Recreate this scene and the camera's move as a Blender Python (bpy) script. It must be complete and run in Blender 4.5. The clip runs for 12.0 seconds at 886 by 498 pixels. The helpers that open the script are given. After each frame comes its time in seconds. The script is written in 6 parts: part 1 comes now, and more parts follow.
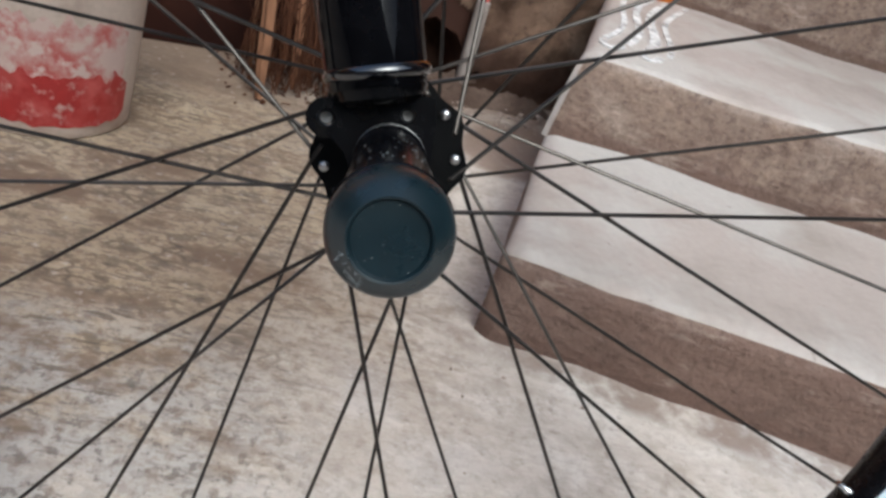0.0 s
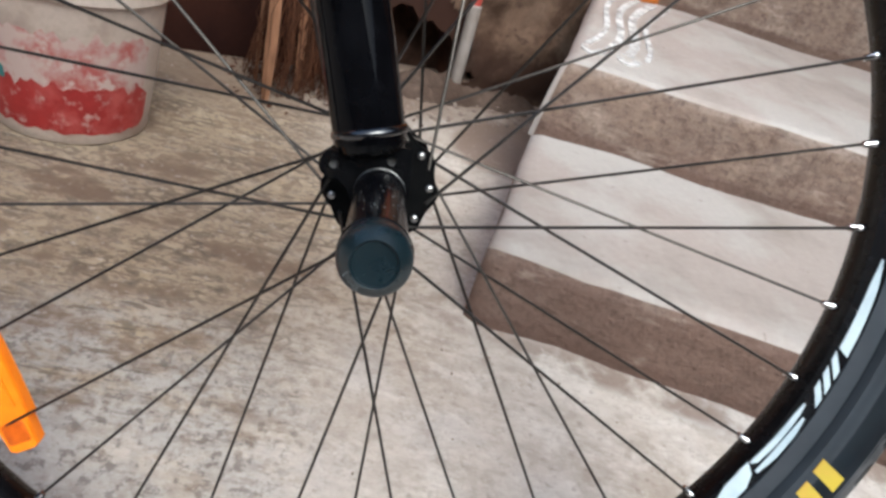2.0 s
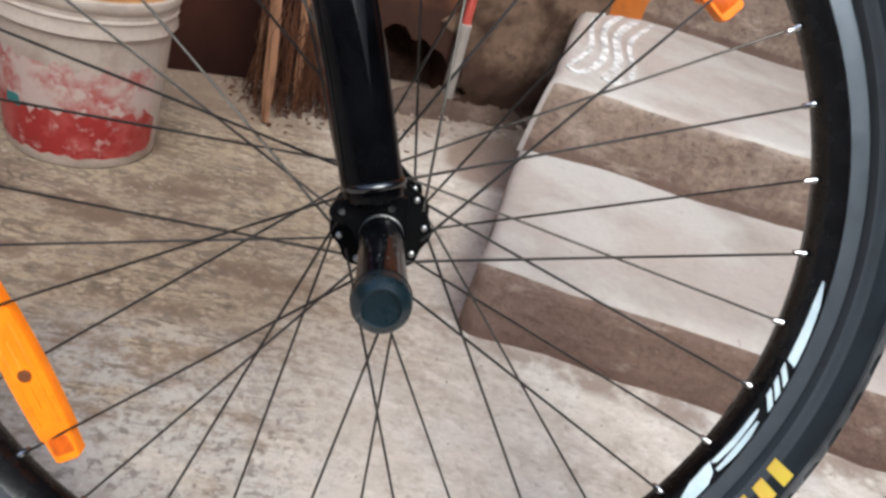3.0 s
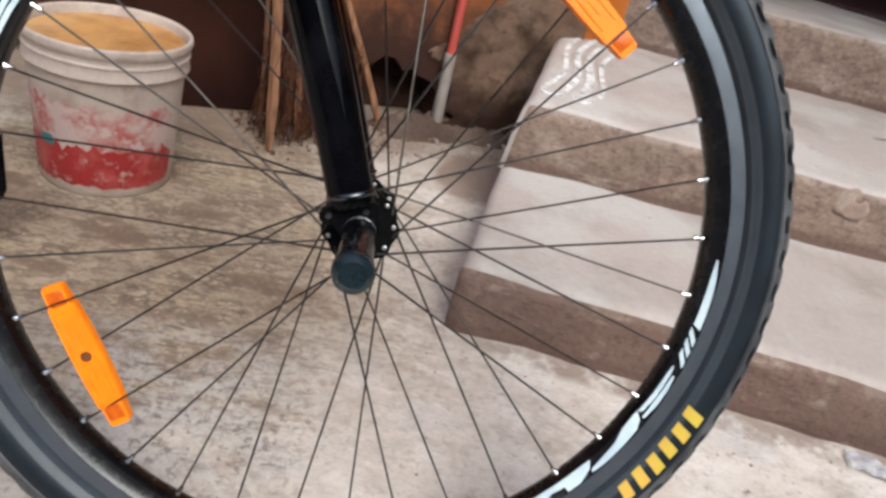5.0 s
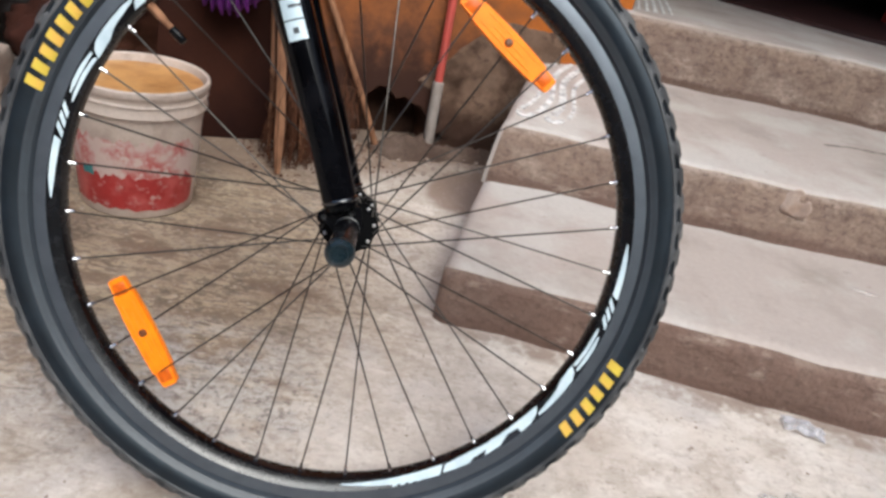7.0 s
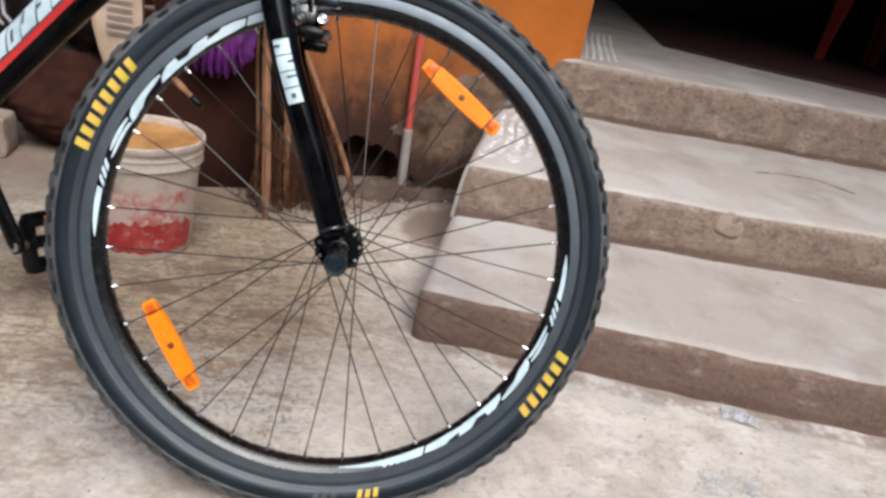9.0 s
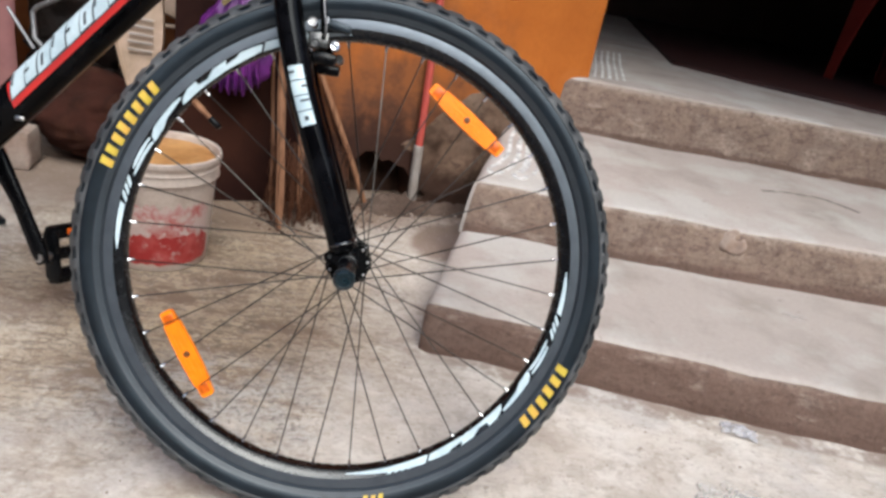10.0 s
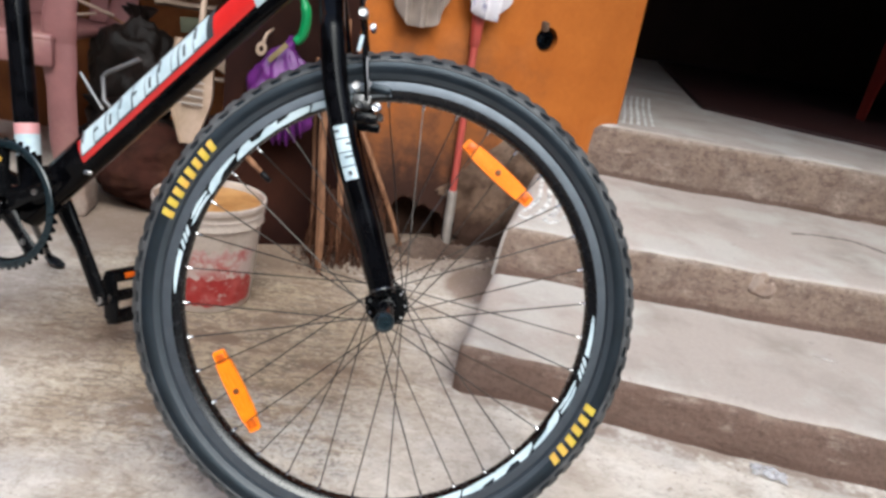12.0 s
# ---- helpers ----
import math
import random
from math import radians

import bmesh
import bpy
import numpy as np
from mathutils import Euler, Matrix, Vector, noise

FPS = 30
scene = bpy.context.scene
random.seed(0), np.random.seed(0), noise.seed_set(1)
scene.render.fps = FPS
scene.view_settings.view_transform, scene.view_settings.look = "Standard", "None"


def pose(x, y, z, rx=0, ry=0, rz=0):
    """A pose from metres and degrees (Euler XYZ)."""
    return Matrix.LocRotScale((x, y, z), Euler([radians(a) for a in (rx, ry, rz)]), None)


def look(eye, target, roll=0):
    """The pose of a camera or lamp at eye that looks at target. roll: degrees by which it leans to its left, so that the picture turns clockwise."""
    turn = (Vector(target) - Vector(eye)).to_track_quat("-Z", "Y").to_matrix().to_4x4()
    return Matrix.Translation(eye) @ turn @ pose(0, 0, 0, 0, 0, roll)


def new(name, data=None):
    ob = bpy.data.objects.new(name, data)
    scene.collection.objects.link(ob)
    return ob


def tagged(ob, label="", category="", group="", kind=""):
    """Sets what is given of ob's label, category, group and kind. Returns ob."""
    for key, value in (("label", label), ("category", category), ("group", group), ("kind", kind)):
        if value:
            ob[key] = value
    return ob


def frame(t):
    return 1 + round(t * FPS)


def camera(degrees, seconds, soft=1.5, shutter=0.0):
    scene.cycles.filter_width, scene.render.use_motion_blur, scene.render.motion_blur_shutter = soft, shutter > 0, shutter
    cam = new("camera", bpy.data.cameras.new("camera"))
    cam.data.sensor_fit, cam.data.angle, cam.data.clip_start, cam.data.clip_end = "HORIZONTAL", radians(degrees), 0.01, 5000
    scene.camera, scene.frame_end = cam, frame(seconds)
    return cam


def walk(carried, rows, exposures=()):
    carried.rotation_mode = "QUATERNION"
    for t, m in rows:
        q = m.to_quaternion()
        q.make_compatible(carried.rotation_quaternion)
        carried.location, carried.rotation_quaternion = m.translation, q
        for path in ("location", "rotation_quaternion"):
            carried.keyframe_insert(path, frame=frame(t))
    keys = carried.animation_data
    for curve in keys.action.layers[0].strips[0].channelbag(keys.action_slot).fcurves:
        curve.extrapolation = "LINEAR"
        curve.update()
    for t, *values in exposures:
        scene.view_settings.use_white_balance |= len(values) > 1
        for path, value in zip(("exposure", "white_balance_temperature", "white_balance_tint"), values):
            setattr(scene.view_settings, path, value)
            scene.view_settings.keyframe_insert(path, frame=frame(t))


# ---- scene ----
cam = camera(62.6, 12.0, soft=2.9, shutter=0.5)
PATH = [
    (0, (-0.007, -0.164, 0.427), (0.256, 1.564, -0.545), 18.6),
    (0.5, (-0.0069, -0.1837, 0.4373), (0.2496, 1.545, -0.5354), 18.53),
    (1, (-0.003, -0.1974, 0.4486), (0.2675, 1.534, -0.5212), 18.63),
    (1.5, (-0.005, -0.2125, 0.4612), (0.2543, 1.516, -0.5118), 18.15),
    (2, (-0.01, -0.2345, 0.4806), (0.2582, 1.474, -0.5252), 18.3),
    (2.5, (-0.014, -0.254, 0.5), (0.256, 1.451, -0.51), 18.3),
    (3, (-0.02, -0.271, 0.52), (0.261, 1.44, -0.476), 17.8),
    (3.2, (-0.023, -0.277, 0.53), (0.267, 1.434, -0.485), 17.7),
    (4.8, (-0.008, -0.366, 0.565), (0.236, 1.374, -0.412), 15.5),
    (5, (-0.004, -0.379, 0.568), (0.245, 1.362, -0.385), 15.1),
    (5.5, (-0.002, -0.413, 0.592), (0.265, 1.339, -0.336), 14.3),
    (6, (0.003, -0.452, 0.609), (0.269, 1.31, -0.298), 13.9),
    (6.5, (0.009, -0.495, 0.623), (0.234, 1.269, -0.291), 12.4),
    (7, (0.017, -0.534, 0.631), (0.231, 1.233, -0.281), 12.7),
    (7.2, (0.021, -0.551, 0.638), (0.248, 1.224, -0.277), 12.5),
    (8.8, (0.007, -0.683, 0.67), (0.284, 1.132, -0.124), 11.1),
    (9, (0.009, -0.691, 0.675), (0.268, 1.127, -0.118), 10.7),
    (9.5, (0.007, -0.707, 0.687), (0.259, 1.117, -0.093), 10.4),
    (10, (0.013, -0.724, 0.695), (0.234, 1.11, -0.073), 10.8),
    (10.5, (0.016, -0.734, 0.704), (0.278, 1.114, -0.014), 10.5),
    (11, (0.014, -0.754, 0.709), (0.258, 1.097, -0.008), 10.1),
    (11.5, (0.01, -0.77, 0.718), (0.191, 1.099, 0.029), 9.8),
    (12, (0.006, -0.775, 0.723), (0.122, 1.101, 0.04), 9.6),
]
walk(cam, [(t, look(eye, target, roll)) for t, eye, target, roll in PATH],
     exposures=[(0.0, 0.80, 5500, 0.3), (0.5, 1.06, 5500, 0.3), (1.5, 0.94, 5530, 0.4), (3.0, 0.93, 5600, 1.2), (5.0, 0.90, 5720, 3.0), (9.0, 0.90, 5690, 2.5), (12.0, 0.99, 5610, 1.0)])

# ---- world and sun ----
world = bpy.data.worlds.new("sky")
scene.world = world
world.use_nodes = True
wn, wl = world.node_tree.nodes, world.node_tree.links
sky = wn.new("ShaderNodeTexSky")
sky.sky_type, sky.sun_disc = "NISHITA", False
SUN_EL, SUN_AZ = 50.0, 164.0
sky.sun_elevation, sky.sun_rotation = radians(SUN_EL), radians(SUN_AZ)
sky.dust_density, sky.ozone_density = 6.0, 1.0
wn["Background"].inputs["Strength"].default_value = 0.15
wl.new(sky.outputs[0], wn["Background"].inputs["Color"])
sun = new("sun", bpy.data.lights.new("sun", "SUN"))
sun.data.energy, sun.data.angle, sun.data.color = 1.1, radians(44), (1.0, 0.975, 0.94)
_az, _el = radians(SUN_AZ), radians(SUN_EL)
SUN_DIR = Vector((math.sin(_az) * math.cos(_el), math.cos(_az) * math.cos(_el), math.sin(_el)))
sun.matrix_world = look(SUN_DIR * 12, (0, 0, 0))


# ---- materials ----
def material(name, base, rough=0.5, metal=0.0, second=None, scale=8.0, blend=(0.4, 0.65), fine=0.0, fine_scale=120.0, bump=0.0,
             bump_scale=60.0, stretch=(1, 1, 1), coat=0.0, random_tone=0.0, rough_var=0.0, gloss=0.5, third=None, third_scale=2.0, third_blend=(0.5, 0.7)):
    """Principled material: base and second colour mixed by noise, a third by larger patches, fine grain, bump."""
    m = bpy.data.materials.new(name)
    m.use_nodes = True
    n, l = m.node_tree.nodes, m.node_tree.links
    p = n["Principled BSDF"]
    p.inputs["Roughness"].default_value, p.inputs["Metallic"].default_value = rough, metal
    p.inputs["Specular IOR Level"].default_value = gloss
    p.inputs["Coat Weight"].default_value, p.inputs["Coat Roughness"].default_value = coat, 0.08
    co = n.new("ShaderNodeTexCoord")
    mp = n.new("ShaderNodeMapping")
    mp.inputs["Scale"].default_value = stretch
    l.new(co.outputs["Object"], mp.inputs["Vector"])

    def noisy(sc, detail=6.0, roughness=0.6):
        t = n.new("ShaderNodeTexNoise")
        t.inputs["Scale"].default_value, t.inputs["Detail"].default_value, t.inputs["Roughness"].default_value = sc, detail, roughness
        l.new(mp.outputs[0], t.inputs["Vector"])
        return t.outputs["Fac"]

    def ramp(fac, a, b):
        r = n.new("ShaderNodeMapRange")
        r.inputs["From Min"].default_value, r.inputs["From Max"].default_value = a, b
        l.new(fac, r.inputs["Value"])
        return r.outputs[0]

    def mix(fac, a, b, kind="MIX"):
        x = n.new("ShaderNodeMix")
        x.data_type, x.blend_type = "RGBA", kind
        if isinstance(fac, float):
            x.inputs[0].default_value = fac
        else:
            l.new(fac, x.inputs[0])
        for v, s in ((a, x.inputs[6]), (b, x.inputs[7])):
            if isinstance(v, tuple):
                s.default_value = (*v[:3], 1)
            else:
                l.new(v, s)
        return x.outputs[2]

    colour = base
    if second:
        colour = mix(ramp(noisy(scale), *blend), base, second)
    if third:
        colour = mix(ramp(noisy(third_scale, 4.0), *third_blend), colour, third)
    if fine:
        g = ramp(noisy(fine_scale, 3.0), 0.3, 0.7)
        colour = mix(fine, colour, mix(g, (0.25, 0.25, 0.25), (1.0, 1.0, 1.0)), "MULTIPLY")
    if random_tone:
        info = n.new("ShaderNodeObjectInfo")
        hs = n.new("ShaderNodeHueSaturation")
        l.new(ramp(info.outputs["Random"], 0, 1), hs.inputs["Value"])
        hs.inputs["Value"].default_value = 1.0
        r = n.new("ShaderNodeMapRange")
        r.inputs["To Min"].default_value, r.inputs["To Max"].default_value = 1 - random_tone, 1 + random_tone
        l.new(info.outputs["Random"], r.inputs["Value"])
        l.new(r.outputs[0], hs.inputs["Value"])
        if isinstance(colour, tuple):
            hs.inputs["Color"].default_value = (*colour[:3], 1)
        else:
            l.new(colour, hs.inputs["Color"])
        colour = hs.outputs[0]
    if isinstance(colour, tuple):
        p.inputs["Base Color"].default_value = (*colour[:3], 1)
    else:
        l.new(colour, p.inputs["Base Color"])
    if rough_var:
        r = n.new("ShaderNodeMapRange")
        r.inputs["From Min"].default_value, r.inputs["From Max"].default_value = 0.3, 0.7
        r.inputs["To Min"].default_value, r.inputs["To Max"].default_value = rough - rough_var, rough + rough_var
        l.new(noisy(scale * 2.3), r.inputs["Value"])
        l.new(r.outputs[0], p.inputs["Roughness"])
    if bump:
        b = n.new("ShaderNodeBump")
        b.inputs["Strength"].default_value, b.inputs["Distance"].default_value = 1.0, bump
        l.new(noisy(bump_scale, 8.0, 0.65), b.inputs["Height"])
        l.new(b.outputs[0], p.inputs["Normal"])
    return m


def floor_material():
    """Pale concrete, a trodden brown patch with dark scars, grey film and dirt along the steps' end."""
    m = bpy.data.materials.new("worn_concrete")
    m.use_nodes = True
    n, l = m.node_tree.nodes, m.node_tree.links
    p = n["Principled BSDF"]
    p.inputs["Roughness"].default_value = 0.82
    co = n.new("ShaderNodeTexCoord")

    def stretched(sx, sy, turn=0.0):
        mp = n.new("ShaderNodeMapping")
        mp.inputs["Scale"].default_value = (sx, sy, 1)
        mp.inputs["Rotation"].default_value = (0, 0, radians(turn))
        l.new(co.outputs["Object"], mp.inputs["Vector"])
        return mp.outputs[0]

    def noisy(vec, sc, detail=6.0, rough=0.6, lo=0.4, hi=0.6):
        t = n.new("ShaderNodeTexNoise")
        t.inputs["Scale"].default_value, t.inputs["Detail"].default_value, t.inputs["Roughness"].default_value = sc, detail, rough
        l.new(vec, t.inputs["Vector"])
        r = n.new("ShaderNodeMapRange")
        r.interpolation_type = "SMOOTHSTEP"
        r.inputs["From Min"].default_value, r.inputs["From Max"].default_value = lo, hi
        l.new(t.outputs["Fac"], r.inputs["Value"])
        return r.outputs[0]

    def calc(op, a, b):
        x = n.new("ShaderNodeMath")
        x.operation = op
        for v, s in ((a, x.inputs[0]), (b, x.inputs[1])):
            if isinstance(v, (int, float)):
                s.default_value = v
            else:
                l.new(v, s)
        return x.outputs[0]

    def mix(fac, a, b):
        x = n.new("ShaderNodeMix")
        x.data_type = "RGBA"
        if isinstance(fac, float):
            x.inputs[0].default_value = fac
        else:
            l.new(fac, x.inputs[0])
        for v, s in ((a, x.inputs[6]), (b, x.inputs[7])):
            if isinstance(v, tuple):
                s.default_value = (*v, 1)
            else:
                l.new(v, s)
        return x.outputs[2]

    def near(cx, cy, rx, ry, turn, lo, hi):
        """1 inside an ellipse, fading out, its outline broken by noise."""
        mp = n.new("ShaderNodeMapping")
        mp.vector_type = "TEXTURE"
        mp.inputs["Location"].default_value, mp.inputs["Rotation"].default_value, mp.inputs["Scale"].default_value = (cx, cy, 0), (0, 0, radians(turn)), (rx, ry, 1000)
        l.new(co.outputs["Object"], mp.inputs["Vector"])
        d = n.new("ShaderNodeVectorMath")
        d.operation = "LENGTH"
        l.new(mp.outputs[0], d.inputs[0])
        t = n.new("ShaderNodeTexNoise")
        t.inputs["Scale"].default_value, t.inputs["Detail"].default_value = 5.0, 5.0
        l.new(co.outputs["Object"], t.inputs["Vector"])
        r = n.new("ShaderNodeMapRange")
        r.interpolation_type = "SMOOTHSTEP"
        r.inputs["From Min"].default_value, r.inputs["From Max"].default_value = hi, lo
        l.new(calc("ADD", d.outputs["Value"], calc("MULTIPLY", calc("SUBTRACT", t.outputs["Fac"], 0.5), 0.9)), r.inputs["Value"])
        return r.outputs[0]

    flow = stretched(0.9, 1.2, 18)
    even = stretched(1, 1)
    drawn = stretched(0.7, 1.3, -14)
    tone = mix(noisy(even, 3.2, 6, 0.6, 0.38, 0.62), (0.55, 0.49, 0.43), (0.44, 0.38, 0.325))
    tone = mix(noisy(flow, 11, 7, 0.7, 0.46, 0.62), tone, (0.6, 0.545, 0.49))
    tone = mix(calc("MULTIPLY", noisy(even, 22, 8, 0.72, 0.5, 0.63), 0.5), tone, (0.36, 0.305, 0.255))
    tone = mix(calc("MULTIPLY", noisy(even, 6.5, 7, 0.68, 0.54, 0.66), 0.45), tone, (0.31, 0.25, 0.2))
    tone = mix(calc("MULTIPLY", noisy(even, 4.3, 4, 0.55, 0.5, 0.64), 0.6), tone, (0.44, 0.405, 0.385))
    brown = near(-0.31, 0.6, 0.42, 0.56, 0, 0.45, 1.2)
    tan = mix(noisy(flow, 7, 6, 0.6, 0.38, 0.62), (0.385, 0.288, 0.178), (0.268, 0.188, 0.112))
    tone = mix(calc("MULTIPLY", brown, 0.86), tone, tan)
    scars = calc("MULTIPLY", noisy(drawn, 44, 9, 0.72, 0.51, 0.60), calc("ADD", calc("MULTIPLY", brown, 0.7), 0.06))
    tone = mix(scars, tone, (0.125, 0.092, 0.066))
    cells = n.new("ShaderNodeTexVoronoi")
    cells.feature = "DISTANCE_TO_EDGE"
    cells.inputs["Scale"].default_value = 62.0
    bend = n.new("ShaderNodeTexNoise")
    bend.inputs["Scale"].default_value, bend.inputs["Detail"].default_value = 38.0, 4.0
    l.new(drawn, bend.inputs["Vector"])
    shove = n.new("ShaderNodeVectorMath")
    shove.operation = "MULTIPLY_ADD"
    shove.inputs[1].default_value = (0.03, 0.03, 0.0)
    l.new(bend.outputs["Color"], shove.inputs[0])
    l.new(drawn, shove.inputs[2])
    l.new(shove.outputs[0], cells.inputs["Vector"])
    line = n.new("ShaderNodeMapRange")
    line.interpolation_type = "SMOOTHSTEP"
    line.inputs["From Min"].default_value, line.inputs["From Max"].default_value = 0.17, 0.02
    l.new(cells.outputs["Distance"], line.inputs["Value"])
    crackle = calc("MULTIPLY", line.outputs[0], noisy(drawn, 13, 6, 0.65, 0.47, 0.6))
    tone = mix(calc("MULTIPLY", crackle, calc("ADD", calc("MULTIPLY", brown, 0.8), 0.10)), tone, (0.12, 0.085, 0.058))
    film = near(-0.2, 0.2, 0.24, 0.15, 0, 0.5, 1.2)
    tone = mix(calc("MULTIPLY", film, calc("MULTIPLY", noisy(drawn, 14, 7, 0.7, 0.36, 0.56), 0.75)), tone, (0.43, 0.4, 0.375))
    tone = mix(calc("MULTIPLY", film, calc("MULTIPLY", noisy(even, 75, 6, 0.72, 0.53, 0.6), 0.7)), tone, (0.13, 0.11, 0.095))
    tone = mix(calc("MULTIPLY", noisy(stretched(0.35, 1.4, -16), 50, 5, 0.65, 0.52, 0.66), 0.13), tone, (0.6, 0.54, 0.48))
    scratches = calc("MULTIPLY", noisy(stretched(0.42, 2.0, -12), 52, 7, 0.68, 0.56, 0.62), calc("ADD", calc("MULTIPLY", brown, 0.7), 0.08))
    tone = mix(scratches, tone, (0.1, 0.074, 0.054))
    crumbs = calc("MULTIPLY", noisy(flow, 110, 6, 0.72, 0.5, 0.60), calc("ADD", calc("MULTIPLY", brown, 0.52), 0.12))
    tone = mix(crumbs, tone, (0.19, 0.14, 0.105))
    blots = calc("MULTIPLY", noisy(drawn, 9.5, 8, 0.66, 0.5, 0.62), calc("ADD", calc("MULTIPLY", brown, 0.85), 0.10))
    tone = mix(blots, tone, (0.17, 0.112, 0.074))
    streak = calc("MULTIPLY", near(-0.72, 0.43, 0.34, 0.05, -6, 0.4, 1.2), noisy(flow, 16, 7, 0.7, 0.35, 0.6))
    tone = mix(calc("MULTIPLY", streak, 0.7), tone, (0.24, 0.185, 0.15))
    pock = n.new("ShaderNodeTexVoronoi")
    pock.inputs["Scale"].default_value, pock.inputs["Randomness"].default_value = 42.0, 1.0
    l.new(even, pock.inputs["Vector"])
    pit = n.new("ShaderNodeMapRange")
    pit.inputs["From Min"].default_value, pit.inputs["From Max"].default_value = 0.13, 0.06
    l.new(pock.outputs["Distance"], pit.inputs["Value"])
    tone = mix(calc("MULTIPLY", calc("MULTIPLY", pit.outputs[0], noisy(even, 14, 3, 0.5, 0.5, 0.6)), 0.4), tone, (0.10, 0.075, 0.055))
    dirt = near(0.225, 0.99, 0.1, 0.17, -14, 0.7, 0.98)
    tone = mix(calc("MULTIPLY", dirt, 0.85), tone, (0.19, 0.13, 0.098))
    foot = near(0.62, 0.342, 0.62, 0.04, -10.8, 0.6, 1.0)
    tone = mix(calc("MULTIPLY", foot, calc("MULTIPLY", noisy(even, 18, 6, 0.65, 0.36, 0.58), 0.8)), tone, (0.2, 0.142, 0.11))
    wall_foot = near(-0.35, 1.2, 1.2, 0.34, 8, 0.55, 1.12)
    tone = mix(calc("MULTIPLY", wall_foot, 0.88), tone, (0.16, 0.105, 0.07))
    smut = calc("MULTIPLY", noisy(even, 55, 5, 0.7, 0.54, 0.62), calc("ADD", calc("MULTIPLY", brown, 0.45), 0.22))
    tone = mix(smut, tone, (0.2, 0.14, 0.095))
    tone = mix(calc("MULTIPLY", noisy(even, 70, 4, 0.6, 0.6, 0.72), 0.5), tone, (0.2, 0.15, 0.115))
    tone = mix(calc("MULTIPLY", noisy(even, 95, 3, 0.6, 0.6, 0.75), 0.35), tone, (0.66, 0.6, 0.55))
    l.new(tone, p.inputs["Base Color"])
    b = n.new("ShaderNodeBump")
    b.inputs["Strength"].default_value, b.inputs["Distance"].default_value = 1.0, 0.0013
    l.new(calc("ADD", noisy(flow, 30, 8, 0.7, 0.2, 0.8), calc("MULTIPLY", noisy(even, 140, 3, 0.6, 0.2, 0.8), 0.35)), b.inputs["Height"])
    l.new(b.outputs[0], p.inputs["Normal"])
    return m


M_FLOOR = floor_material()
M_STEP = material("step_cement", (0.385, 0.328, 0.295), 0.85, second=(0.27, 0.228, 0.196), scale=7, blend=(0.48, 0.76), fine=0.14, fine_scale=110, bump=0.002, bump_scale=50,
                  third=(0.43, 0.392, 0.36), third_scale=4.0, third_blend=(0.48, 0.62))
M_RISER = material("stained_riser", (0.265, 0.188, 0.143), 0.9, second=(0.12, 0.07, 0.05), scale=9, blend=(0.45, 0.63), fine=0.4, fine_scale=120, bump=0.006, bump_scale=60,
                   stretch=(0.8, 0.8, 1.15), third=(0.32, 0.24, 0.19), third_scale=9.0, third_blend=(0.5, 0.66))
M_ORANGE = material("orange_wall_paint", (0.42, 0.142, 0.037), 0.75, second=(0.36, 0.115, 0.027), scale=5, fine=0.12, fine_scale=60, bump=0.001, bump_scale=80,
                    third=(0.39, 0.15, 0.058), third_scale=2.2, third_blend=(0.52, 0.75))
# Second cement colour, darkened to stand for the shade around the wall's hollow.
M_HOLLOW = material("hollow_shade_cement", (0.05, 0.026, 0.017), 0.95, gloss=0.15, second=(0.018, 0.009, 0.006), scale=14, blend=(0.42, 0.6), fine=0.3, fine_scale=90, bump=0.008, bump_scale=30,
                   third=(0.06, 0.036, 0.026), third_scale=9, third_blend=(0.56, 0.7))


def add_ragged_patch(m, centre, radii, colour, most, scale=6.0):
    """A ragged patch of another colour over a material, about a place on the object."""
    n, l = m.node_tree.nodes, m.node_tree.links
    p = n["Principled BSDF"]
    old = p.inputs["Base Color"].links[0].from_socket
    co = n.new("ShaderNodeTexCoord")
    mp = n.new("ShaderNodeMapping")
    mp.vector_type = "TEXTURE"
    mp.inputs["Location"].default_value, mp.inputs["Scale"].default_value = centre, radii
    l.new(co.outputs["Object"], mp.inputs["Vector"])
    d = n.new("ShaderNodeVectorMath")
    d.operation = "LENGTH"
    l.new(mp.outputs[0], d.inputs[0])
    t = n.new("ShaderNodeTexNoise")
    t.inputs["Scale"].default_value, t.inputs["Detail"].default_value, t.inputs["Roughness"].default_value = scale, 7.0, 0.66
    l.new(co.outputs["Object"], t.inputs["Vector"])
    k = n.new("ShaderNodeMath")
    k.operation = "MULTIPLY_ADD"
    k.inputs[1].default_value = 2.2
    l.new(t.outputs["Fac"], k.inputs[0])
    l.new(d.outputs["Value"], k.inputs[2])
    r = n.new("ShaderNodeMapRange")
    r.interpolation_type = "SMOOTHSTEP"
    r.inputs["From Min"].default_value, r.inputs["From Max"].default_value, r.inputs["To Min"].default_value, r.inputs["To Max"].default_value = 1.6, 2.4, most, 0.0
    l.new(k.outputs[0], r.inputs["Value"])
    x = n.new("ShaderNodeMix")
    x.data_type = "RGBA"
    l.new(r.outputs[0], x.inputs[0])
    l.new(old, x.inputs[6])
    x.inputs[7].default_value = (*colour, 1)
    l.new(x.outputs[2], p.inputs["Base Color"])


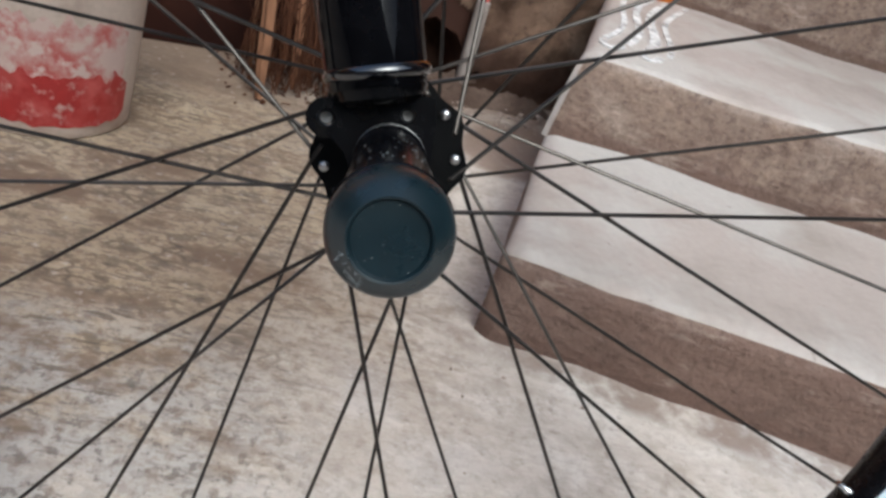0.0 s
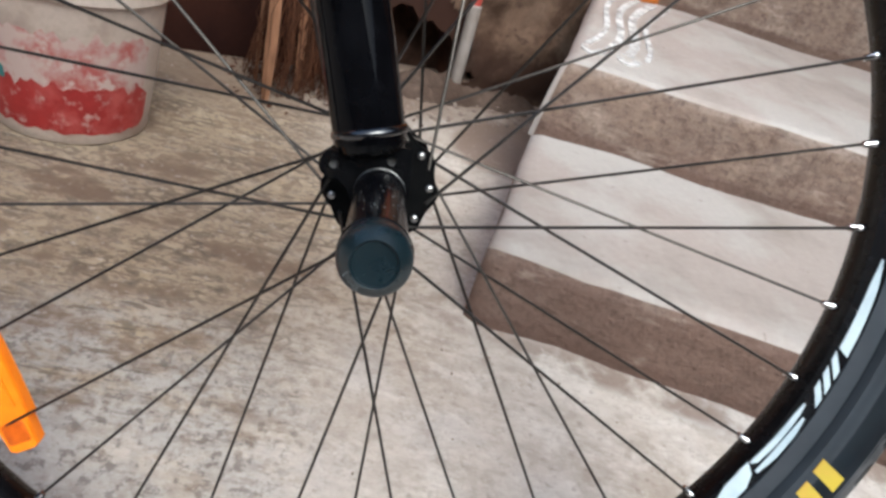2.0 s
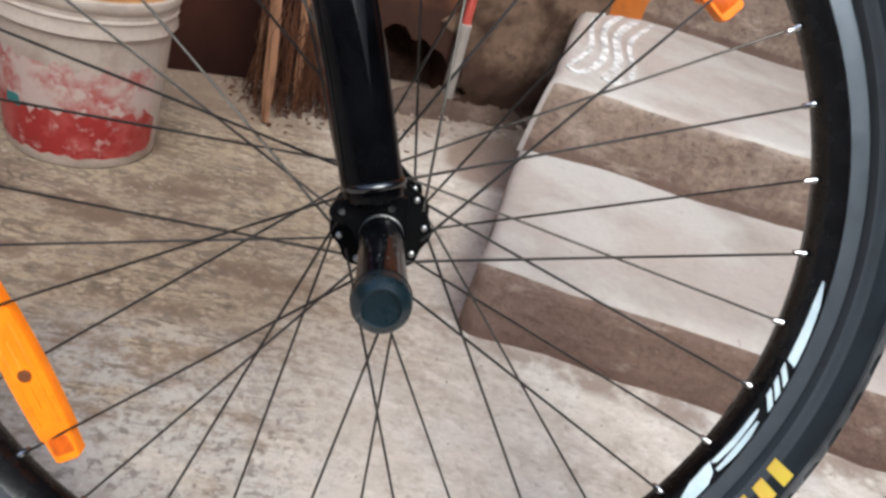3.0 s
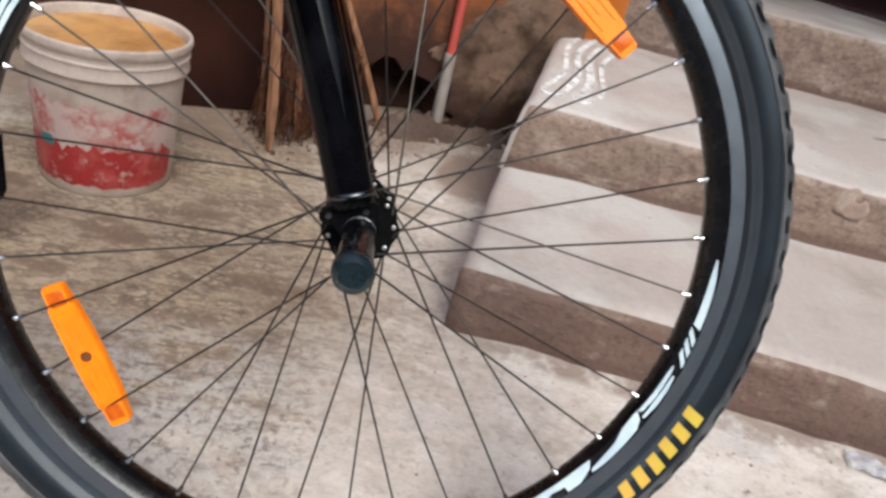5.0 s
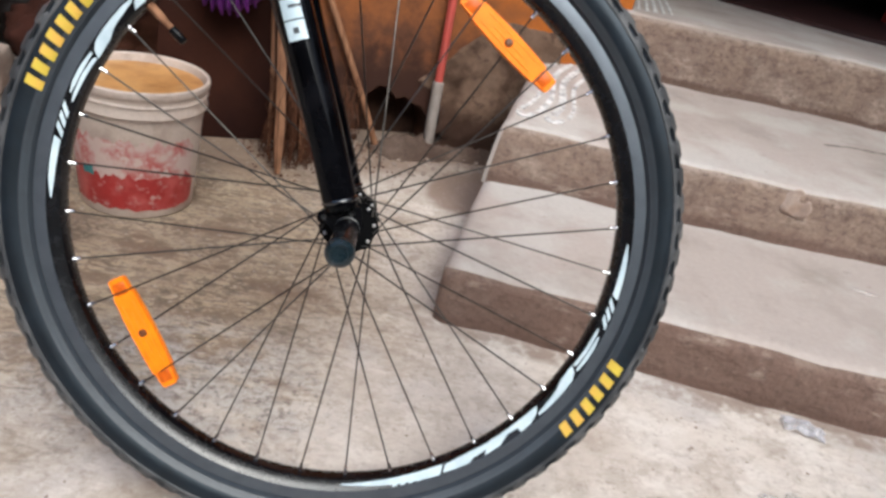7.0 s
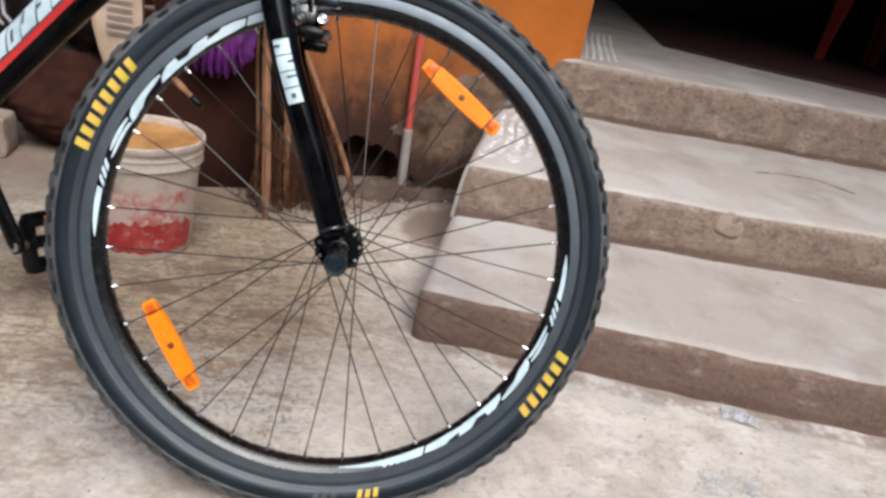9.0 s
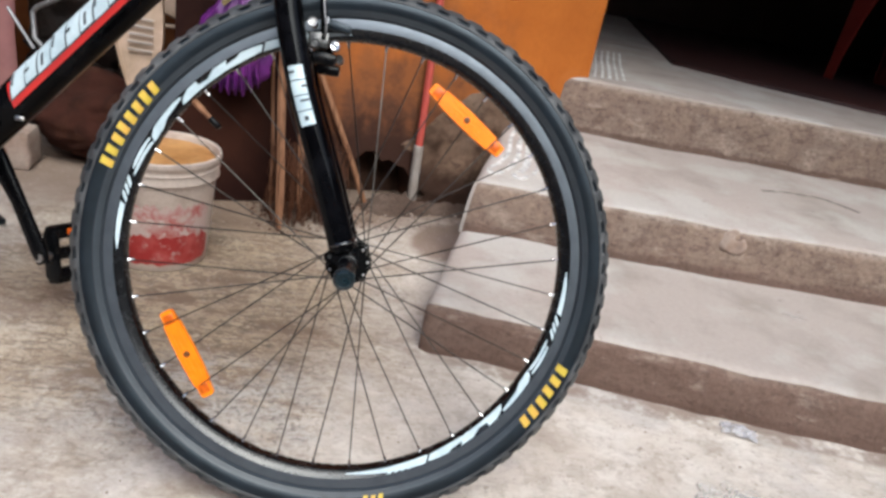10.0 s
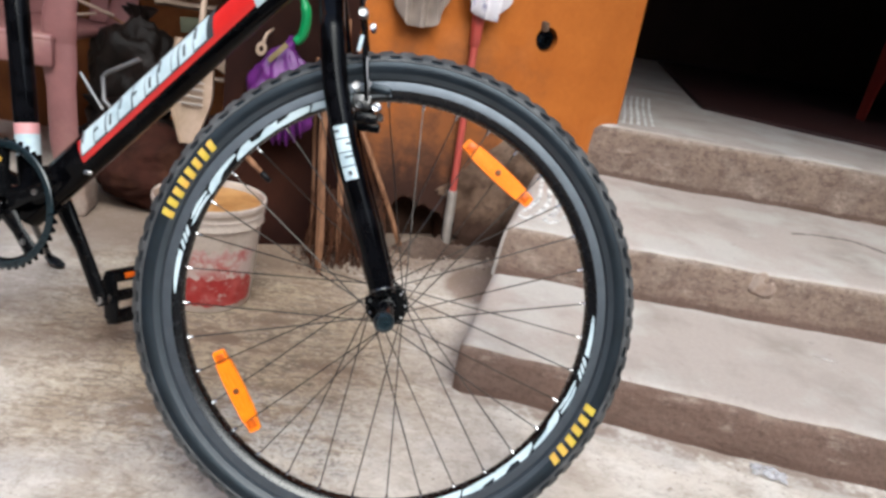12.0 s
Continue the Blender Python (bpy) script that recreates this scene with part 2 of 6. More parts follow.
M_HOUSE = material("orange_house_paint", (0.4, 0.12, 0.018), 0.75, gloss=0.15, second=(0.34, 0.097, 0.014), scale=5, fine=0.12, fine_scale=60, bump=0.001, bump_scale=80,
                   third=(0.42, 0.15, 0.045), third_scale=2.2, third_blend=(0.52, 0.75))
M_STEPEND = material("dirty_step_end", (0.2, 0.148, 0.12), 0.9, second=(0.12, 0.08, 0.062), scale=10, blend=(0.45, 0.65), fine=0.2, fine_scale=110, bump=0.003, bump_scale=50, third=(0.25, 0.195, 0.165), third_scale=6)
for top in (0.10, 0.222, 0.403):
    add_ragged_patch(M_RISER, (1.5, 0, top + 0.001), (8, 20, 0.016), (0.34, 0.275, 0.235), 0.45, 26.0)
# ragged darker band along the bottom of every riser
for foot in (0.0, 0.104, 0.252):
    add_ragged_patch(M_RISER, (1.5, 0, foot), (8, 20, 0.016), (0.085, 0.045, 0.03), 0.75, 22.0)
add_ragged_patch(M_STEPEND, (0.2, 0.65, 0.0), (0.16, 0.6, 0.05), (0.2, 0.14, 0.11), 0.6, 14.0)
add_ragged_patch(M_RISER, (1.2, 0, 0.03), (3.0, 20, 0.1), (0.135, 0.08, 0.06), 0.8, 9.0)


def add_streaks(m, stretch, lo, hi, colour, most, offset=0.0):
    """Broken horizontal cracks and brush marks."""
    n, l = m.node_tree.nodes, m.node_tree.links
    p = n["Principled BSDF"]
    old = p.inputs["Base Color"].links[0].from_socket
    co, mp, t, r, x = (n.new("ShaderNode" + k) for k in ("TexCoord", "Mapping", "TexNoise", "MapRange", "Mix"))
    mp.inputs["Scale"].default_value, mp.inputs["Location"].default_value = stretch, (offset, offset, offset)
    l.new(co.outputs["Object"], mp.inputs["Vector"])
    l.new(mp.outputs[0], t.inputs["Vector"])
    t.inputs["Scale"].default_value, t.inputs["Detail"].default_value, t.inputs["Roughness"].default_value = 1.0, 8.0, 0.68
    r.interpolation_type = "SMOOTHSTEP"
    r.inputs["From Min"].default_value, r.inputs["From Max"].default_value, r.inputs["To Max"].default_value = lo, hi, most
    l.new(t.outputs["Fac"], r.inputs["Value"])
    x.data_type = "RGBA"
    l.new(r.outputs[0], x.inputs[0])
    l.new(old, x.inputs[6])
    x.inputs[7].default_value = (*colour, 1)
    l.new(x.outputs[2], p.inputs["Base Color"])


add_streaks(M_RISER, (16, 16, 60), 0.55, 0.68, (0.09, 0.052, 0.038), 0.5)
add_streaks(M_RISER, (9, 9, 26), 0.56, 0.68, (0.36, 0.285, 0.235), 0.6, 3.0)
add_streaks(M_RISER, (30, 30, 34), 0.51, 0.64, (0.1, 0.062, 0.046), 0.55, 7.0)
add_streaks(M_RISER, (85, 85, 95), 0.53, 0.63, (0.075, 0.045, 0.034), 0.5, 11.0)
add_streaks(M_STEP, (34, 34, 34), 0.63, 0.7, (0.17, 0.13, 0.11), 0.6, 5.0)
# Dirt on the wall's foot, its colour also darkened for shade there.
add_ragged_patch(M_HOUSE, (0.16, 0, 0.12), (0.46, 10, 0.46), (0.15, 0.058, 0.024), 0.8)
add_ragged_patch(M_HOUSE, (0.22, 0, 0.06), (0.4, 10, 0.28), (0.06, 0.028, 0.018), 0.85, 16.0)
# Darkest patch: the hollow's shade put into the paint around it.
add_ragged_patch(M_HOUSE, (0.2, 0, 0.12), (0.26, 10, 0.13), (0.03, 0.013, 0.009), 0.95, 26.0)
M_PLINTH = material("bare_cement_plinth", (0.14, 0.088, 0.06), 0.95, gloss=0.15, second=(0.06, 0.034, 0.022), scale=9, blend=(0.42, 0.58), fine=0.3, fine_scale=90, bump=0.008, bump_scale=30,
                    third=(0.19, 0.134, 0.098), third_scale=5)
# Plinth foot darkened in colour for the shaded crevice along its base.
add_ragged_patch(M_PLINTH, (0.25, 1.27, 0.045), (0.24, 1.0, 0.055), (0.03, 0.015, 0.01), 0.95, 20.0)
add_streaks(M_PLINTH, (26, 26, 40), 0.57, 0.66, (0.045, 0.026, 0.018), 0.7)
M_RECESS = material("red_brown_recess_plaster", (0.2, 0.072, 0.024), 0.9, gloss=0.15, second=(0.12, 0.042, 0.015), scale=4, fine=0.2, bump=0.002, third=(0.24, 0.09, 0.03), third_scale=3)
# Maroon paint with the clutter's shade put into its colour.
M_MAROON = material("shade_darkened_maroon_paint", (0.016, 0.005, 0.0035), 0.8, gloss=0.1, second=(0.008, 0.003, 0.0025), scale=5, fine=0.2, bump=0.001, third=(0.036, 0.012, 0.007), third_scale=2.5)
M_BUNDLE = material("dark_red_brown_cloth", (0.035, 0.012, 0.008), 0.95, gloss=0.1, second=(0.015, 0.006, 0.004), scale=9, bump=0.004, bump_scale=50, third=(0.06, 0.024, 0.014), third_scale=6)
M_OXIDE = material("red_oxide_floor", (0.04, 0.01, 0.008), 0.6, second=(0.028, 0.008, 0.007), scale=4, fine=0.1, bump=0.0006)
# Room plaster coloured near black, standing for the unlit room's shade.
M_DARKWALL = material("room_shade_plaster", (0.05, 0.027, 0.022), 0.9, gloss=0.15, second=(0.035, 0.019, 0.016), scale=3, fine=0.1)
M_BLACK = material("gloss_black_paint", (0.0010, 0.0010, 0.0013), 0.05, gloss=0.09, second=(0.004, 0.004, 0.005), scale=30, rough_var=0.02)
M_BLACKRAW = material("dull_black_metal", (0.0028, 0.0028, 0.0032), 0.22, gloss=0.12, second=(0.008, 0.007, 0.006), scale=60, blend=(0.55, 0.7), rough_var=0.1)
M_RUBBER = material("tyre_rubber", (0.0042, 0.0056, 0.0076), 0.42, gloss=0.42, second=(0.008, 0.0115, 0.016), scale=26, fine=0.2, fine_scale=300, bump=0.00008, bump_scale=200, rough_var=0.05)
# Blue put into the rubber's gloss to stand for a sky-coloured sheen.
M_RUBBER.node_tree.nodes["Principled BSDF"].inputs["Specular Tint"].default_value = (0.78, 0.89, 1.0, 1)
M_TREAD = material("dusty_tread_rubber", (0.026, 0.027, 0.029), 0.6, second=(0.085, 0.084, 0.084), scale=26, blend=(0.42, 0.7), bump=0.0005, bump_scale=200)
M_BRAKE = material("worn_rim_track", (0.115, 0.128, 0.146), 0.36, 0.7, second=(0.1, 0.111, 0.128), scale=40, rough_var=0.06)
M_SIDEWALL = material("grey_inner_sidewall", (0.032, 0.039, 0.047), 0.45, gloss=0.5, second=(0.024, 0.029, 0.035), scale=26, fine=0.15, fine_scale=300)
M_CHROME = material("chrome", (0.75, 0.75, 0.76), 0.14, 1.0, second=(0.6, 0.59, 0.58), scale=60, rough_var=0.06)
M_STEEL = material("brushed_steel", (0.42, 0.41, 0.4), 0.35, 1.0, second=(0.3, 0.29, 0.28), scale=50, rough_var=0.1)
M_CAGE = material("grey_cage_wire", (0.26, 0.25, 0.25), 0.45, 0.7, second=(0.17, 0.165, 0.165), scale=60)
M_DARKSTEEL = material("dull_dark_steel", (0.13, 0.128, 0.125), 0.35, 0.9, second=(0.05, 0.048, 0.046), scale=200)
M_SPOKE = material("spoke_steel", (0.062, 0.055, 0.049), 0.3, 0.85, second=(0.035, 0.031, 0.028), scale=40, blend=(0.4, 0.7))
M_WHITE = material("white_decal", (0.52, 0.6, 0.63), 0.35, second=(0.38, 0.46, 0.5), scale=30)
M_YELLOW = material("yellow_print", (0.5, 0.37, 0.03), 0.6, second=(0.6, 0.34, 0.05), scale=60)
M_RED = material("red_decal", (0.55, 0.015, 0.012), 0.3, coat=0.4, second=(0.48, 0.012, 0.012), scale=20)
M_GREYDECAL = material("dark_grey_print", (0.03, 0.035, 0.04), 0.4, second=(0.05, 0.055, 0.06), scale=40)
M_CAP = material("blue_black_rubber_cap", (0.0042, 0.0105, 0.0138), 0.3, gloss=0.42, second=(0.008, 0.0165, 0.021), scale=80, rough_var=0.06, fine=0.15, fine_scale=900)
M_COLLAR = material("thick_black_enamel", (0.002, 0.002, 0.0025), 0.14, gloss=0.6, coat=0.6, second=(0.004, 0.004, 0.005), scale=60)
M_COLLAR.node_tree.nodes["Principled BSDF"].inputs["Coat IOR"].default_value = 1.55
M_MATTE = material("satin_black_steel", (0.0012, 0.0012, 0.0015), 0.45, gloss=0.06, second=(0.003, 0.003, 0.003), scale=70, rough_var=0.1)
M_RUST = material("dark_screw_steel", (0.12, 0.035, 0.008), 0.5, second=(0.08, 0.025, 0.006), scale=60)
M_RIM = material("black_anodised_rim", (0.0018, 0.0018, 0.0022), 0.26, gloss=0.5, second=(0.004, 0.004, 0.005), scale=40, rough_var=0.05)
M_PEG = material("scratched_black_plate", (0.003, 0.003, 0.004), 0.16, gloss=0.13, second=(0.008, 0.008, 0.009), scale=110, blend=(0.52, 0.66), rough_var=0.1)
M_SCUFF = material("scuffed_rubber", (0.16, 0.17, 0.17), 0.8, second=(0.05, 0.055, 0.06), scale=500, blend=(0.4, 0.6))


def reflector_material():
    m = material("amber_reflector_plastic", (0.92, 0.23, 0.001), 0.4, gloss=0.25, second=(0.85, 0.19, 0.001), scale=60)
    p = m.node_tree.nodes["Principled BSDF"]
    p.inputs["Subsurface Weight"].default_value = 0.2
    p.inputs["Subsurface Radius"].default_value = (0.02, 0.007, 0.001)
    return m


M_AMBER = reflector_material()
M_AMBERDARK = material("amber_inner_plastic", (0.6, 0.11, 0.001), 0.4, gloss=0.3, second=(0.42, 0.07, 0.001), scale=150)
M_BUCKET = material("scuffed_white_bucket", (0.52, 0.43, 0.365), 0.5, second=(0.34, 0.25, 0.20), scale=14, blend=(0.5, 0.72), fine=0.2, fine_scale=120, bump=0.0006, bump_scale=90)
M_BUCKETIN = material("stained_bucket_inside", (0.5, 0.26, 0.085), 0.5, second=(0.3, 0.13, 0.035), scale=13, blend=(0.42, 0.62), third=(0.56, 0.36, 0.17), third_scale=8)
M_BUCKETRED = material("worn_red_label", (0.34, 0.026, 0.024), 0.5, second=(0.48, 0.3, 0.27), scale=55, blend=(0.54, 0.68), third=(0.46, 0.09, 0.08), third_scale=22, fine=0.15)
M_BUCKETPINK = material("rubbed_pink_label", (0.5, 0.38, 0.34), 0.5, second=(0.4, 0.1, 0.09), scale=24, blend=(0.42, 0.60), third=(0.52, 0.4, 0.36), third_scale=50, third_blend=(0.5, 0.62))
M_TEAL = material("teal_print", (0.02, 0.16, 0.17), 0.5, second=(0.04, 0.2, 0.2), scale=60)
M_WOOD = material("bare_split_wood", (0.25, 0.125, 0.068), 0.8, gloss=0.15, second=(0.13, 0.062, 0.033), scale=30, stretch=(3, 3, 0.25), fine=0.25, bump=0.001, bump_scale=60, random_tone=0.3)
M_FIBRE = material("coir_fibre", (0.085, 0.034, 0.017), 0.9, gloss=0.15, second=(0.045, 0.018, 0.01), scale=40)
M_POLERED = material("faded_red_plastic", (0.42, 0.06, 0.045), 0.45, second=(0.36, 0.07, 0.055), scale=15, fine=0.1)
M_POLEGREY = material("grey_plastic_sleeve", (0.3, 0.26, 0.235), 0.5, second=(0.22, 0.185, 0.16), scale=15)
M_CHAIR = material("faded_mauve_plastic", (0.21, 0.088, 0.085), 0.5, second=(0.16, 0.068, 0.066), scale=8, fine=0.1, third=(0.25, 0.13, 0.11), third_scale=5)
M_PURPLE = material("purple_plastic_film", (0.105, 0.011, 0.135), 0.42, second=(0.05, 0.006, 0.075), scale=20, bump=0.004, bump_scale=50)
M_GREEN = material("green_plastic", (0.015, 0.22, 0.06), 0.4, second=(0.01, 0.17, 0.05), scale=20)
M_GREYCLOTH = material("grey_floor_cloth", (0.3, 0.24, 0.2), 0.95, second=(0.2, 0.155, 0.13), scale=15, bump=0.004, bump_scale=60, fine=0.2)
M_WHITECLOTH = material("white_printed_rag", (0.62, 0.58, 0.6), 0.9, second=(0.3, 0.27, 0.36), scale=35, blend=(0.55, 0.65), bump=0.003, bump_scale=60)
M_BLACKFILM = material("black_polythene", (0.0045, 0.003, 0.0025), 0.5, gloss=0.14, second=(0.009, 0.005, 0.004), scale=14, bump=0.006, bump_scale=30)
M_BEIGE = material("beige_plastic", (0.42, 0.3, 0.225), 0.5, second=(0.31, 0.22, 0.15), scale=12, fine=0.15)
M_BRICK = material("plastered_block", (0.33, 0.255, 0.21), 0.9, second=(0.24, 0.16, 0.12), scale=18, fine=0.3, bump=0.003, bump_scale=50)
M_CHALK = material("rice_flour_drawing", (0.8, 0.79, 0.78), 0.9, second=(0.62, 0.58, 0.55), scale=45, blend=(0.5, 0.65))
M_WRAP = material("clear_white_film", (0.66, 0.65, 0.68), 0.3, second=(0.5, 0.48, 0.5), scale=40, bump=0.002, bump_scale=80)
M_PINKBAND = material("pink_band", (0.62, 0.3, 0.3), 0.4, second=(0.55, 0.26, 0.26), scale=30)
M_PEBBLE = material("grit", (0.3, 0.24, 0.2), 0.9, second=(0.17, 0.125, 0.1), scale=60)
M_OLIVE = material("olive_card", (0.1, 0.1, 0.06), 0.8, second=(0.07, 0.07, 0.045), scale=12, fine=0.2)
M_STRAW = material("dry_straw", (0.2, 0.15, 0.06), 0.8, second=(0.14, 0.1, 0.04), scale=40)
M_PALEWOOD = material("pale_dry_wood", (0.33, 0.24, 0.18), 0.8, second=(0.22, 0.15, 0.105), scale=25, stretch=(0.3, 3, 3), fine=0.25, bump=0.001, random_tone=0.2)


def powdery(m, lo, hi, scale):
    """Lets the surface below show through in specks."""
    n, l = m.node_tree.nodes, m.node_tree.links
    co = n.new("ShaderNodeTexCoord")
    t = n.new("ShaderNodeTexNoise")
    t.inputs["Scale"].default_value, t.inputs["Detail"].default_value, t.inputs["Roughness"].default_value = scale, 6.0, 0.7
    l.new(co.outputs["Object"], t.inputs["Vector"])
    r = n.new("ShaderNodeMapRange")
    r.inputs["From Min"].default_value, r.inputs["From Max"].default_value, r.inputs["To Min"].default_value, r.inputs["To Max"].default_value = 0.35, 0.6, lo, hi
    l.new(t.outputs["Fac"], r.inputs["Value"])
    l.new(r.outputs[0], n["Principled BSDF"].inputs["Alpha"])


powdery(M_CHALK, 0.62, 0.92, 18.0)
M_RUBBED = material("rubbed_flour_drawing", (0.8, 0.79, 0.78), 0.9, second=(0.62, 0.58, 0.55), scale=45, blend=(0.5, 0.65))
powdery(M_RUBBED, 0.2, 0.8, 26.0)
M_SPLASH = material("dried_white_film", (0.72, 0.7, 0.68), 0.9, second=(0.6, 0.57, 0.54), scale=45)
powdery(M_SPLASH, 0.0, 0.3, 40.0)
powdery(M_WRAP, 0.12, 0.6, 45.0)


# ---- mesh helpers ----
def finish(bm, name, mat, smooth=True, angle=40):
    bmesh.ops.recalc_face_normals(bm, faces=bm.faces)
    me = bpy.data.meshes.new(name)
    bm.to_mesh(me)
    bm.free()
    me.materials.append(mat)
    if smooth:
        me.polygons.foreach_set("use_smooth", [True] * len(me.polygons))
        me.set_sharp_from_angle(angle=radians(angle))
    return me


def part(name, bm, mat, parent, label="", smooth=True, angle=40):
    ob = new(name, finish(bm, name, mat, smooth, angle))
    ob.parent = parent
    return tagged(ob, label=label)


def thing(name, bm, mat, label, category, group="", kind="", m=None, smooth=True, angle=40):
    ob = new(name, finish(bm, name, mat, smooth, angle))
    if m is not None:
        ob.matrix_basis = m
    return tagged(ob, label, category, group, kind)


def holder(name, m, label, category, group="", kind=""):
    ob = new(name)
    ob.matrix_basis = m
    return tagged(ob, label, category, group, kind)


def ring_frame(d):
    d = d.normalized()
    a = d.cross(Vector((0, 0, 1)) if abs(d.z) < 0.9 else Vector((1, 0, 0))).normalized()
    return a, d.cross(a)


def sweep(bm, pts, radii, n=12, flat=1.0, caps=True, up=None):
    """A round (or flattened) tube along points."""
    pts = [Vector(p) for p in pts]
    if not isinstance(radii, (list, tuple)):
        radii = [radii] * len(pts)
    rings, a = [], None
    for i, p in enumerate(pts):
        d = pts[min(i + 1, len(pts) - 1)] - pts[max(i - 1, 0)]
        if a is None:
            a, b = ring_frame(d)
            if up is not None:
                a = (Vector(up) - d.normalized() * Vector(up).dot(d.normalized())).normalized()
        else:
            d = d.normalized()
            a = (a - d * a.dot(d)).normalized()
        b = d.normalized().cross(a)
        rings.append([bm.verts.new(p + radii[i] * (a * math.cos(2 * math.pi * k / n) + flat * b * math.sin(2 * math.pi * k / n))) for k in range(n)])
    for r, s in zip(rings, rings[1:]):
        for k in range(n):
            bm.faces.new((r[k], r[(k + 1) % n], s[(k + 1) % n], s[k]))
    if caps:
        bm.faces.new(rings[0][::-1])
        bm.faces.new(rings[-1])
    return rings


def smooth_path(pts, steps=6):
    """Catmull-Rom points through pts."""
    pts = [Vector(p) for p in pts]
    out = []
    for i in range(len(pts) - 1):
        p0, p1, p2, p3 = pts[max(i - 1, 0)], pts[i], pts[i + 1], pts[min(i + 2, len(pts) - 1)]
        for k in range(steps):
            t = k / steps
            out.append(0.5 * (2 * p1 + (p2 - p0) * t + (2 * p0 - 5 * p1 + 4 * p2 - p3) * t * t + (3 * p1 - p0 - 3 * p2 + p3) * t ** 3))
    return out + [pts[-1]]


def lathe(bm, profile, n=64, axis="y", closed=False, m=None):
    """Turns (radius, along) points about an axis."""
    rows = []
    for k in range(n):
        c, s = math.cos(2 * math.pi * k / n), math.sin(2 * math.pi * k / n)
        row = []
        for r, h in profile:
            v = Vector((r * c, h, r * s)) if axis == "y" else Vector((r * c, r * s, h))
            row.append(bm.verts.new(m @ v if m is not None else v))
        rows.append(row)
    q = len(profile)
    for k in range(n):
        a, b = rows[k], rows[(k + 1) % n]
        for i in range(q if closed else q - 1):
            f = (a[i], b[i], b[(i + 1) % q], a[(i + 1) % q])
            bm.faces.new(f)
    if not closed:
        for i in (0, q - 1):
            if profile[i][0] > 1e-5:
                bm.faces.new([rows[k][i] for k in range(n)])
    bmesh.ops.remove_doubles(bm, verts=bm.verts, dist=1e-6)


def block(bm, size, m=None, bevel=0.0, seg=2):
    """A box with rounded edges, centred."""
    got = bmesh.ops.create_cube(bm, size=1.0)["verts"]
    bmesh.ops.scale(bm, vec=size, verts=got)
    if bevel:
        edges = list({e for v in got for e in v.link_edges})
        made = bmesh.ops.bevel(bm, geom=edges, offset=bevel, segments=seg, profile=0.5, affect="EDGES")
        got = list({v for f in made["faces"] for v in f.verts} | {v for v in got if v.is_valid})
    if m is not None:
        bmesh.ops.transform(bm, matrix=m, verts=got)
    return got


def slab(bm, poly, z0, z1):
    """An upright prism over a polygon of (x, y)."""
    low = [bm.verts.new((x, y, z0)) for x, y in poly]
    top = [bm.verts.new((x, y, z1)) for x, y in poly]
    bm.faces.new(low[::-1])
    bm.faces.new(top)
    for i in range(len(poly)):
        j = (i + 1) % len(poly)
        bm.faces.new((low[i], low[j], top[j], top[i]))


def roughen(bm, amount, size, seed=0.0, skip=None):
    for v in bm.verts:
        if skip and skip(v.co):
            continue
        p = v.co / size + Vector((seed, seed * 1.7, 0))
        v.co += amount * noise.noise_vector(p)


from mathutils.bvhtree import BVHTree


# ---- the yard: floor, steps, walls ----
def wall_y(x, off=0.0):
    """The orange wall's face; off: metres in front of it."""
    return 1.185 + 0.38 * x - off * 1.07


def on_wall(x, off, z):
    """A point off metres in front of the orange wall."""
    n = Vector((0.38, -1.0, 0)).normalized()
    return Vector((x, wall_y(x), z)) + n * off


def build_floor():
    bm = bmesh.new()
    xs = [-30, -12, -6] + [-3.5 + 0.05 * i for i in range(141)] + [6, 12, 30]
    ys = [-30, -12, -6] + [-3.0 + 0.05 * i for i in range(111)] + [5, 12, 30]
    rows = [[bm.verts.new((x, y, 0.0035 * noise.noise((x * 3, y * 5, 0)) + 0.0015 * noise.noise((x * 14, y * 19, 3)) - 0.002)) for x in xs] for y in ys]
    for a, b in zip(rows, rows[1:]):
        for i in range(len(xs) - 1):
            bm.faces.new((a[i], a[i + 1], b[i + 1], b[i]))
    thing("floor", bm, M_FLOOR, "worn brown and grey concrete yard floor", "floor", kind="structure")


build_floor()


def left_x(y):
    """The left end of the flight."""
    return 0.145 + 0.254 * (y - 0.446)


STEP_LINES = [  # y at x = 0, slope, top height
    (0.473, -0.19, 0.10),
    (0.849, -0.10, 0.222),
    (1.432, -0.10, 0.403),
]


def line_at_left(i):
    c, k, _ = STEP_LINES[i]
    # y = c + k x and x = left_x(y)
    y = (c + k * (0.145 - 0.254 * 0.446)) / (1 - k * 0.254)
    return Vector((left_x(y), y, 0))


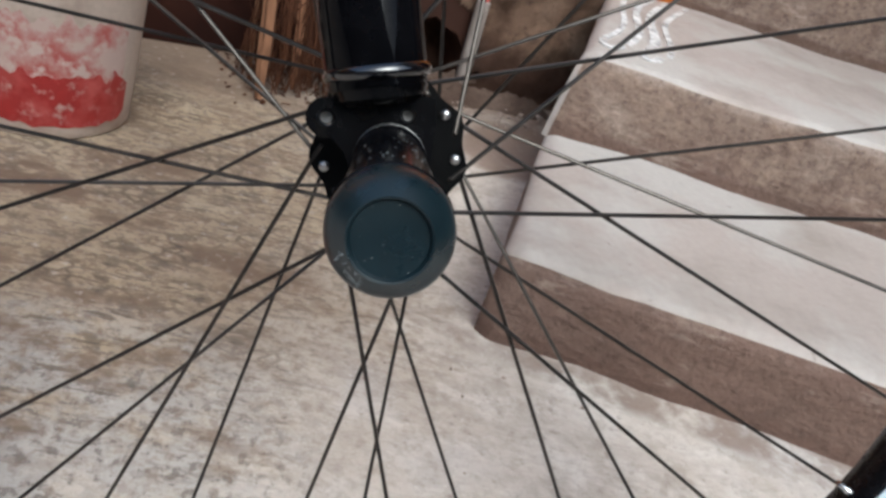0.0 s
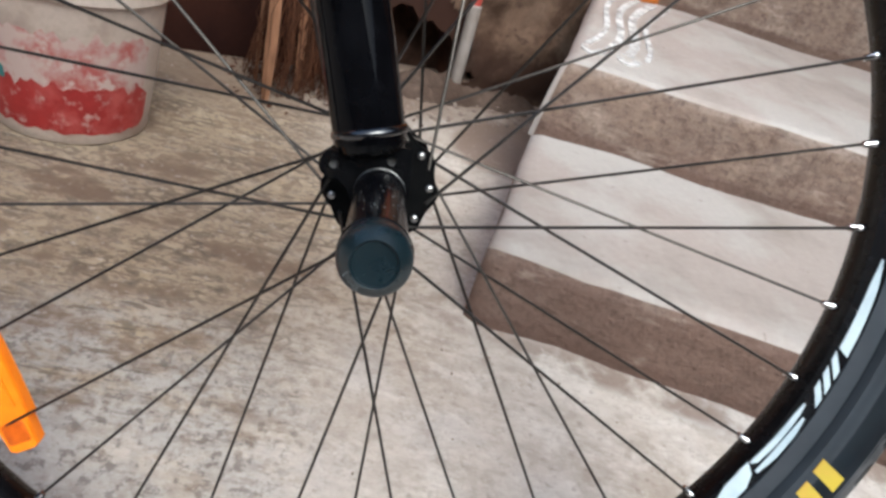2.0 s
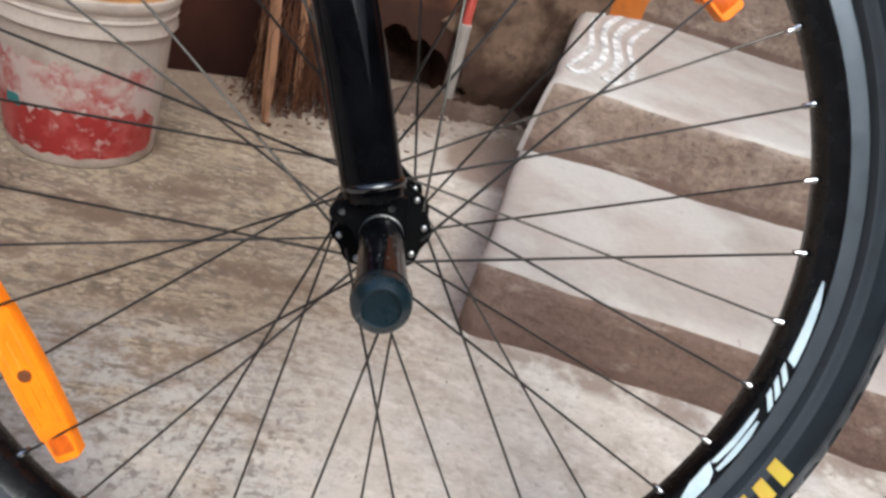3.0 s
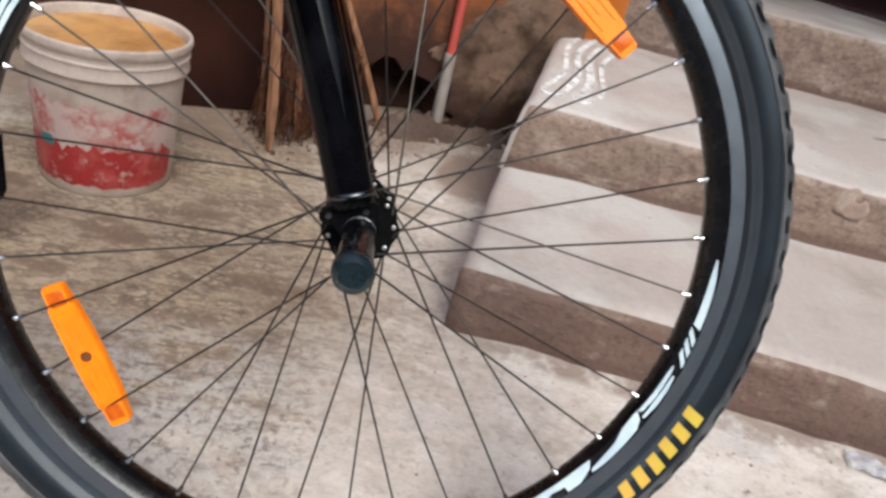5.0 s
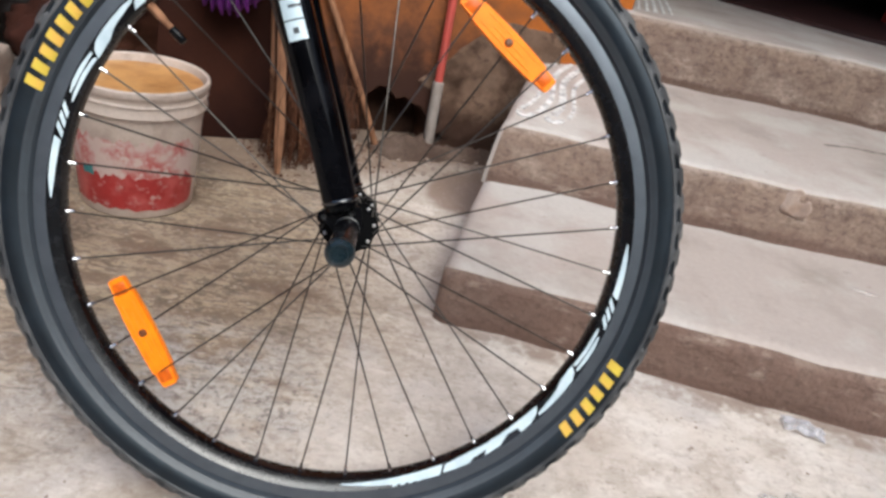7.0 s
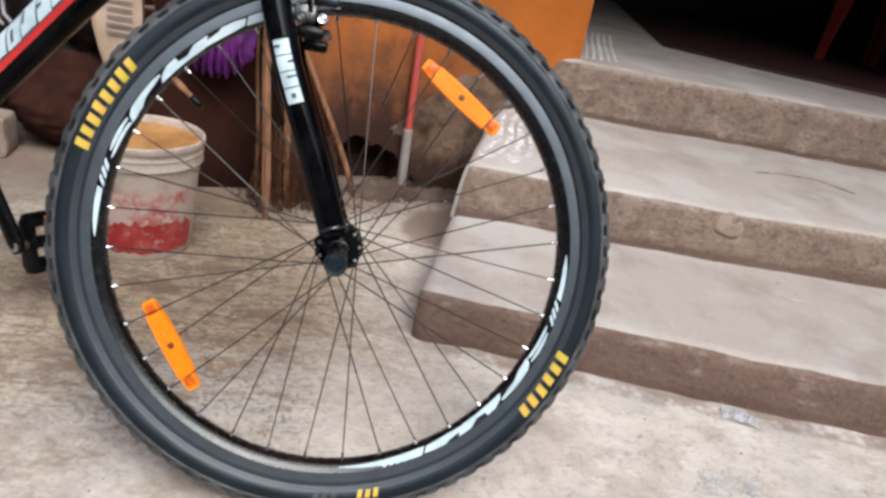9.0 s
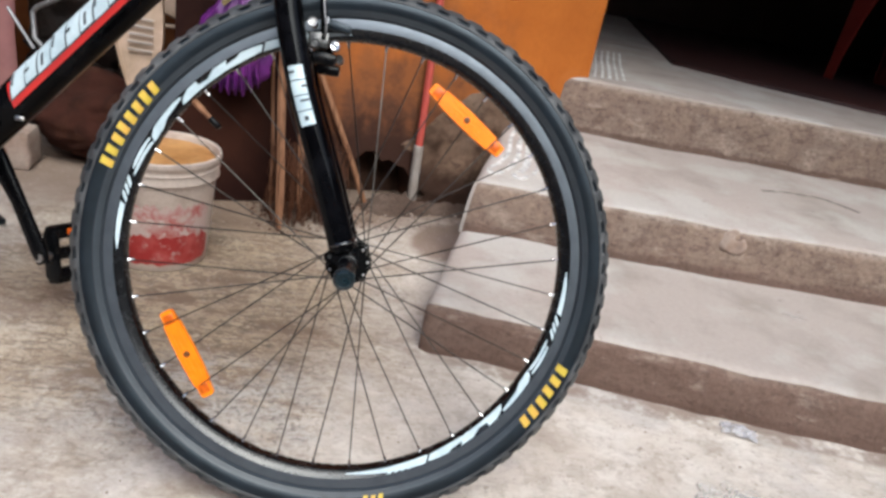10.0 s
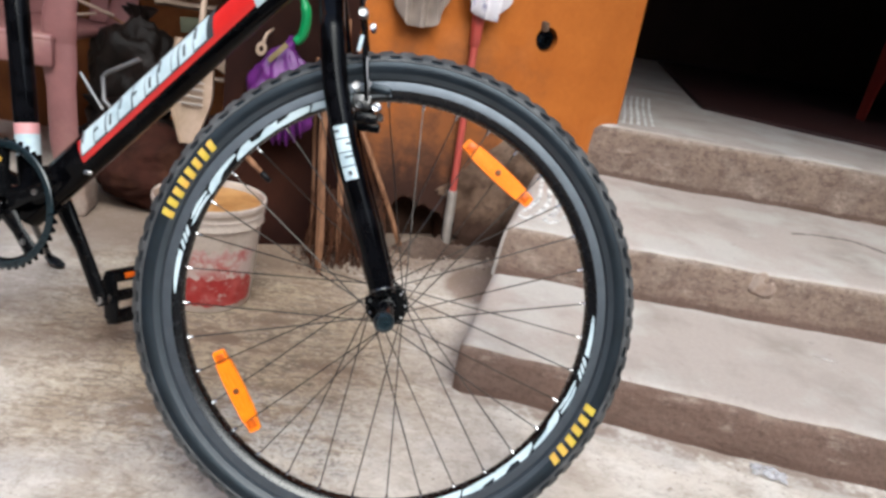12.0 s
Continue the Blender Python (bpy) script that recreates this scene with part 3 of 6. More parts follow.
def build_step(parent, i, z0, z1, seed):
    c, k, _ = STEP_LINES[i]
    right = 3.2
    pl, pr = line_at_left(i), Vector((right, c + k * right, 0))
    if i + 1 < len(STEP_LINES):
        c2, k2, _ = STEP_LINES[i + 1]
        bl, br = line_at_left(i + 1), Vector((right, c2 + k2 * right, 0))
        bl, br = bl + Vector((0.012, 0.05, 0)), br + Vector((0, 0.05, 0))
    else:
        bl, br = Vector((0.50, 5.0, 0)), Vector((right, 5.0, 0))
        pl = Vector((0.43, c + k * 0.43, 0))
    r = 0.024
    prof = [(0.0, z0 - 0.01 + (z1 - r - z0 + 0.01) * q / 5, 1) for q in range(6)]
    prof += [(r * (1 - math.cos(a)), z1 - r + r * math.sin(a), 1 if a < 0.5 else 0) for a in (0.4, 0.8, 1.2, math.pi / 2)]
    deep = (bl - pl).length
    rise = 0.028 if i == 1 else 0.0
    prof += [(r + (deep - r) * (q / 14) ** 1.15, z1 + rise * (q / 14) ** 1.15, 0) for q in range(1, 15)]
    us = [0, 0.001, 0.002, 0.004, 0.006, 0.008, 0.011, 0.014] + [0.014 + 0.986 * q / 90 for q in range(1, 91)]
    bm = bmesh.new()
    grid = []
    for u in us:
        row = []
        for d, z, _ in prof:
            v = d / deep
            p = pl.lerp(pr, u).lerp(bl.lerp(br, u), v)
            worn = max(0.0, 1 - u / 0.006) ** 2
            round_off = 0.009 * worn * max(0.0, 1 - (z1 - z) / 0.03)
            n = noise.noise((p.x * 9 + seed, p.y * 9, z * 12)) * 0.008 + noise.noise((p.x * 31, p.y * 31 + seed, z * 40)) * 0.0036
            up = noise.noise((p.x * 4, p.y * 4, seed)) * 0.005 + noise.noise((p.x * 22, p.y * 22, seed)) * (0.0026 if d < 0.05 else 0.0012)
            wave = noise.noise((p.x * 2.3, seed, 1.0)) * 0.012
            fade = 1.0 if d < 0.05 else 0.3
            flare = max(0.0, 1 - u / 0.02) * ((0.012 * min(v, 1.0), 0.013 * max(0.0, 1 - (z - z0) / (z1 - z0)), 0.0)[i])
            row.append(bm.verts.new((p.x + n * 0.4 - flare, p.y + (n + wave) * fade + 0.010 * worn * max(0.0, 1 - d / 0.06), z + (up if d > 0.0 else 0) - round_off)))
        grid.append(row)
    for a, b in zip(grid, grid[1:]):
        for j in range(len(prof) - 1):
            f = bm.faces.new((a[j], b[j], b[j + 1], a[j + 1]))
            f.material_index = 0 if i == 1 and any(a is g for g in grid[:2]) else prof[j][2]
    # the left end and the back, closed down to the ground
    low = [bm.verts.new((v.co.x, v.co.y, z0 - 0.02)) for v in grid[0][9:]]
    side = grid[0]
    f = bm.faces.new([*side[:10], low[0]])
    f.material_index = 2
    for j in range(len(low) - 1):
        f = bm.faces.new((side[9 + j], side[10 + j], low[j + 1], low[j]))
        f.material_index = 2
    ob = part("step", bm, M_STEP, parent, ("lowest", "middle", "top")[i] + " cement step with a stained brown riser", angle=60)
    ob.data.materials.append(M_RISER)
    ob.data.materials.append(M_STEPEND)
    return ob


STEP_OBJECTS = []
stairs = holder("stairs", pose(0, 0, 0), "low cement steps with worn pale treads and brown risers", "stairs", kind="structure")
for i, (z0, z1) in enumerate(((0.0, 0.10), (0.10, 0.222), (0.245, 0.403))):
    STEP_OBJECTS.append(build_step(stairs, i, z0, z1, 3.1 + 7 * i))
STEP_TREES = [BVHTree.FromPolygons([v.co for v in ob.data.vertices], [p.vertices for p in ob.data.polygons]) for ob in STEP_OBJECTS]


def step_top(i, x, y, guess):
    """Height of a tread at a place."""
    hit = STEP_TREES[i].ray_cast(Vector((x, y, 1.0)), Vector((0, 0, -1)))[0]
    return hit.z if hit else guess


def plaster_patch():
    """A lump of plaster on the middle riser."""
    bm = bmesh.new()
    bmesh.ops.create_icosphere(bm, subdivisions=4, radius=0.05)
    for v in bm.verts:
        v.co = Vector((v.co.x * 0.72, v.co.y * 0.24, v.co.z * 0.6))
    roughen(bm, 0.014, 0.03, 4.0)
    part("plaster_patch", bm, M_BRICK, stairs, "rough pale lump of plaster on the riser").matrix_basis = pose(0.845, 0.770, 0.186, 0, 0, -6)


plaster_patch()


def chalk_ribbon(bm, pts, width, z, step):
    pts = [Vector((p.x, p.y, step_top(step, p.x, p.y, z) + 0.0022)) for p in smooth_path([(x, y, z) for x, y in pts], 6)]
    last = None
    for i, p in enumerate(pts):
        d = (pts[min(i + 1, len(pts) - 1)] - pts[max(i - 1, 0)]).normalized()
        side = Vector((-d.y, d.x, 0)) * width * (0.4 + 0.1 * noise.noise((p.x * 60, p.y * 60, 0)))
        pair = [bm.verts.new(p + side), bm.verts.new(p - side), bm.verts.new(p - side * 0.8 - Vector((0, 0, 0.004))), bm.verts.new(p + side * 0.8 - Vector((0, 0, 0.004)))]
        if last:
            for q in range(4):
                bm.faces.new((last[q], last[(q + 1) % 4], pair[(q + 1) % 4], pair[q]))
        last = pair


def chalk_drawing(origin, along, across, count, length, gap, z, width, label, step, mat, loops=True):
    bm = bmesh.new()
    o, a, b = Vector(origin), Vector(along).normalized(), Vector(across).normalized()
    for i in range(count):
        pts = []
        for q in range(9):
            t = q / 8
            w = gap * 0.45 * math.sin(t * 2 * math.pi + i * 0.4) * (1 if loops else 0.25)
            p = o + a * length * t + b * (i * gap + w)
            pts.append((p.x, p.y))
        chalk_ribbon(bm, pts, width * (0.75 + 0.5 * ((i * 7) % 3) / 2), z, step)
        if loops and i % 2 == 0:
            c = o - a * 0.012 + b * (i + 0.5) * gap
            chalk_ribbon(bm, [(c.x + (a * -math.sin(k) * 0.03 + b * math.cos(k) * gap * 0.5).x, c.y + (a * -math.sin(k) * 0.03 + b * math.cos(k) * gap * 0.5).y) for k in
                              [math.pi * q / 6 for q in range(7)]], width, z, step)
    thing("chalk_drawing", bm, mat, label, "floor drawing", group="white threshold drawings")


chalk_drawing((0.288, 0.93, 0), (0.17, 0.5, 0), (1, -0.1, 0), 4, 0.46, 0.030, 0.2400, 0.017, "white powder drawing of curling lines on the middle step", 1, M_RUBBED)
chalk_drawing((0.625, 1.45, 0), (0.25, 0.97, 0), (1, 0.3, 0), 5, 0.8, 0.026, 0.4085, 0.010, "white powder drawing of straight lines on the top step", 2, M_CHALK, loops=False)


def build_crack():
    bm = bmesh.new()
    chalk_ribbon(bm, [(1.045, 1.085), (1.10, 1.098), (1.156, 1.103), (1.228, 1.095), (1.27, 1.05), (1.287, 1.018)], 0.010, 0.24, 1)
    part("crack", bm, M_CRACK, stairs, "old grey crack mark across the middle tread")


M_CRACK = material("grey_crack", (0.2, 0.165, 0.14), 0.95, second=(0.27, 0.23, 0.2), scale=40)
powdery(M_CRACK, 0.0, 0.8, 22.0)
build_crack()


def build_orange_wall():
    """Front with a round pipe hole, thickness behind; upright, along the slanting wall line."""
    bm = bmesh.new()
    length, height, thick = math.hypot(0.767, 0.2915), 2.6, 0.14
    hx, hz, hr = 0.526, 0.626, 0.034
    hollow = [(0.325, 0), (0.320, 0.035), (0.308, 0.078), (0.288, 0.104), (0.262, 0.112), (0.240, 0.128), (0.218, 0.121), (0.196, 0.146), (0.170, 0.150), (0.146, 0.128), (0.130, 0.090), (0.120, 0.040), (0.118, 0)]
    outer = [bm.verts.new((x, 0, z)) for x, z in [(0, 0)] + [(x, z + 0.01 if z else 0) for x, z in reversed(hollow)] + [(length, 0), (length, height), (0, height)]]
    inner = [bm.verts.new((hx + hr * math.cos(2 * math.pi * k / 28) * (1 + 0.05 * noise.noise((k * 0.6, 0, 0))), 0, hz + hr * math.sin(2 * math.pi * k / 28))) for k in range(28)]
    edges = [bm.edges.new((l[i], l[(i + 1) % len(l)])) for l in (outer, inner) for i in range(len(l))]
    bmesh.ops.triangle_fill(bm, use_beauty=True, edges=edges)
    faces = list(bm.faces)
    got = bmesh.ops.extrude_face_region(bm, geom=faces)["geom"]
    bmesh.ops.translate(bm, vec=(0, thick, 0), verts=[g for g in got if isinstance(g, bmesh.types.BMVert)])
    m = Matrix.Translation((-0.17, wall_y(-0.17), -0.01)) @ Matrix.Rotation(math.atan(0.38), 4, "Z")
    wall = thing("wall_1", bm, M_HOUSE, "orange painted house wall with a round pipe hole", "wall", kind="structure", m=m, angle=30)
    # added backing at the rear of the hollow under the wall, coloured dark for shade
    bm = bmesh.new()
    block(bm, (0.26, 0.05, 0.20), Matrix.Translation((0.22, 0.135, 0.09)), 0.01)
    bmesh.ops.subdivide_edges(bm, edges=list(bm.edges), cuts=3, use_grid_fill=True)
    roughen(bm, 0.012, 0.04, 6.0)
    part("broken_masonry", bm, M_HOLLOW, wall, "rough backing added in the hollow, coloured dark for shade")
    # pipe stub in the hole
    bm = bmesh.new()
    lathe(bm, [(0.026, 0.012), (0.026, 0.15), (0.021, 0.15), (0.021, 0.012)], 24, closed=True, m=Matrix.Translation((hx, 0, hz)))
    part("pipe_stub", bm, M_BLACKRAW, wall, "dark pipe end set in the hole")
    bm = bmesh.new()
    block(bm, (0.018, 0.02, 0.026), Matrix.Translation((hx - 0.016, -0.004, hz + 0.034)), 0.005)
    roughen(bm, 0.004, 0.01)
    part("mortar_lump", bm, M_PLINTH, wall, "grey lump of mortar above the hole")
    return wall


wall_1 = build_orange_wall()


def build_plinth():
    """Bare, eroded cement along the wall's foot, higher beside the steps."""
    bm = bmesh.new()
    xs = [-0.168 + 0.0075 * i for i in range(81)]
    rows = []
    for x in xs:
        t = max(0.0, x - 0.05)
        top = min(0.15 + 1.0 * t - 0.3 * t * t, 0.335) + 0.016 * noise.noise((x * 12, 0, 0)) + 0.007 * noise.noise((x * 40, 1, 0))
        row = []
        for j in range(31):
            z = top * j / 30
            depth = 0.004 + 0.012 * (1 - j / 30) + 0.014 * noise.noise((x * 9, z * 9, 2)) + 0.010 * noise.noise((x * 28, z * 28, 5)) + 0.02 * (1 - j / 30) ** 2 * min(1, max(0, x * 8))
            if j == 30:
                depth = -0.004
            row.append(bm.verts.new(on_wall(x, max(depth, 0.004 if j < 30 else -0.004), z - 0.005)))
        rows.append(row)
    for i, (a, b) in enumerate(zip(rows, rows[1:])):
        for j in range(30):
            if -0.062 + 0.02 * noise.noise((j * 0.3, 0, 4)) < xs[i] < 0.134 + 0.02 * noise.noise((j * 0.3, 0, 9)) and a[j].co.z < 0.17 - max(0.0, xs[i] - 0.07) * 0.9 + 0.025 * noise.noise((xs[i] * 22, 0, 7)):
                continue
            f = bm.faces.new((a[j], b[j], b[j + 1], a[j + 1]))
            # left of this ragged line the plinth takes the shade-darkened cement
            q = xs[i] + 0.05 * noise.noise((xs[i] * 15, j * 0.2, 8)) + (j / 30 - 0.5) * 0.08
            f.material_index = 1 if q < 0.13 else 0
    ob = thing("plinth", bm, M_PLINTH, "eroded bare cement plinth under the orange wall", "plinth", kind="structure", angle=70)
    ob.data.materials.append(M_HOLLOW)


build_plinth()


def plain_wall(name, poly, z0, z1, mat, label):
    bm = bmesh.new()
    slab(bm, poly, z0, z1)
    return thing(name, bm, mat, label, "wall", kind="structure", smooth=False)


M_YARD = material("yard_plaster", (0.06, 0.035, 0.025), 0.9, second=(0.045, 0.025, 0.02), scale=2, fine=0.1)
M_PALEYARD = material("pale_bounce_plaster", (0.5, 0.46, 0.4), 0.9, second=(0.38, 0.34, 0.29), scale=2, fine=0.1, third=(0.3, 0.26, 0.22), third_scale=0.8)
plain_wall("wall_2", [(-0.47, wall_y(-0.47)), (-0.17, wall_y(-0.17)), (-0.22, wall_y(-0.17) + 0.13), (-0.47, wall_y(-0.47) + 0.13)], -0.01, 2.6, M_MAROON, "maroon painted stretch of the house wall, coloured darker for clutter shade")
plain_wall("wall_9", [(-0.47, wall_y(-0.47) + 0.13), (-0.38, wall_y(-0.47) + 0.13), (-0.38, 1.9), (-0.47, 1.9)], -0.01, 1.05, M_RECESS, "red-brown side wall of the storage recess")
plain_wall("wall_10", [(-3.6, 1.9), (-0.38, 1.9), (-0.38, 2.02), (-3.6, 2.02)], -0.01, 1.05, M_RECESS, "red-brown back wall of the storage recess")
# Unseen top added over the recess to shut out the sky and darken it.
plain_wall("recess_ceiling", [(-3.6, 0.98), (-0.47, 1.006), (-0.38, 1.14), (-0.38, 2.02), (-3.6, 2.02)], 1.05, 2.6, M_ORANGE, "unseen orange wall and flat top added to keep the recess dark")
# Unseen wall, added to cut the sky on the right of the steps.
plain_wall("wall_11", [(3.3, -3.0), (3.45, -3.0), (3.45, 1.9), (3.3, 1.9)], 0, 2.6, M_YARD, "unseen dark brown yard wall added to hold back side sky")
plain_wall("wall_3", [(2.25, 2.1), (4.2, 1.9), (4.2, 2.1), (2.25, 2.3)], 0, 2.6, M_ORANGE, "orange painted house wall beyond the doorway")
plain_wall("lintel", [(0.60, 1.44), (2.25, 2.12), (2.25, 2.28), (0.60, 1.58)], 2.25, 2.6, M_ORANGE, "orange painted lintel over the doorway")
# Unseen overhead slab, added and shaped to take skylight off the upper steps.
plain_wall("porch_roof", [(0.3, 0.25), (0.9, 0.25), (1.5, -0.15), (3.3, -0.15), (3.3, 1.9), (4.35, 1.9), (2.25, 2.1), (0.60, 1.40), (0.3, 1.285)], 2.35, 2.47, M_YARD, "unseen flat slab added overhead to darken the upper steps")
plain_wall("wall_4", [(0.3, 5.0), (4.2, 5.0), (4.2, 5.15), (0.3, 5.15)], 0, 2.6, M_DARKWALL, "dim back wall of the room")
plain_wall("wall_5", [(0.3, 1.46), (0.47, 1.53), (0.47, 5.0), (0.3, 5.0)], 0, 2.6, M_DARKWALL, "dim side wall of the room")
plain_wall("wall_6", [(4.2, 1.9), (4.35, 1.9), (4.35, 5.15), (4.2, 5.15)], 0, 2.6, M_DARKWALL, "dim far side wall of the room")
# Unseen wall, added dark so the left side reflects little sky.
plain_wall("wall_7", [(-3.75, -3), (-3.6, -3), (-3.6, 2.02), (-3.75, 2.02)], 0, 2.5, M_YARD, "unseen dark brown yard wall added to hold back side sky")
# Unseen wall behind the camera, added pale to bounce light and fill low reflections.
plain_wall("wall_8", [(-3.75, -3.15), (4.5, -3.15), (4.5, -3), (-3.75, -3)], 0, 2.5, M_PALEYARD, "unseen pale wall added behind the camera for bounce and reflections")
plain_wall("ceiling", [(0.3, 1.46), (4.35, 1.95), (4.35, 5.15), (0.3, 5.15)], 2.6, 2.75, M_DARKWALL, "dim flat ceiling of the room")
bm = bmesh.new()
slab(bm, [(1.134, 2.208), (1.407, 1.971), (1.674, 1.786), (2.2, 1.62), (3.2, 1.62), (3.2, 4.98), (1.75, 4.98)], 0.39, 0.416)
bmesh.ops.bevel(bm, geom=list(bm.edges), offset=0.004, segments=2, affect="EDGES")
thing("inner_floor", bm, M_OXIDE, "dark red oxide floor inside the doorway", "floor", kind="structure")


# ---- the bicycle ----
LEAN_ANGLE = -18.0
HUB_Z = 0.333
bicycle = holder("bicycle", pose(0, 0, 0, LEAN_ANGLE, 0, 0), "black mountain bicycle with red and white decals, leaning on its kickstand", "bicycle")
AXIS_AT, AXIS_DIR, STEER = Vector((-0.13, 0, 0.72)), Vector((-0.32, 0, 0.947)).normalized(), radians(-20.0)
FRAME_M = Matrix.Translation(AXIS_AT) @ Matrix.Rotation(STEER, 4, AXIS_DIR) @ Matrix.Translation(-AXIS_AT)


def fp(x, y, z):
    """A point of the bicycle's frame, which is steered away from the front wheel."""
    return FRAME_M @ Vector((x, y, z))


def arc_patch(bm, a0, a1, r0, r1, y_of, lift, slant=0.0, steps=4, taper=(1.0, 1.0)):
    """A thin raised patch on the wheel's near side between two angles (degrees) and two radii."""
    rows, across = [], 5
    for i in range(steps + 1):
        t = i / steps
        w = taper[0] + (taper[1] - taper[0]) * t
        mid = (r0 + r1) / 2
        top, low = [], []
        for j in range(across + 1):
            q = j / across
            r = mid + (q - 0.5) * (r1 - r0) * w
            a = radians(a0 + (a1 - a0) * t + slant * (q - 0.5))
            for off, row in ((lift, top), (-0.0012, low)):
                row.append(bm.verts.new((r * math.cos(a), y_of(r) - off, r * math.sin(a))))
        rows.append(top + low[::-1])
    for p, q in zip(rows, rows[1:]):
        for j in range(len(p)):
            k = (j + 1) % len(p)
            bm.faces.new((p[j], q[j], q[k], p[k]))
    bm.faces.new(rows[0])
    bm.faces.new(rows[-1])


def rim_side(r):
    """The near face of the rim below the brake track."""
    return -0.0125 + (0.276 - r) * 0.30


# half of the tyre's section: radius, distance from the middle plane
TYRE_HALF = [(0.2850, 0.0110), (0.2884, 0.0152), (0.2915, 0.0192), (0.2960, 0.0228), (0.3020, 0.0249), (0.3075, 0.0252), (0.3130, 0.0240), (0.3185, 0.0200), (0.3228, 0.0130), (0.3247, 0.0060), (0.3250, 0.0)]
TYRE_C = 0.3040


def tyre_side(r):
    """The near sidewall's place at a radius."""
    for (ra, ya), (rb, yb) in zip(TYRE_HALF, TYRE_HALF[1:]):
        if ra <= r <= rb:
            return -(ya + (yb - ya) * (r - ra) / (rb - ra))
    return -TYRE_HALF[0][1]


def knob(bm, size, m):
    """A tread block, narrower at its top."""
    x, y, z = size[0] / 2, size[1] / 2, size[2] / 2
    low = [bm.verts.new(m @ Vector((-x, a * y, b * z))) for a, b in ((-1, -1), (1, -1), (1, 1), (-1, 1))]
    mid = [bm.verts.new(m @ Vector((x * 0.55, a * y * 0.92, b * z * 0.92))) for a, b in ((-1, -1), (1, -1), (1, 1), (-1, 1))]
    top = [bm.verts.new(m @ Vector((x, a * y * 0.68, b * z * 0.72))) for a, b in ((-1, -1), (1, -1), (1, 1), (-1, 1))]
    bm.faces.new(top)
    for p, q in ((low, mid), (mid, top)):
        for k in range(4):
            bm.faces.new((p[k], p[(k + 1) % 4], q[(k + 1) % 4], q[k]))


def build_tyre(wheel):
    bm = bmesh.new()
    half = [(p.x, p.y) for p in smooth_path([(r, y, 0) for r, y in TYRE_HALF], 3)]
    prof = [(r, -y) for r, y in half] + [(r, y) for r, y in reversed(half[:-1])]
    lathe(bm, prof, 128, closed=True)
    tyre = part("tyre", bm, M_RUBBER, wheel, "black knobbly tyre with yellow lettering bars")
    # the greyer, finely ribbed inner sidewall above the rim
    for side in (-1, 1):
        bm = bmesh.new()
        lathe(bm, [(0.2878, side * 0.0140), (0.2882, side * 0.0156), (0.2898, side * 0.0179), (0.2903, side * 0.0189), (0.2912, side * 0.0192), (0.2930, side * 0.0209), (0.2950, side * 0.0225), (0.2962, side * 0.0231), (0.2955, side * 0.0215), (0.2885, side * 0.0140)], 128, closed=True)
        part("inner_sidewall", bm, M_SIDEWALL, tyre, "grey inner sidewall with a bead line")
    # a dusty shoulder band on each side, pitted by long slots, its outer edge cut into lugs
    count, per = 76, 6
    for side in (-1, 1):
        bm = bmesh.new()
        cols = []
        for k in range(count * per):
            a = 2 * math.pi * (k + (per / 2 if side > 0 else 0)) / (count * per)
            slot = k % per in (1, 2, 3)
            lug = 0.0012 if k % per in (3, 4, 5, 0) else -0.0008
            dip = 0.0034 if slot else 0.0
            col = []
            for r, y in ((0.3098, 0.0243), (0.3112, 0.0258), (0.3136, 0.0256), (0.3146, 0.0254 - dip), (0.3176, 0.0236 - dip), (0.3186, 0.0228), (0.3216 + lug * 0.6, 0.0188), (0.3244 + lug, 0.0140), (0.3238, 0.0112)):
                col.append(bm.verts.new((r * math.cos(a), side * y, r * math.sin(a))))
            cols.append(col)
        for k, a in enumerate(cols):
            b = cols[(k + 1) % len(cols)]
            for j in range(8):
                f = bm.faces.new((a[j], b[j], b[j + 1], a[j + 1]))
                f.material_index = 1 if j == 3 and k % per in (1, 2) else 0
        band = part("shoulder_band", bm, M_TREAD, wheel, "dusty grey shoulder of the tread with dark slots", smooth=False)
        band.data.materials.append(M_RUBBER)
    bm = bmesh.new()
    for k in range(count):
        for row in (-0.0062, 0.0062):
            a = 2 * math.pi * (k + (0.25 if row > 0 else 0.75)) / count
            m = Matrix.Rotation(-a, 4, "Y") @ Matrix.Translation((TYRE_C + 0.0197, row, 0)) @ Matrix.Rotation(radians(14 if row > 0 else -14), 4, "X")
            knob(bm, (0.0062, 0.0105, 0.0195), m)
    tread = part("tread", bm, M_TREAD, wheel, "dusty tread knobs", smooth=False)
    tagged(tread, kind="stuff")


def letter_bars(wheel, start, end, count, r0, r1, mat, name):
    """Bold raised blocks in place of the maker's lettering on the tyre."""
    step = (end - start) / count
    for i in range(count):
        bm = bmesh.new()
        a, b = start + step * (i + 0.10), start + step * (i + 0.90)
        arc_patch(bm, a + step * 0.1, b - step * 0.1, r0 + 0.0007 * (i % 2), r1 - 0.0006 * (i % 3), tyre_side, 0.0009, slant=-0.5 if step < 0 else 0.5, steps=4)
        part(name, bm, mat, wheel)


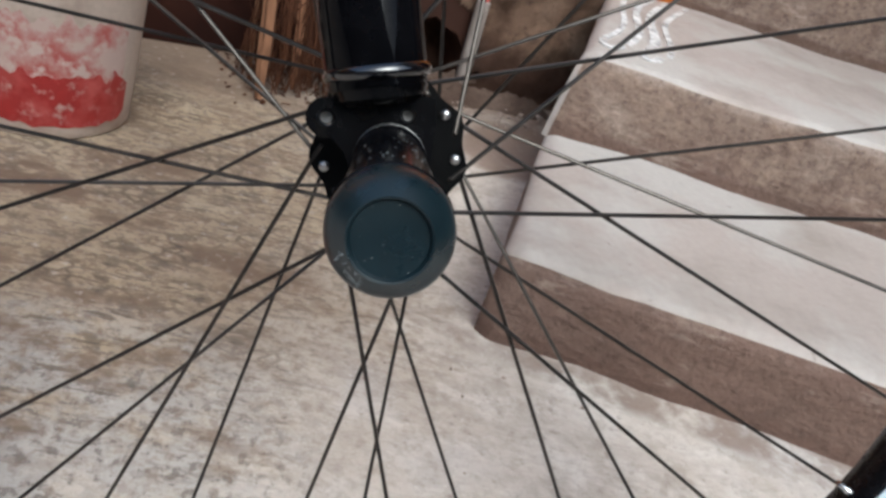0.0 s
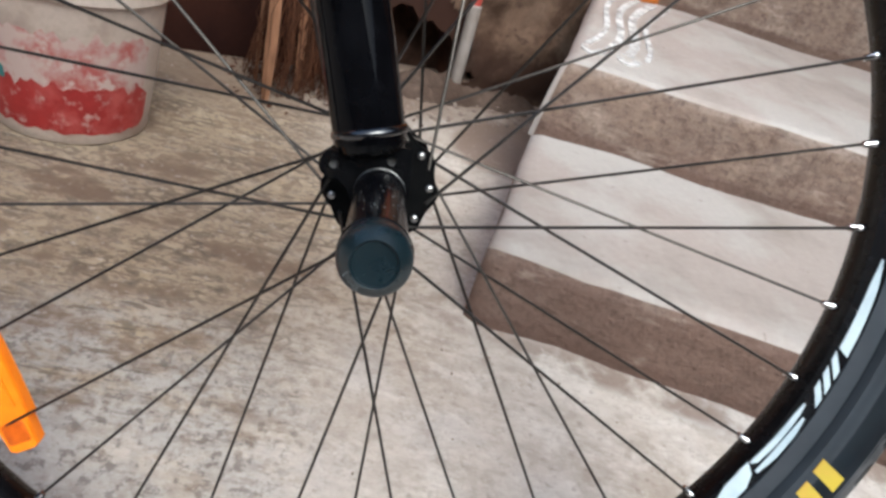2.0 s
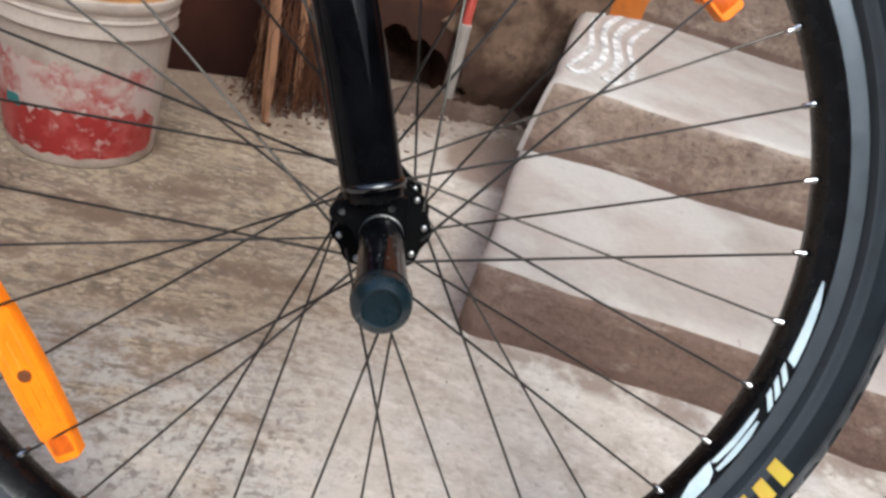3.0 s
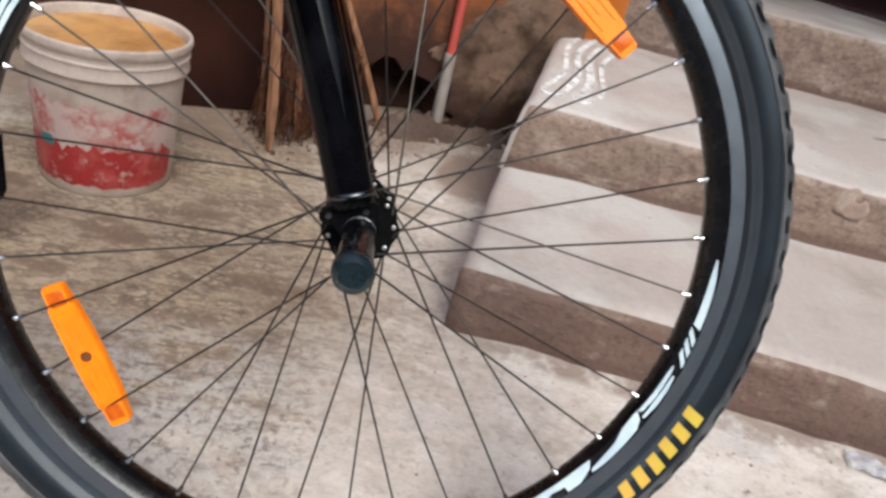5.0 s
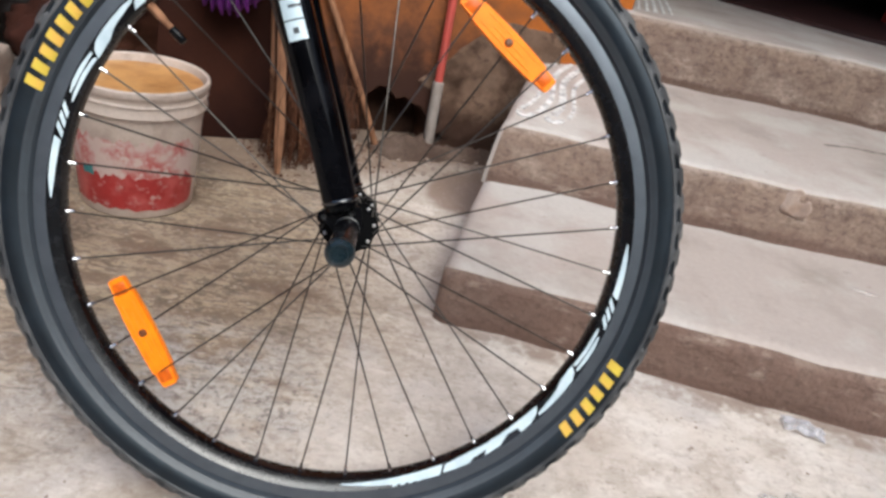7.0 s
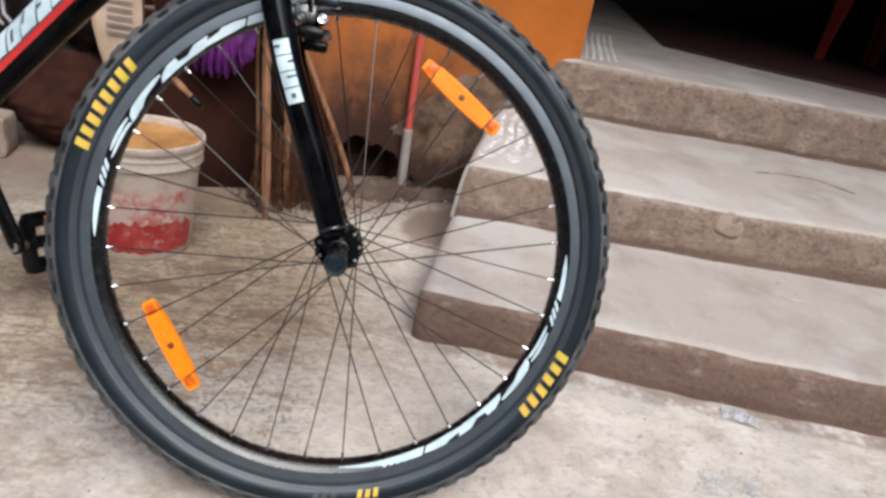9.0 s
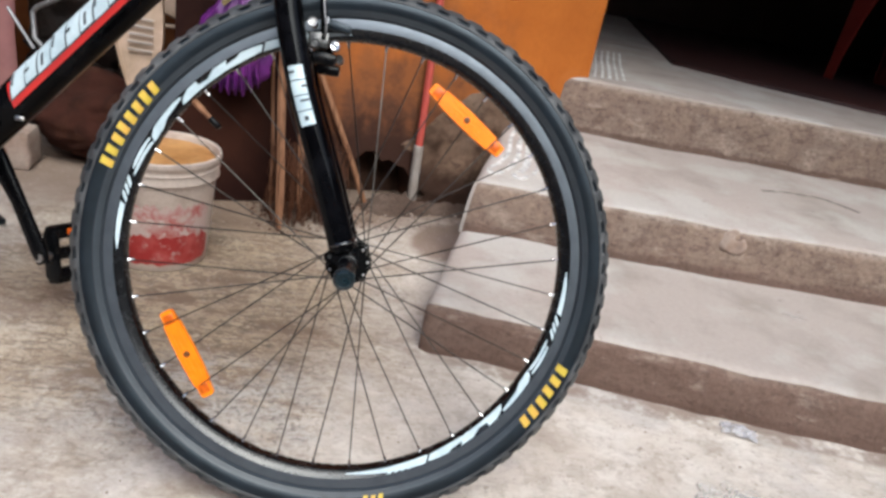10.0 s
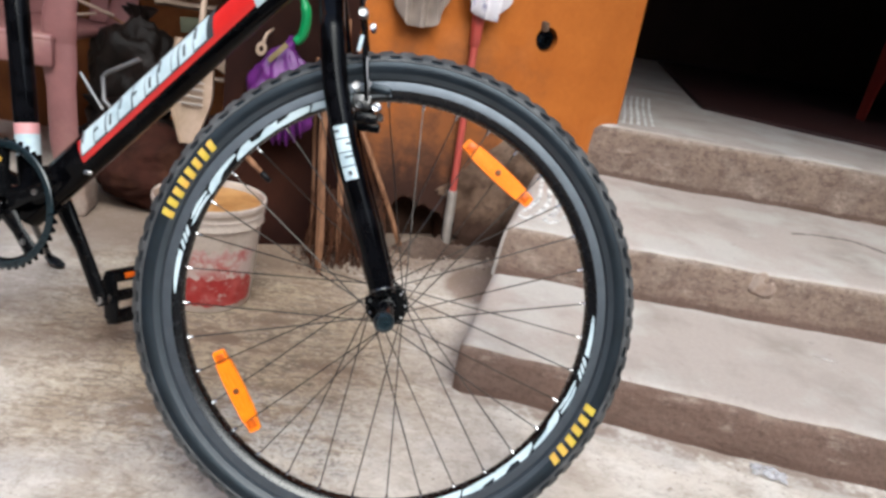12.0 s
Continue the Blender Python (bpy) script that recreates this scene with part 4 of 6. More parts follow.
def decal_strip(wheel, start, stations, slant=0.0, lift=0.0007):
    """A raised white flake on the rim's side; stations: degrees from the start, inner and outer edge as shares of the side's height."""
    bm = bmesh.new()
    full = []
    for (a, lo, hi), (b, lo2, hi2) in zip(stations, stations[1:]):
        for k in range(4):
            t = k / 4
            full.append((a + (b - a) * t, lo + (lo2 - lo) * t, hi + (hi2 - hi) * t))
    full.append(stations[-1])
    rows = []
    for a, lo, hi in full:
        top, low = [], []
        for j in range(4):
            q = lo + (hi - lo) * j / 3
            r = 0.2657 + 0.0097 * q
            ang = radians(start - a - slant * (q - 0.5))
            for off, row in ((lift, top), (-0.001, low)):
                row.append(bm.verts.new((r * math.cos(ang), rim_side(r) - off, r * math.sin(ang))))
        rows.append(top + low[::-1])
    for p, q in zip(rows, rows[1:]):
        for j in range(8):
            bm.faces.new((p[j], q[j], q[(j + 1) % 8], p[(j + 1) % 8]))
    bm.faces.new(rows[0])
    bm.faces.new(rows[-1])
    part("rim_decal", bm, M_WHITE, wheel)


def rim_decals(wheel, start):
    """White flakes and slashes along a quarter of the rim: a long taper, three slashes, swooping blobs, a long taper out."""
    decal_strip(wheel, start, [(0, 0.66, 0.76), (3, 0.52, 0.95), (7, 0.46, 1.0), (11.6, 0.42, 1.0)], 1.2)
    for a in (13.0, 15.0, 16.9):
        decal_strip(wheel, start, [(a - 0.62, 0.36, 1.0), (a + 0.62, 0.36, 1.0)], 3.2)
    decal_strip(wheel, start, [(19.3, 0.36, 0.46), (21, 0.27, 0.55), (25, 0.2, 0.54), (28.4, 0.1, 0.40), (29.0, 0.1, 0.2)])
    decal_strip(wheel, start, [(20.8, 0.74, 0.86), (23, 0.66, 1.0), (26.5, 0.62, 0.98), (29.4, 0.62, 0.8)])
    decal_strip(wheel, start, [(29.8, 0.02, 0.62), (31, 0.0, 0.95), (34, 0.05, 1.0), (36, 0.4, 1.0), (39, 0.52, 1.0), (41.4, 0.68, 0.9)], 1.5)
    decal_strip(wheel, start, [(41.8, 0.05, 0.55), (43.5, 0.0, 1.0), (46.2, 0.0, 1.0), (47.2, 0.0, 0.52), (50, 0.0, 0.42), (51.5, 0.0, 0.95), (54.5, 0.0, 1.0), (55.3, 0.05, 1.0)], 2.0)
    decal_strip(wheel, start, [(55.2, 0.05, 0.55), (58.5, 0.02, 0.72), (59.2, 0.02, 1.0), (62.5, 0.08, 1.0), (65.4, 0.2, 0.9)], 1.5)
    decal_strip(wheel, start, [(66.0, 0.12, 1.0), (68, 0.08, 1.0), (74, 0.12, 0.85), (81, 0.2, 0.66), (88.3, 0.36, 0.46)], 1.5)
    for a in (70.0, 71.8, 73.6, 75.4):
        decal_strip(wheel, start, [(a - 0.5, 0.6, 1.0), (a + 0.5, 0.6, 0.98)], 3.0, 0.0009)


SPOKE_MESHES = {}


def spoke_mesh(far, lean):
    """A spoke with rim end on +x; far: which flange; lean: which way it crosses."""
    key = (far, lean)
    if key not in SPOKE_MESHES:
        bm = bmesh.new()
        y = 0.0305 if far else -0.0305
        a = radians(60 * lean)
        hole = Vector((0.0232 * math.cos(a), y, 0.0232 * math.sin(a)))
        end = Vector((0.2605, 0.002 if far else -0.002, 0))
        d = (end - hole).normalized()
        out = Vector((0, 1 if far else -1, 0))
        inside = (lean > 0)
        side = out * (0.0022 if not inside else -0.0022)
        sweep(bm, [hole - side, hole + side * 0.3, hole + side + d * 0.0012, hole + side * 0.8 + d * 0.01, hole.lerp(end, 0.5) + side * 0.3, end], 0.00085, 8)
        SPOKE_MESHES[key] = finish(bm, "spoke", M_SPOKE)
        bm = bmesh.new()
        bmesh.ops.create_uvsphere(bm, u_segments=10, v_segments=6, radius=0.0019)
        bmesh.ops.scale(bm, vec=(1, 0.6, 1), verts=bm.verts)
        bmesh.ops.translate(bm, vec=hole - side * 1.25, verts=bm.verts)
        SPOKE_MESHES[key, "head"] = finish(bm, "spoke_head", M_STEEL)
    return SPOKE_MESHES[key], SPOKE_MESHES[key, "head"]


def nipple_mesh():
    bm = bmesh.new()
    m = Matrix.Rotation(radians(-90), 4, "Z")
    lathe(bm, [(0.0011, 0.2560), (0.0018, 0.2565), (0.0020, 0.2615), (0.0024, 0.2622), (0.0024, 0.2660)], 10, m=m)
    return finish(bm, "nipple", M_CHROME)


NIPPLE = nipple_mesh()


def build_reflector(wheel, at, turn):
    """An amber spoke reflector: a ribbed bar with domed ends, a screw and a rear clip."""
    bm = bmesh.new()
    half, wide = 0.0585, 0.0115
    top = [(-half, 0.45), (-half * 0.975, 0.66), (-0.0425, 0.74), (-0.0415, 0.88), (-0.02, 0.97), (0.0, 1.0), (0.02, 0.97), (0.0415, 0.88), (0.0425, 0.74), (half * 0.975, 0.66), (half, 0.45)]
    outline = [(x, wide * w) for x, w in top] + [(x, -wide * w) for x, w in reversed(top)]
    n = len(outline)
    rings = []
    for y, k in ((0.004, 0.96), (-0.003, 1.0), (-0.0055, 0.985), (-0.006, 0.955)):
        rings.append([bm.verts.new((x * (1 - (1 - k) * 0.3), y, z * k)) for x, z in outline])
    for p, q in zip(rings, rings[1:]):
        for k in range(n):
            bm.faces.new((p[k], p[(k + 1) % n], q[(k + 1) % n], q[k]))
    bm.faces.new(rings[0])
    bm.faces.new(rings[-1])
    m = Matrix.Translation((at[0], 0.001, at[1])) @ Matrix.Rotation(-radians(turn), 4, "Y")
    bmesh.ops.transform(bm, matrix=m, verts=bm.verts)
    body = part("reflector", bm, M_AMBER, wheel, "orange plastic spoke reflector")
    for z, w in ((-0.0056, 0.066), (0.0062, 0.066), (0.0, 0.045)):
        bm = bmesh.new()
        block(bm, (w, 0.0012, 0.0011), m @ Matrix.Translation((0, -0.0061, z)), 0.0004, 1)
        part("lens_rib", bm, M_AMBER, body)
    for x in (-0.0475, 0.0475):
        bm = bmesh.new()
        block(bm, (0.013, 0.003, 0.0135), m @ Matrix.Translation((x, -0.0052, 0)), 0.002)
        part("end_cell", bm, M_AMBERDARK, body, "darker end cell")
    bm = bmesh.new()
    lathe(bm, [(0.0001, -0.0078), (0.003, -0.0074), (0.0042, -0.0060), (0.0042, -0.004)], 14, m=m)
    part("screw", bm, M_RUST, body, "screw head in the middle")
    return body


def build_wheel(m, front=True):
    bm = bmesh.new()
    prof = [(0.2895, -0.0128), (0.2885, -0.0138), (0.2772, -0.0138), (0.2762, -0.0126), (0.2660, -0.0095), (0.2640, -0.0060), (0.2634, 0.0),
            (0.2640, 0.0060), (0.2660, 0.0095), (0.2762, 0.0126), (0.2772, 0.0138), (0.2885, 0.0138), (0.2895, 0.0128), (0.2850, 0.0105), (0.2850, -0.0105)]
    lathe(bm, prof, 128, closed=True)
    wheel = part("wheel", bm, M_RIM, bicycle, ("front" if front else "rear") + " wheel with a black rim and steel spokes")
    wheel.matrix_basis = m
    bm = bmesh.new()
    for side in (-1, 1):
        lathe(bm, [(0.2890, side * 0.0142), (0.2830, side * 0.0145), (0.2764, side * 0.0142), (0.2764, side * 0.0134), (0.2890, side * 0.0134)], 128, closed=True)
    part("brake_track", bm, M_BRAKE, wheel, "worn grey metal braking surface")
    build_tyre(wheel)
    bm = bmesh.new()
    lathe(bm, [(0.006, -0.05), (0.0085, -0.05), (0.0085, -0.036), (0.0135, -0.033), (0.0125, -0.02), (0.0115, 0.0), (0.0125, 0.02), (0.0135, 0.033), (0.0085, 0.036), (0.0085, 0.05), (0.006, 0.05)], 32, closed=True)
    part("hub", bm, M_BLACKRAW, wheel, "black steel hub")
    for y in (-0.0305, 0.0305):
        bm = bmesh.new()
        n = 72
        outer = [0.0268 + 0.0011 * math.cos(9 * 2 * math.pi * k / n) for k in range(n)]
        loops = []
        for r_in, yy in ((True, y - 0.0017), (False, y - 0.0017), (False, y + 0.0017), (True, y + 0.0017)):
            loops.append([bm.verts.new(((0.012 if r_in else outer[k]) * math.cos(2 * math.pi * k / n), yy, (0.012 if r_in else outer[k]) * math.sin(2 * math.pi * k / n))) for k in range(n)])
        for i in range(4):
            p, q = loops[i], loops[(i + 1) % 4]
            for k in range(n):
                bm.faces.new((p[k], p[(k + 1) % n], q[(k + 1) % n], q[k]))
        part("hub_flange", bm, M_MATTE, wheel, "black hub flange drilled for spokes")
    for k in range(36):
        th = -10.0 * (k - 1) + 8.0
        far, lean = k % 2 == 0, (-1 if k % 4 in (0, 1) else 1)
        body, head = spoke_mesh(far, lean)
        for name, data in (("spoke", body), ("spoke_head", head), ("nipple", NIPPLE)):
            ob = new(name, data)
            ob.parent = wheel
            ob.matrix_basis = Matrix.Rotation(-radians(th), 4, "Y")
    if front:
        rim_decals(wheel, 5.3)
        rim_decals(wheel, 185.3)
        letter_bars(wheel, 166.5, 144.5, 8, 0.2925, 0.3065, M_YELLOW, "lettering_bar")
        letter_bars(wheel, -17.8, -36.0, 6, 0.2925, 0.3065, M_YELLOW, "lettering_bar")
        letter_bars(wheel, -73.5, -79.0, 3, 0.2945, 0.3045, M_YELLOW, "lettering_bar")
        letter_bars(wheel, -83.0, -89.0, 3, 0.2945, 0.3035, M_TREAD, "lettering_bar")
        build_reflector(wheel, (0.1185, 0.1910), -34.5)
        build_reflector(wheel, (-0.1785, -0.1420), -57)
        # valve
        bm = bmesh.new()
        a = radians(142)
        d = Vector((math.cos(a), 0, math.sin(a)))
        p0 = d * 0.2655
        sweep(bm, [p0, d * 0.250, d * 0.2455, d * 0.236], [0.0042, 0.0038, 0.003, 0.003], 12)
        valve = part("valve", bm, M_WOOD, wheel, "brown rubber tyre valve")
        bm = bmesh.new()
        sweep(bm, [d * 0.2365, d * 0.235, d * 0.222, d * 0.2205], [0.0036, 0.0044, 0.0042, 0.003], 12)
        part("valve_cap", bm, M_BLACKRAW, valve)
    return wheel


front_wheel = build_wheel(pose(0, 0, HUB_Z))
REAR = FRAME_M @ Matrix.Translation((-1.02, 0, 0.476))
rear_wheel = build_wheel(REAR, front=False)


# -- fork
def build_dropout(leg, side):
    """A flat plate with an eyed ear, drilled twice, that takes the axle."""
    bm = bmesh.new()
    ear, eye, hole = Vector((-0.0218, 0.0075)), 0.0027, Vector((0.0020, 0.0146))
    outline = [(0.0088, 0.0215), (0.0112, 0.0120), (0.0122, 0.0020), (0.0108, -0.0070), (0.0060, -0.0120), (0.0, -0.0134), (-0.0062, -0.0118), (-0.0108, -0.0066), (-0.0142, -0.0012)]
    outline += [(ear.x + 0.0062 * math.cos(a), ear.y + 0.0062 * math.sin(a)) for a in (radians(-60 - 24 * k) for k in range(10))]
    outline += [(-0.0185, 0.0182), (-0.0140, 0.0215)]
    loops = [[bm.verts.new((x, 0, z)) for x, z in outline]]
    for c, r in ((ear, eye), (hole, 0.0024)):
        loops.append([bm.verts.new((c.x + r * math.cos(2 * math.pi * k / 14), 0, c.y + r * math.sin(2 * math.pi * k / 14))) for k in range(14)])
    edges = [bm.edges.new((q[i], q[(i + 1) % len(q)])) for q in loops for i in range(len(q))]
    bmesh.ops.triangle_fill(bm, use_beauty=True, edges=edges)
    got = bmesh.ops.extrude_face_region(bm, geom=list(bm.faces))["geom"]
    bmesh.ops.translate(bm, vec=(0, 0.0055, 0), verts=[g for g in got if isinstance(g, bmesh.types.BMVert)])
    bmesh.ops.translate(bm, vec=(0, -0.0630 if side < 0 else 0.0575, HUB_Z), verts=bm.verts)
    plate = part("dropout", bm, M_BLACKRAW, leg, "flat black wheel dropout with an eyed ear", angle=30)
    # added steel plugs stand for bright spoke ends glimpsed through the holes
    for c in (ear, hole):
        bm = bmesh.new()
        m = Matrix.Translation((c.x, side * 0.0, HUB_Z + c.y))
        lathe(bm, [(0.0001, side * 0.0610), (0.0018, side * 0.0612), (0.0022, side * 0.0604), (0.0022, side * 0.0585)], 12, m=m)
        part("eyelet_screw", bm, M_DARKSTEEL, plate, "small steel plug added in the eyelet for its glint")


def build_fork():
    line = [(-0.0092, 0.3545), (-0.0115, 0.360), (-0.0340, 0.418), (-0.0580, 0.475), (-0.0800, 0.529), (-0.1005, 0.596), (-0.1125, 0.652), (-0.1150, 0.665), (-0.1175, 0.676), (-0.123, 0.70), (-0.131, 0.735)]
    rad = [0.0152, 0.0155, 0.0157, 0.0158, 0.0158, 0.0158, 0.0158, 0.0158, 0.0158, 0.0165, 0.0175]
    ys = [0.061, 0.061, 0.061, 0.061, 0.061, 0.0608, 0.0602, 0.0575, 0.0500, 0.036, 0.016]
    for side in (-1, 1):
        bm = bmesh.new()
        pts = smooth_path([(x, side * y, z) for (x, z), y in zip(line, ys)], 5)
        rr = [rad[min(i // 5, 10)] for i in range(len(pts))]
        sweep(bm, pts, rr, 24)
        leg = part("fork_leg", bm, M_BLACK, bicycle, "glossy black fork leg")
        # collar and dropout
        bm = bmesh.new()
        d = Vector((-0.022, 0, 0.058)).normalized()
        c = Vector((-0.0102, side * 0.061, 0.3575))
        sweep(bm, [c - d * 0.0022, c - d * 0.0017, c - d * 0.0008, c + d * 0.0004, c + d * 0.0014, c + d * 0.0020], [0.0150, 0.0160, 0.0166, 0.0166, 0.0161, 0.0154], 32)
        part("collar", bm, M_COLLAR, leg, "thin weld ring at the leg's foot")
        bm = bmesh.new()
        sweep(bm, [c - d * 0.001, c - d * 0.004, c - d * 0.0075, c - d * 0.0095], [0.0150, 0.0147, 0.0140, 0.0105], 28)
        part("neck", bm, M_BLACKRAW, leg, "short neck under the leg")
        build_dropout(leg, side)
        # nut and washer
        bm = bmesh.new()
        lathe(bm, [(0.0100, side * 0.0625), (0.0113, side * 0.0630), (0.0113, side * 0.0645), (0.0100, side * 0.0652)], 28, m=Matrix.Translation((0, 0, HUB_Z)))
        part("washer", bm, M_DARKSTEEL, leg)
    # blocks of white in place of the lettering on the near leg
    path = smooth_path([(x, -y, z) for (x, z), y in zip(line, ys)], 5)

    def on_leg(s, ang, lift):
        """Along the leg by height s, round it by ang (0 faces the camera)."""
        i = min(range(len(path) - 1), key=lambda q: abs(path[q].z - s))
        p, d = path[i], (path[i + 1] - path[i]).normalized()
        p = p + d * ((s - p.z) / d.z)
        front = Vector((0, -1, 0))
        front = (front - d * front.dot(d)).normalized()
        right = d.cross(front)
        return p + (0.0158 + lift) * (front * math.cos(ang) + right * math.sin(ang))

    def leg_patch(z0, z1, a0, a1, mat, up=0.0005):
        bm = bmesh.new()
        grid = []
        for i in range(5):
            for lift in (up,):
                grid.append([bm.verts.new(on_leg(z0 + (z1 - z0) * i / 4, a0 + (a1 - a0) * j / 6, lift)) for j in range(7)])
        for p, q in zip(grid, grid[1:]):
            for j in range(6):
                bm.faces.new((p[j], p[j + 1], q[j + 1], q[j]))
        got = bmesh.ops.extrude_face_region(bm, geom=list(bm.faces))["geom"]
        for v in got:
            if isinstance(v, bmesh.types.BMVert):
                v.co += Vector((0, 0.0012, 0))
        part("fork_decal", bm, mat, bicycle)

    for i in range(4):
        top = 0.5465 - i * 0.0158
        leg_patch(top - 0.0146, top, -0.62, 0.44, M_WHITE)
        for z0, z1, a0, a1 in (((0.0050, 0.0078, -0.62, -0.2), (0.0050, 0.0078, 0.1, 0.44), (0.0040, 0.0062, -0.2, 0.44), (0.0052, 0.0096, -0.22, 0.06))[i],):
            leg_patch(top - z1, top - z0, a0, a1, M_GREYDECAL, 0.0010)

    # crown and steerer
    bm = bmesh.new()
    sweep(bm, [(-0.128, 0, 0.722), (-0.136, 0, 0.748), (-0.141, 0, 0.762)], [0.021, 0.019, 0.0175], 24)
    part("fork_crown", bm, M_BLACK, bicycle)


build_fork()


# -- axle peg with its rubber cap
def build_peg():
    m = Matrix.Translation((0, -0.06, HUB_Z)) @ Matrix.Rotation(radians(0.9), 4, "X") @ Matrix.Translation((0, 0.06, 0))
    bm = bmesh.new()
    lathe(bm, [(0.0075, -0.060), (0.0104, -0.0605), (0.0106, -0.063), (0.0105, -0.066), (0.0105, -0.160), (0.0104, -0.1610), (0.0104, -0.164), (0.0075, -0.1645)], 40, closed=True, m=m)
    peg = part("axle_peg", bm, M_PEG, bicycle, "scratched black tubular axle peg")
    bm = bmesh.new()
    lathe(bm, [(0.0105, -0.1605), (0.0113, -0.1612), (0.0114, -0.1660), (0.0112, -0.1675), (0.0106, -0.1687), (0.0092, -0.1703), (0.0078, -0.1717), (0.0074, -0.1721), (0.0070, -0.1720), (0.0066, -0.1709), (0.0001, -0.1709)], 48, m=m)
    ring = bmesh.new()
    lathe(ring, [(0.0105, -0.0660), (0.0112, -0.0665), (0.0112, -0.0685), (0.0105, -0.0692)], 40, closed=True, m=m)
    part("base_ring", ring, M_BLACKRAW, peg, "turned ring at the foot of the peg")
    cap = part("end_cap", bm, M_CAP, peg, "blue-black rubber end cap with a scuffed rim")
    bm = bmesh.new()
    lathe(bm, [(0.0106, -0.1598), (0.0116, -0.1603), (0.0117, -0.1612), (0.0110, -0.1620)], 48, closed=True, m=m)
    part("cap_lip", bm, M_BLACKRAW, peg)
    random.seed(17)
    for k in range(34):
        a, y = random.uniform(0.1, 3.0), random.uniform(-0.159, -0.10)
        bm = bmesh.new()
        bmesh.ops.create_icosphere(bm, subdivisions=1, radius=1.0)
        bmesh.ops.scale(bm, vec=(0.00012, random.uniform(0.0003, 0.0016), random.uniform(0.0001, 0.0003)), verts=bm.verts)
        bmesh.ops.transform(bm, matrix=m @ Matrix.Rotation(-a, 4, "Y") @ Matrix.Translation((0.0105, y, 0)), verts=bm.verts)
        part("scratch", bm, M_SCUFF, peg)
    random.seed(5)
    for k in range(44):
        near_edge = k < 30
        a = radians(228 + random.uniform(-20, 24)) if near_edge else random.uniform(0, 6.28)
        r = random.uniform(0.0074, 0.0098) if near_edge else random.uniform(0.001, 0.0085)
        bm = bmesh.new()
        bmesh.ops.create_icosphere(bm, subdivisions=1, radius=1.0)
        bmesh.ops.scale(bm, vec=(random.uniform(0.00008, 0.0002), 0.00012, random.uniform(0.0002, 0.0010) if near_edge else 0.00012), verts=bm.verts)
        bmesh.ops.transform(bm, matrix=m @ Matrix.Translation((r * math.cos(a), -0.1717 + max(0, r - 0.0078) * 1.0, r * math.sin(a))) @ Matrix.Rotation(random.uniform(0, 3), 4, "Y"), verts=bm.verts)
        part("scuff", bm, M_SCUFF, peg)


build_peg()


# -- rim brake
def build_brake():
    for side in (-1, 1):
        bm = bmesh.new()
        pts = smooth_path([(-0.062, side * 0.046, 0.583), (-0.066, side * 0.047, 0.612), (-0.074, side * 0.044, 0.65), (-0.083, side * 0.036, 0.695), (-0.086, side * 0.032, 0.708)], 4)
        sweep(bm, pts, [0.0068] * 5 + [0.0062] * 5 + [0.005] * (len(pts) - 10), 10, flat=0.6)
        arm = part("brake_arm", bm, M_BLACKRAW, bicycle, "black brake arm with bright bolts")
        bolts = [(-0.076, 0.600, 0.0066, M_STEEL), (-0.048, 0.578, 0.0066, M_CHROME), (-0.070, 0.577, 0.0056, M_DARKSTEEL)]
        if side < 0:
            bolts += [(-0.080, 0.689, 0.0072, M_STEEL), (-0.066, 0.673, 0.0052, M_CHROME)]
        for x, z, r, mat in bolts:
            bm = bmesh.new()
            r *= 0.8
            lathe(bm, [(0.0001, side * 0.058), (r * 0.5, side * 0.058), (r * 0.5, side * 0.0565), (r, side * 0.0575), (r * 1.04, side * 0.052), (r, side * 0.038)], 14, m=Matrix.Translation((x, 0, z)))
            part("bolt", bm, mat if side < 0 else M_DARKSTEEL, arm, "metal bolt")
        if side < 0:
            bm = bmesh.new()
            block(bm, (0.0050, 0.004, 0.021), Matrix.Translation((-0.0790, -0.050, 0.652)) @ Matrix.Rotation(radians(6), 4, "Y"), 0.0015)
            part("cable_link", bm, M_WHITE, arm, "pale link plate beside the arm")
            bm = bmesh.new()
            sweep(bm, smooth_path([(-0.068, -0.054, 0.636), (-0.066, -0.056, 0.620), (-0.061, -0.056, 0.598), (-0.060, -0.052, 0.586)], 4), 0.0012, 8)
            part("return_spring", bm, M_CAGE, arm, "bright spring wire")
        bm = bmesh.new()
        block(bm, (0.024, 0.009, 0.018), Matrix.Translation((-0.068, side * 0.047, 0.582)), 0.003)
        part("pivot_body", bm, M_DARKSTEEL, arm)
        bm = bmesh.new()
        block(bm, (0.030, 0.012, 0.014), Matrix.Translation((-0.060, side * 0.044, 0.563)), 0.004)
        part("spring_box", bm, M_BLACKRAW, arm)
        bm = bmesh.new()
        m = Matrix.Translation((-0.050, side * 0.0225, 0.605)) @ Matrix.Rotation(radians(8), 4, "Y")
        block(bm, (0.032, 0.011, 0.0110), m, 0.003)
        pad = part("brake_pad", bm, M_RUBBER, arm, "dark rubber brake block")
        bm = bmesh.new()
        sweep(bm, [(-0.062, side * 0.028, 0.605), (-0.062, side * 0.05, 0.605)], 0.004, 10)
        part("pad_stud", bm, M_CHROME, pad)
    bm = bmesh.new()
    sweep(bm, smooth_path([(-0.084, -0.034, 0.703), (-0.076, -0.045, 0.715), (-0.050, -0.03, 0.735), (-0.03, 0.0, 0.775)], 5), 0.0018, 8)
    part("brake_cable", bm, M_STEEL, bicycle, "bare brake cable")


build_brake()


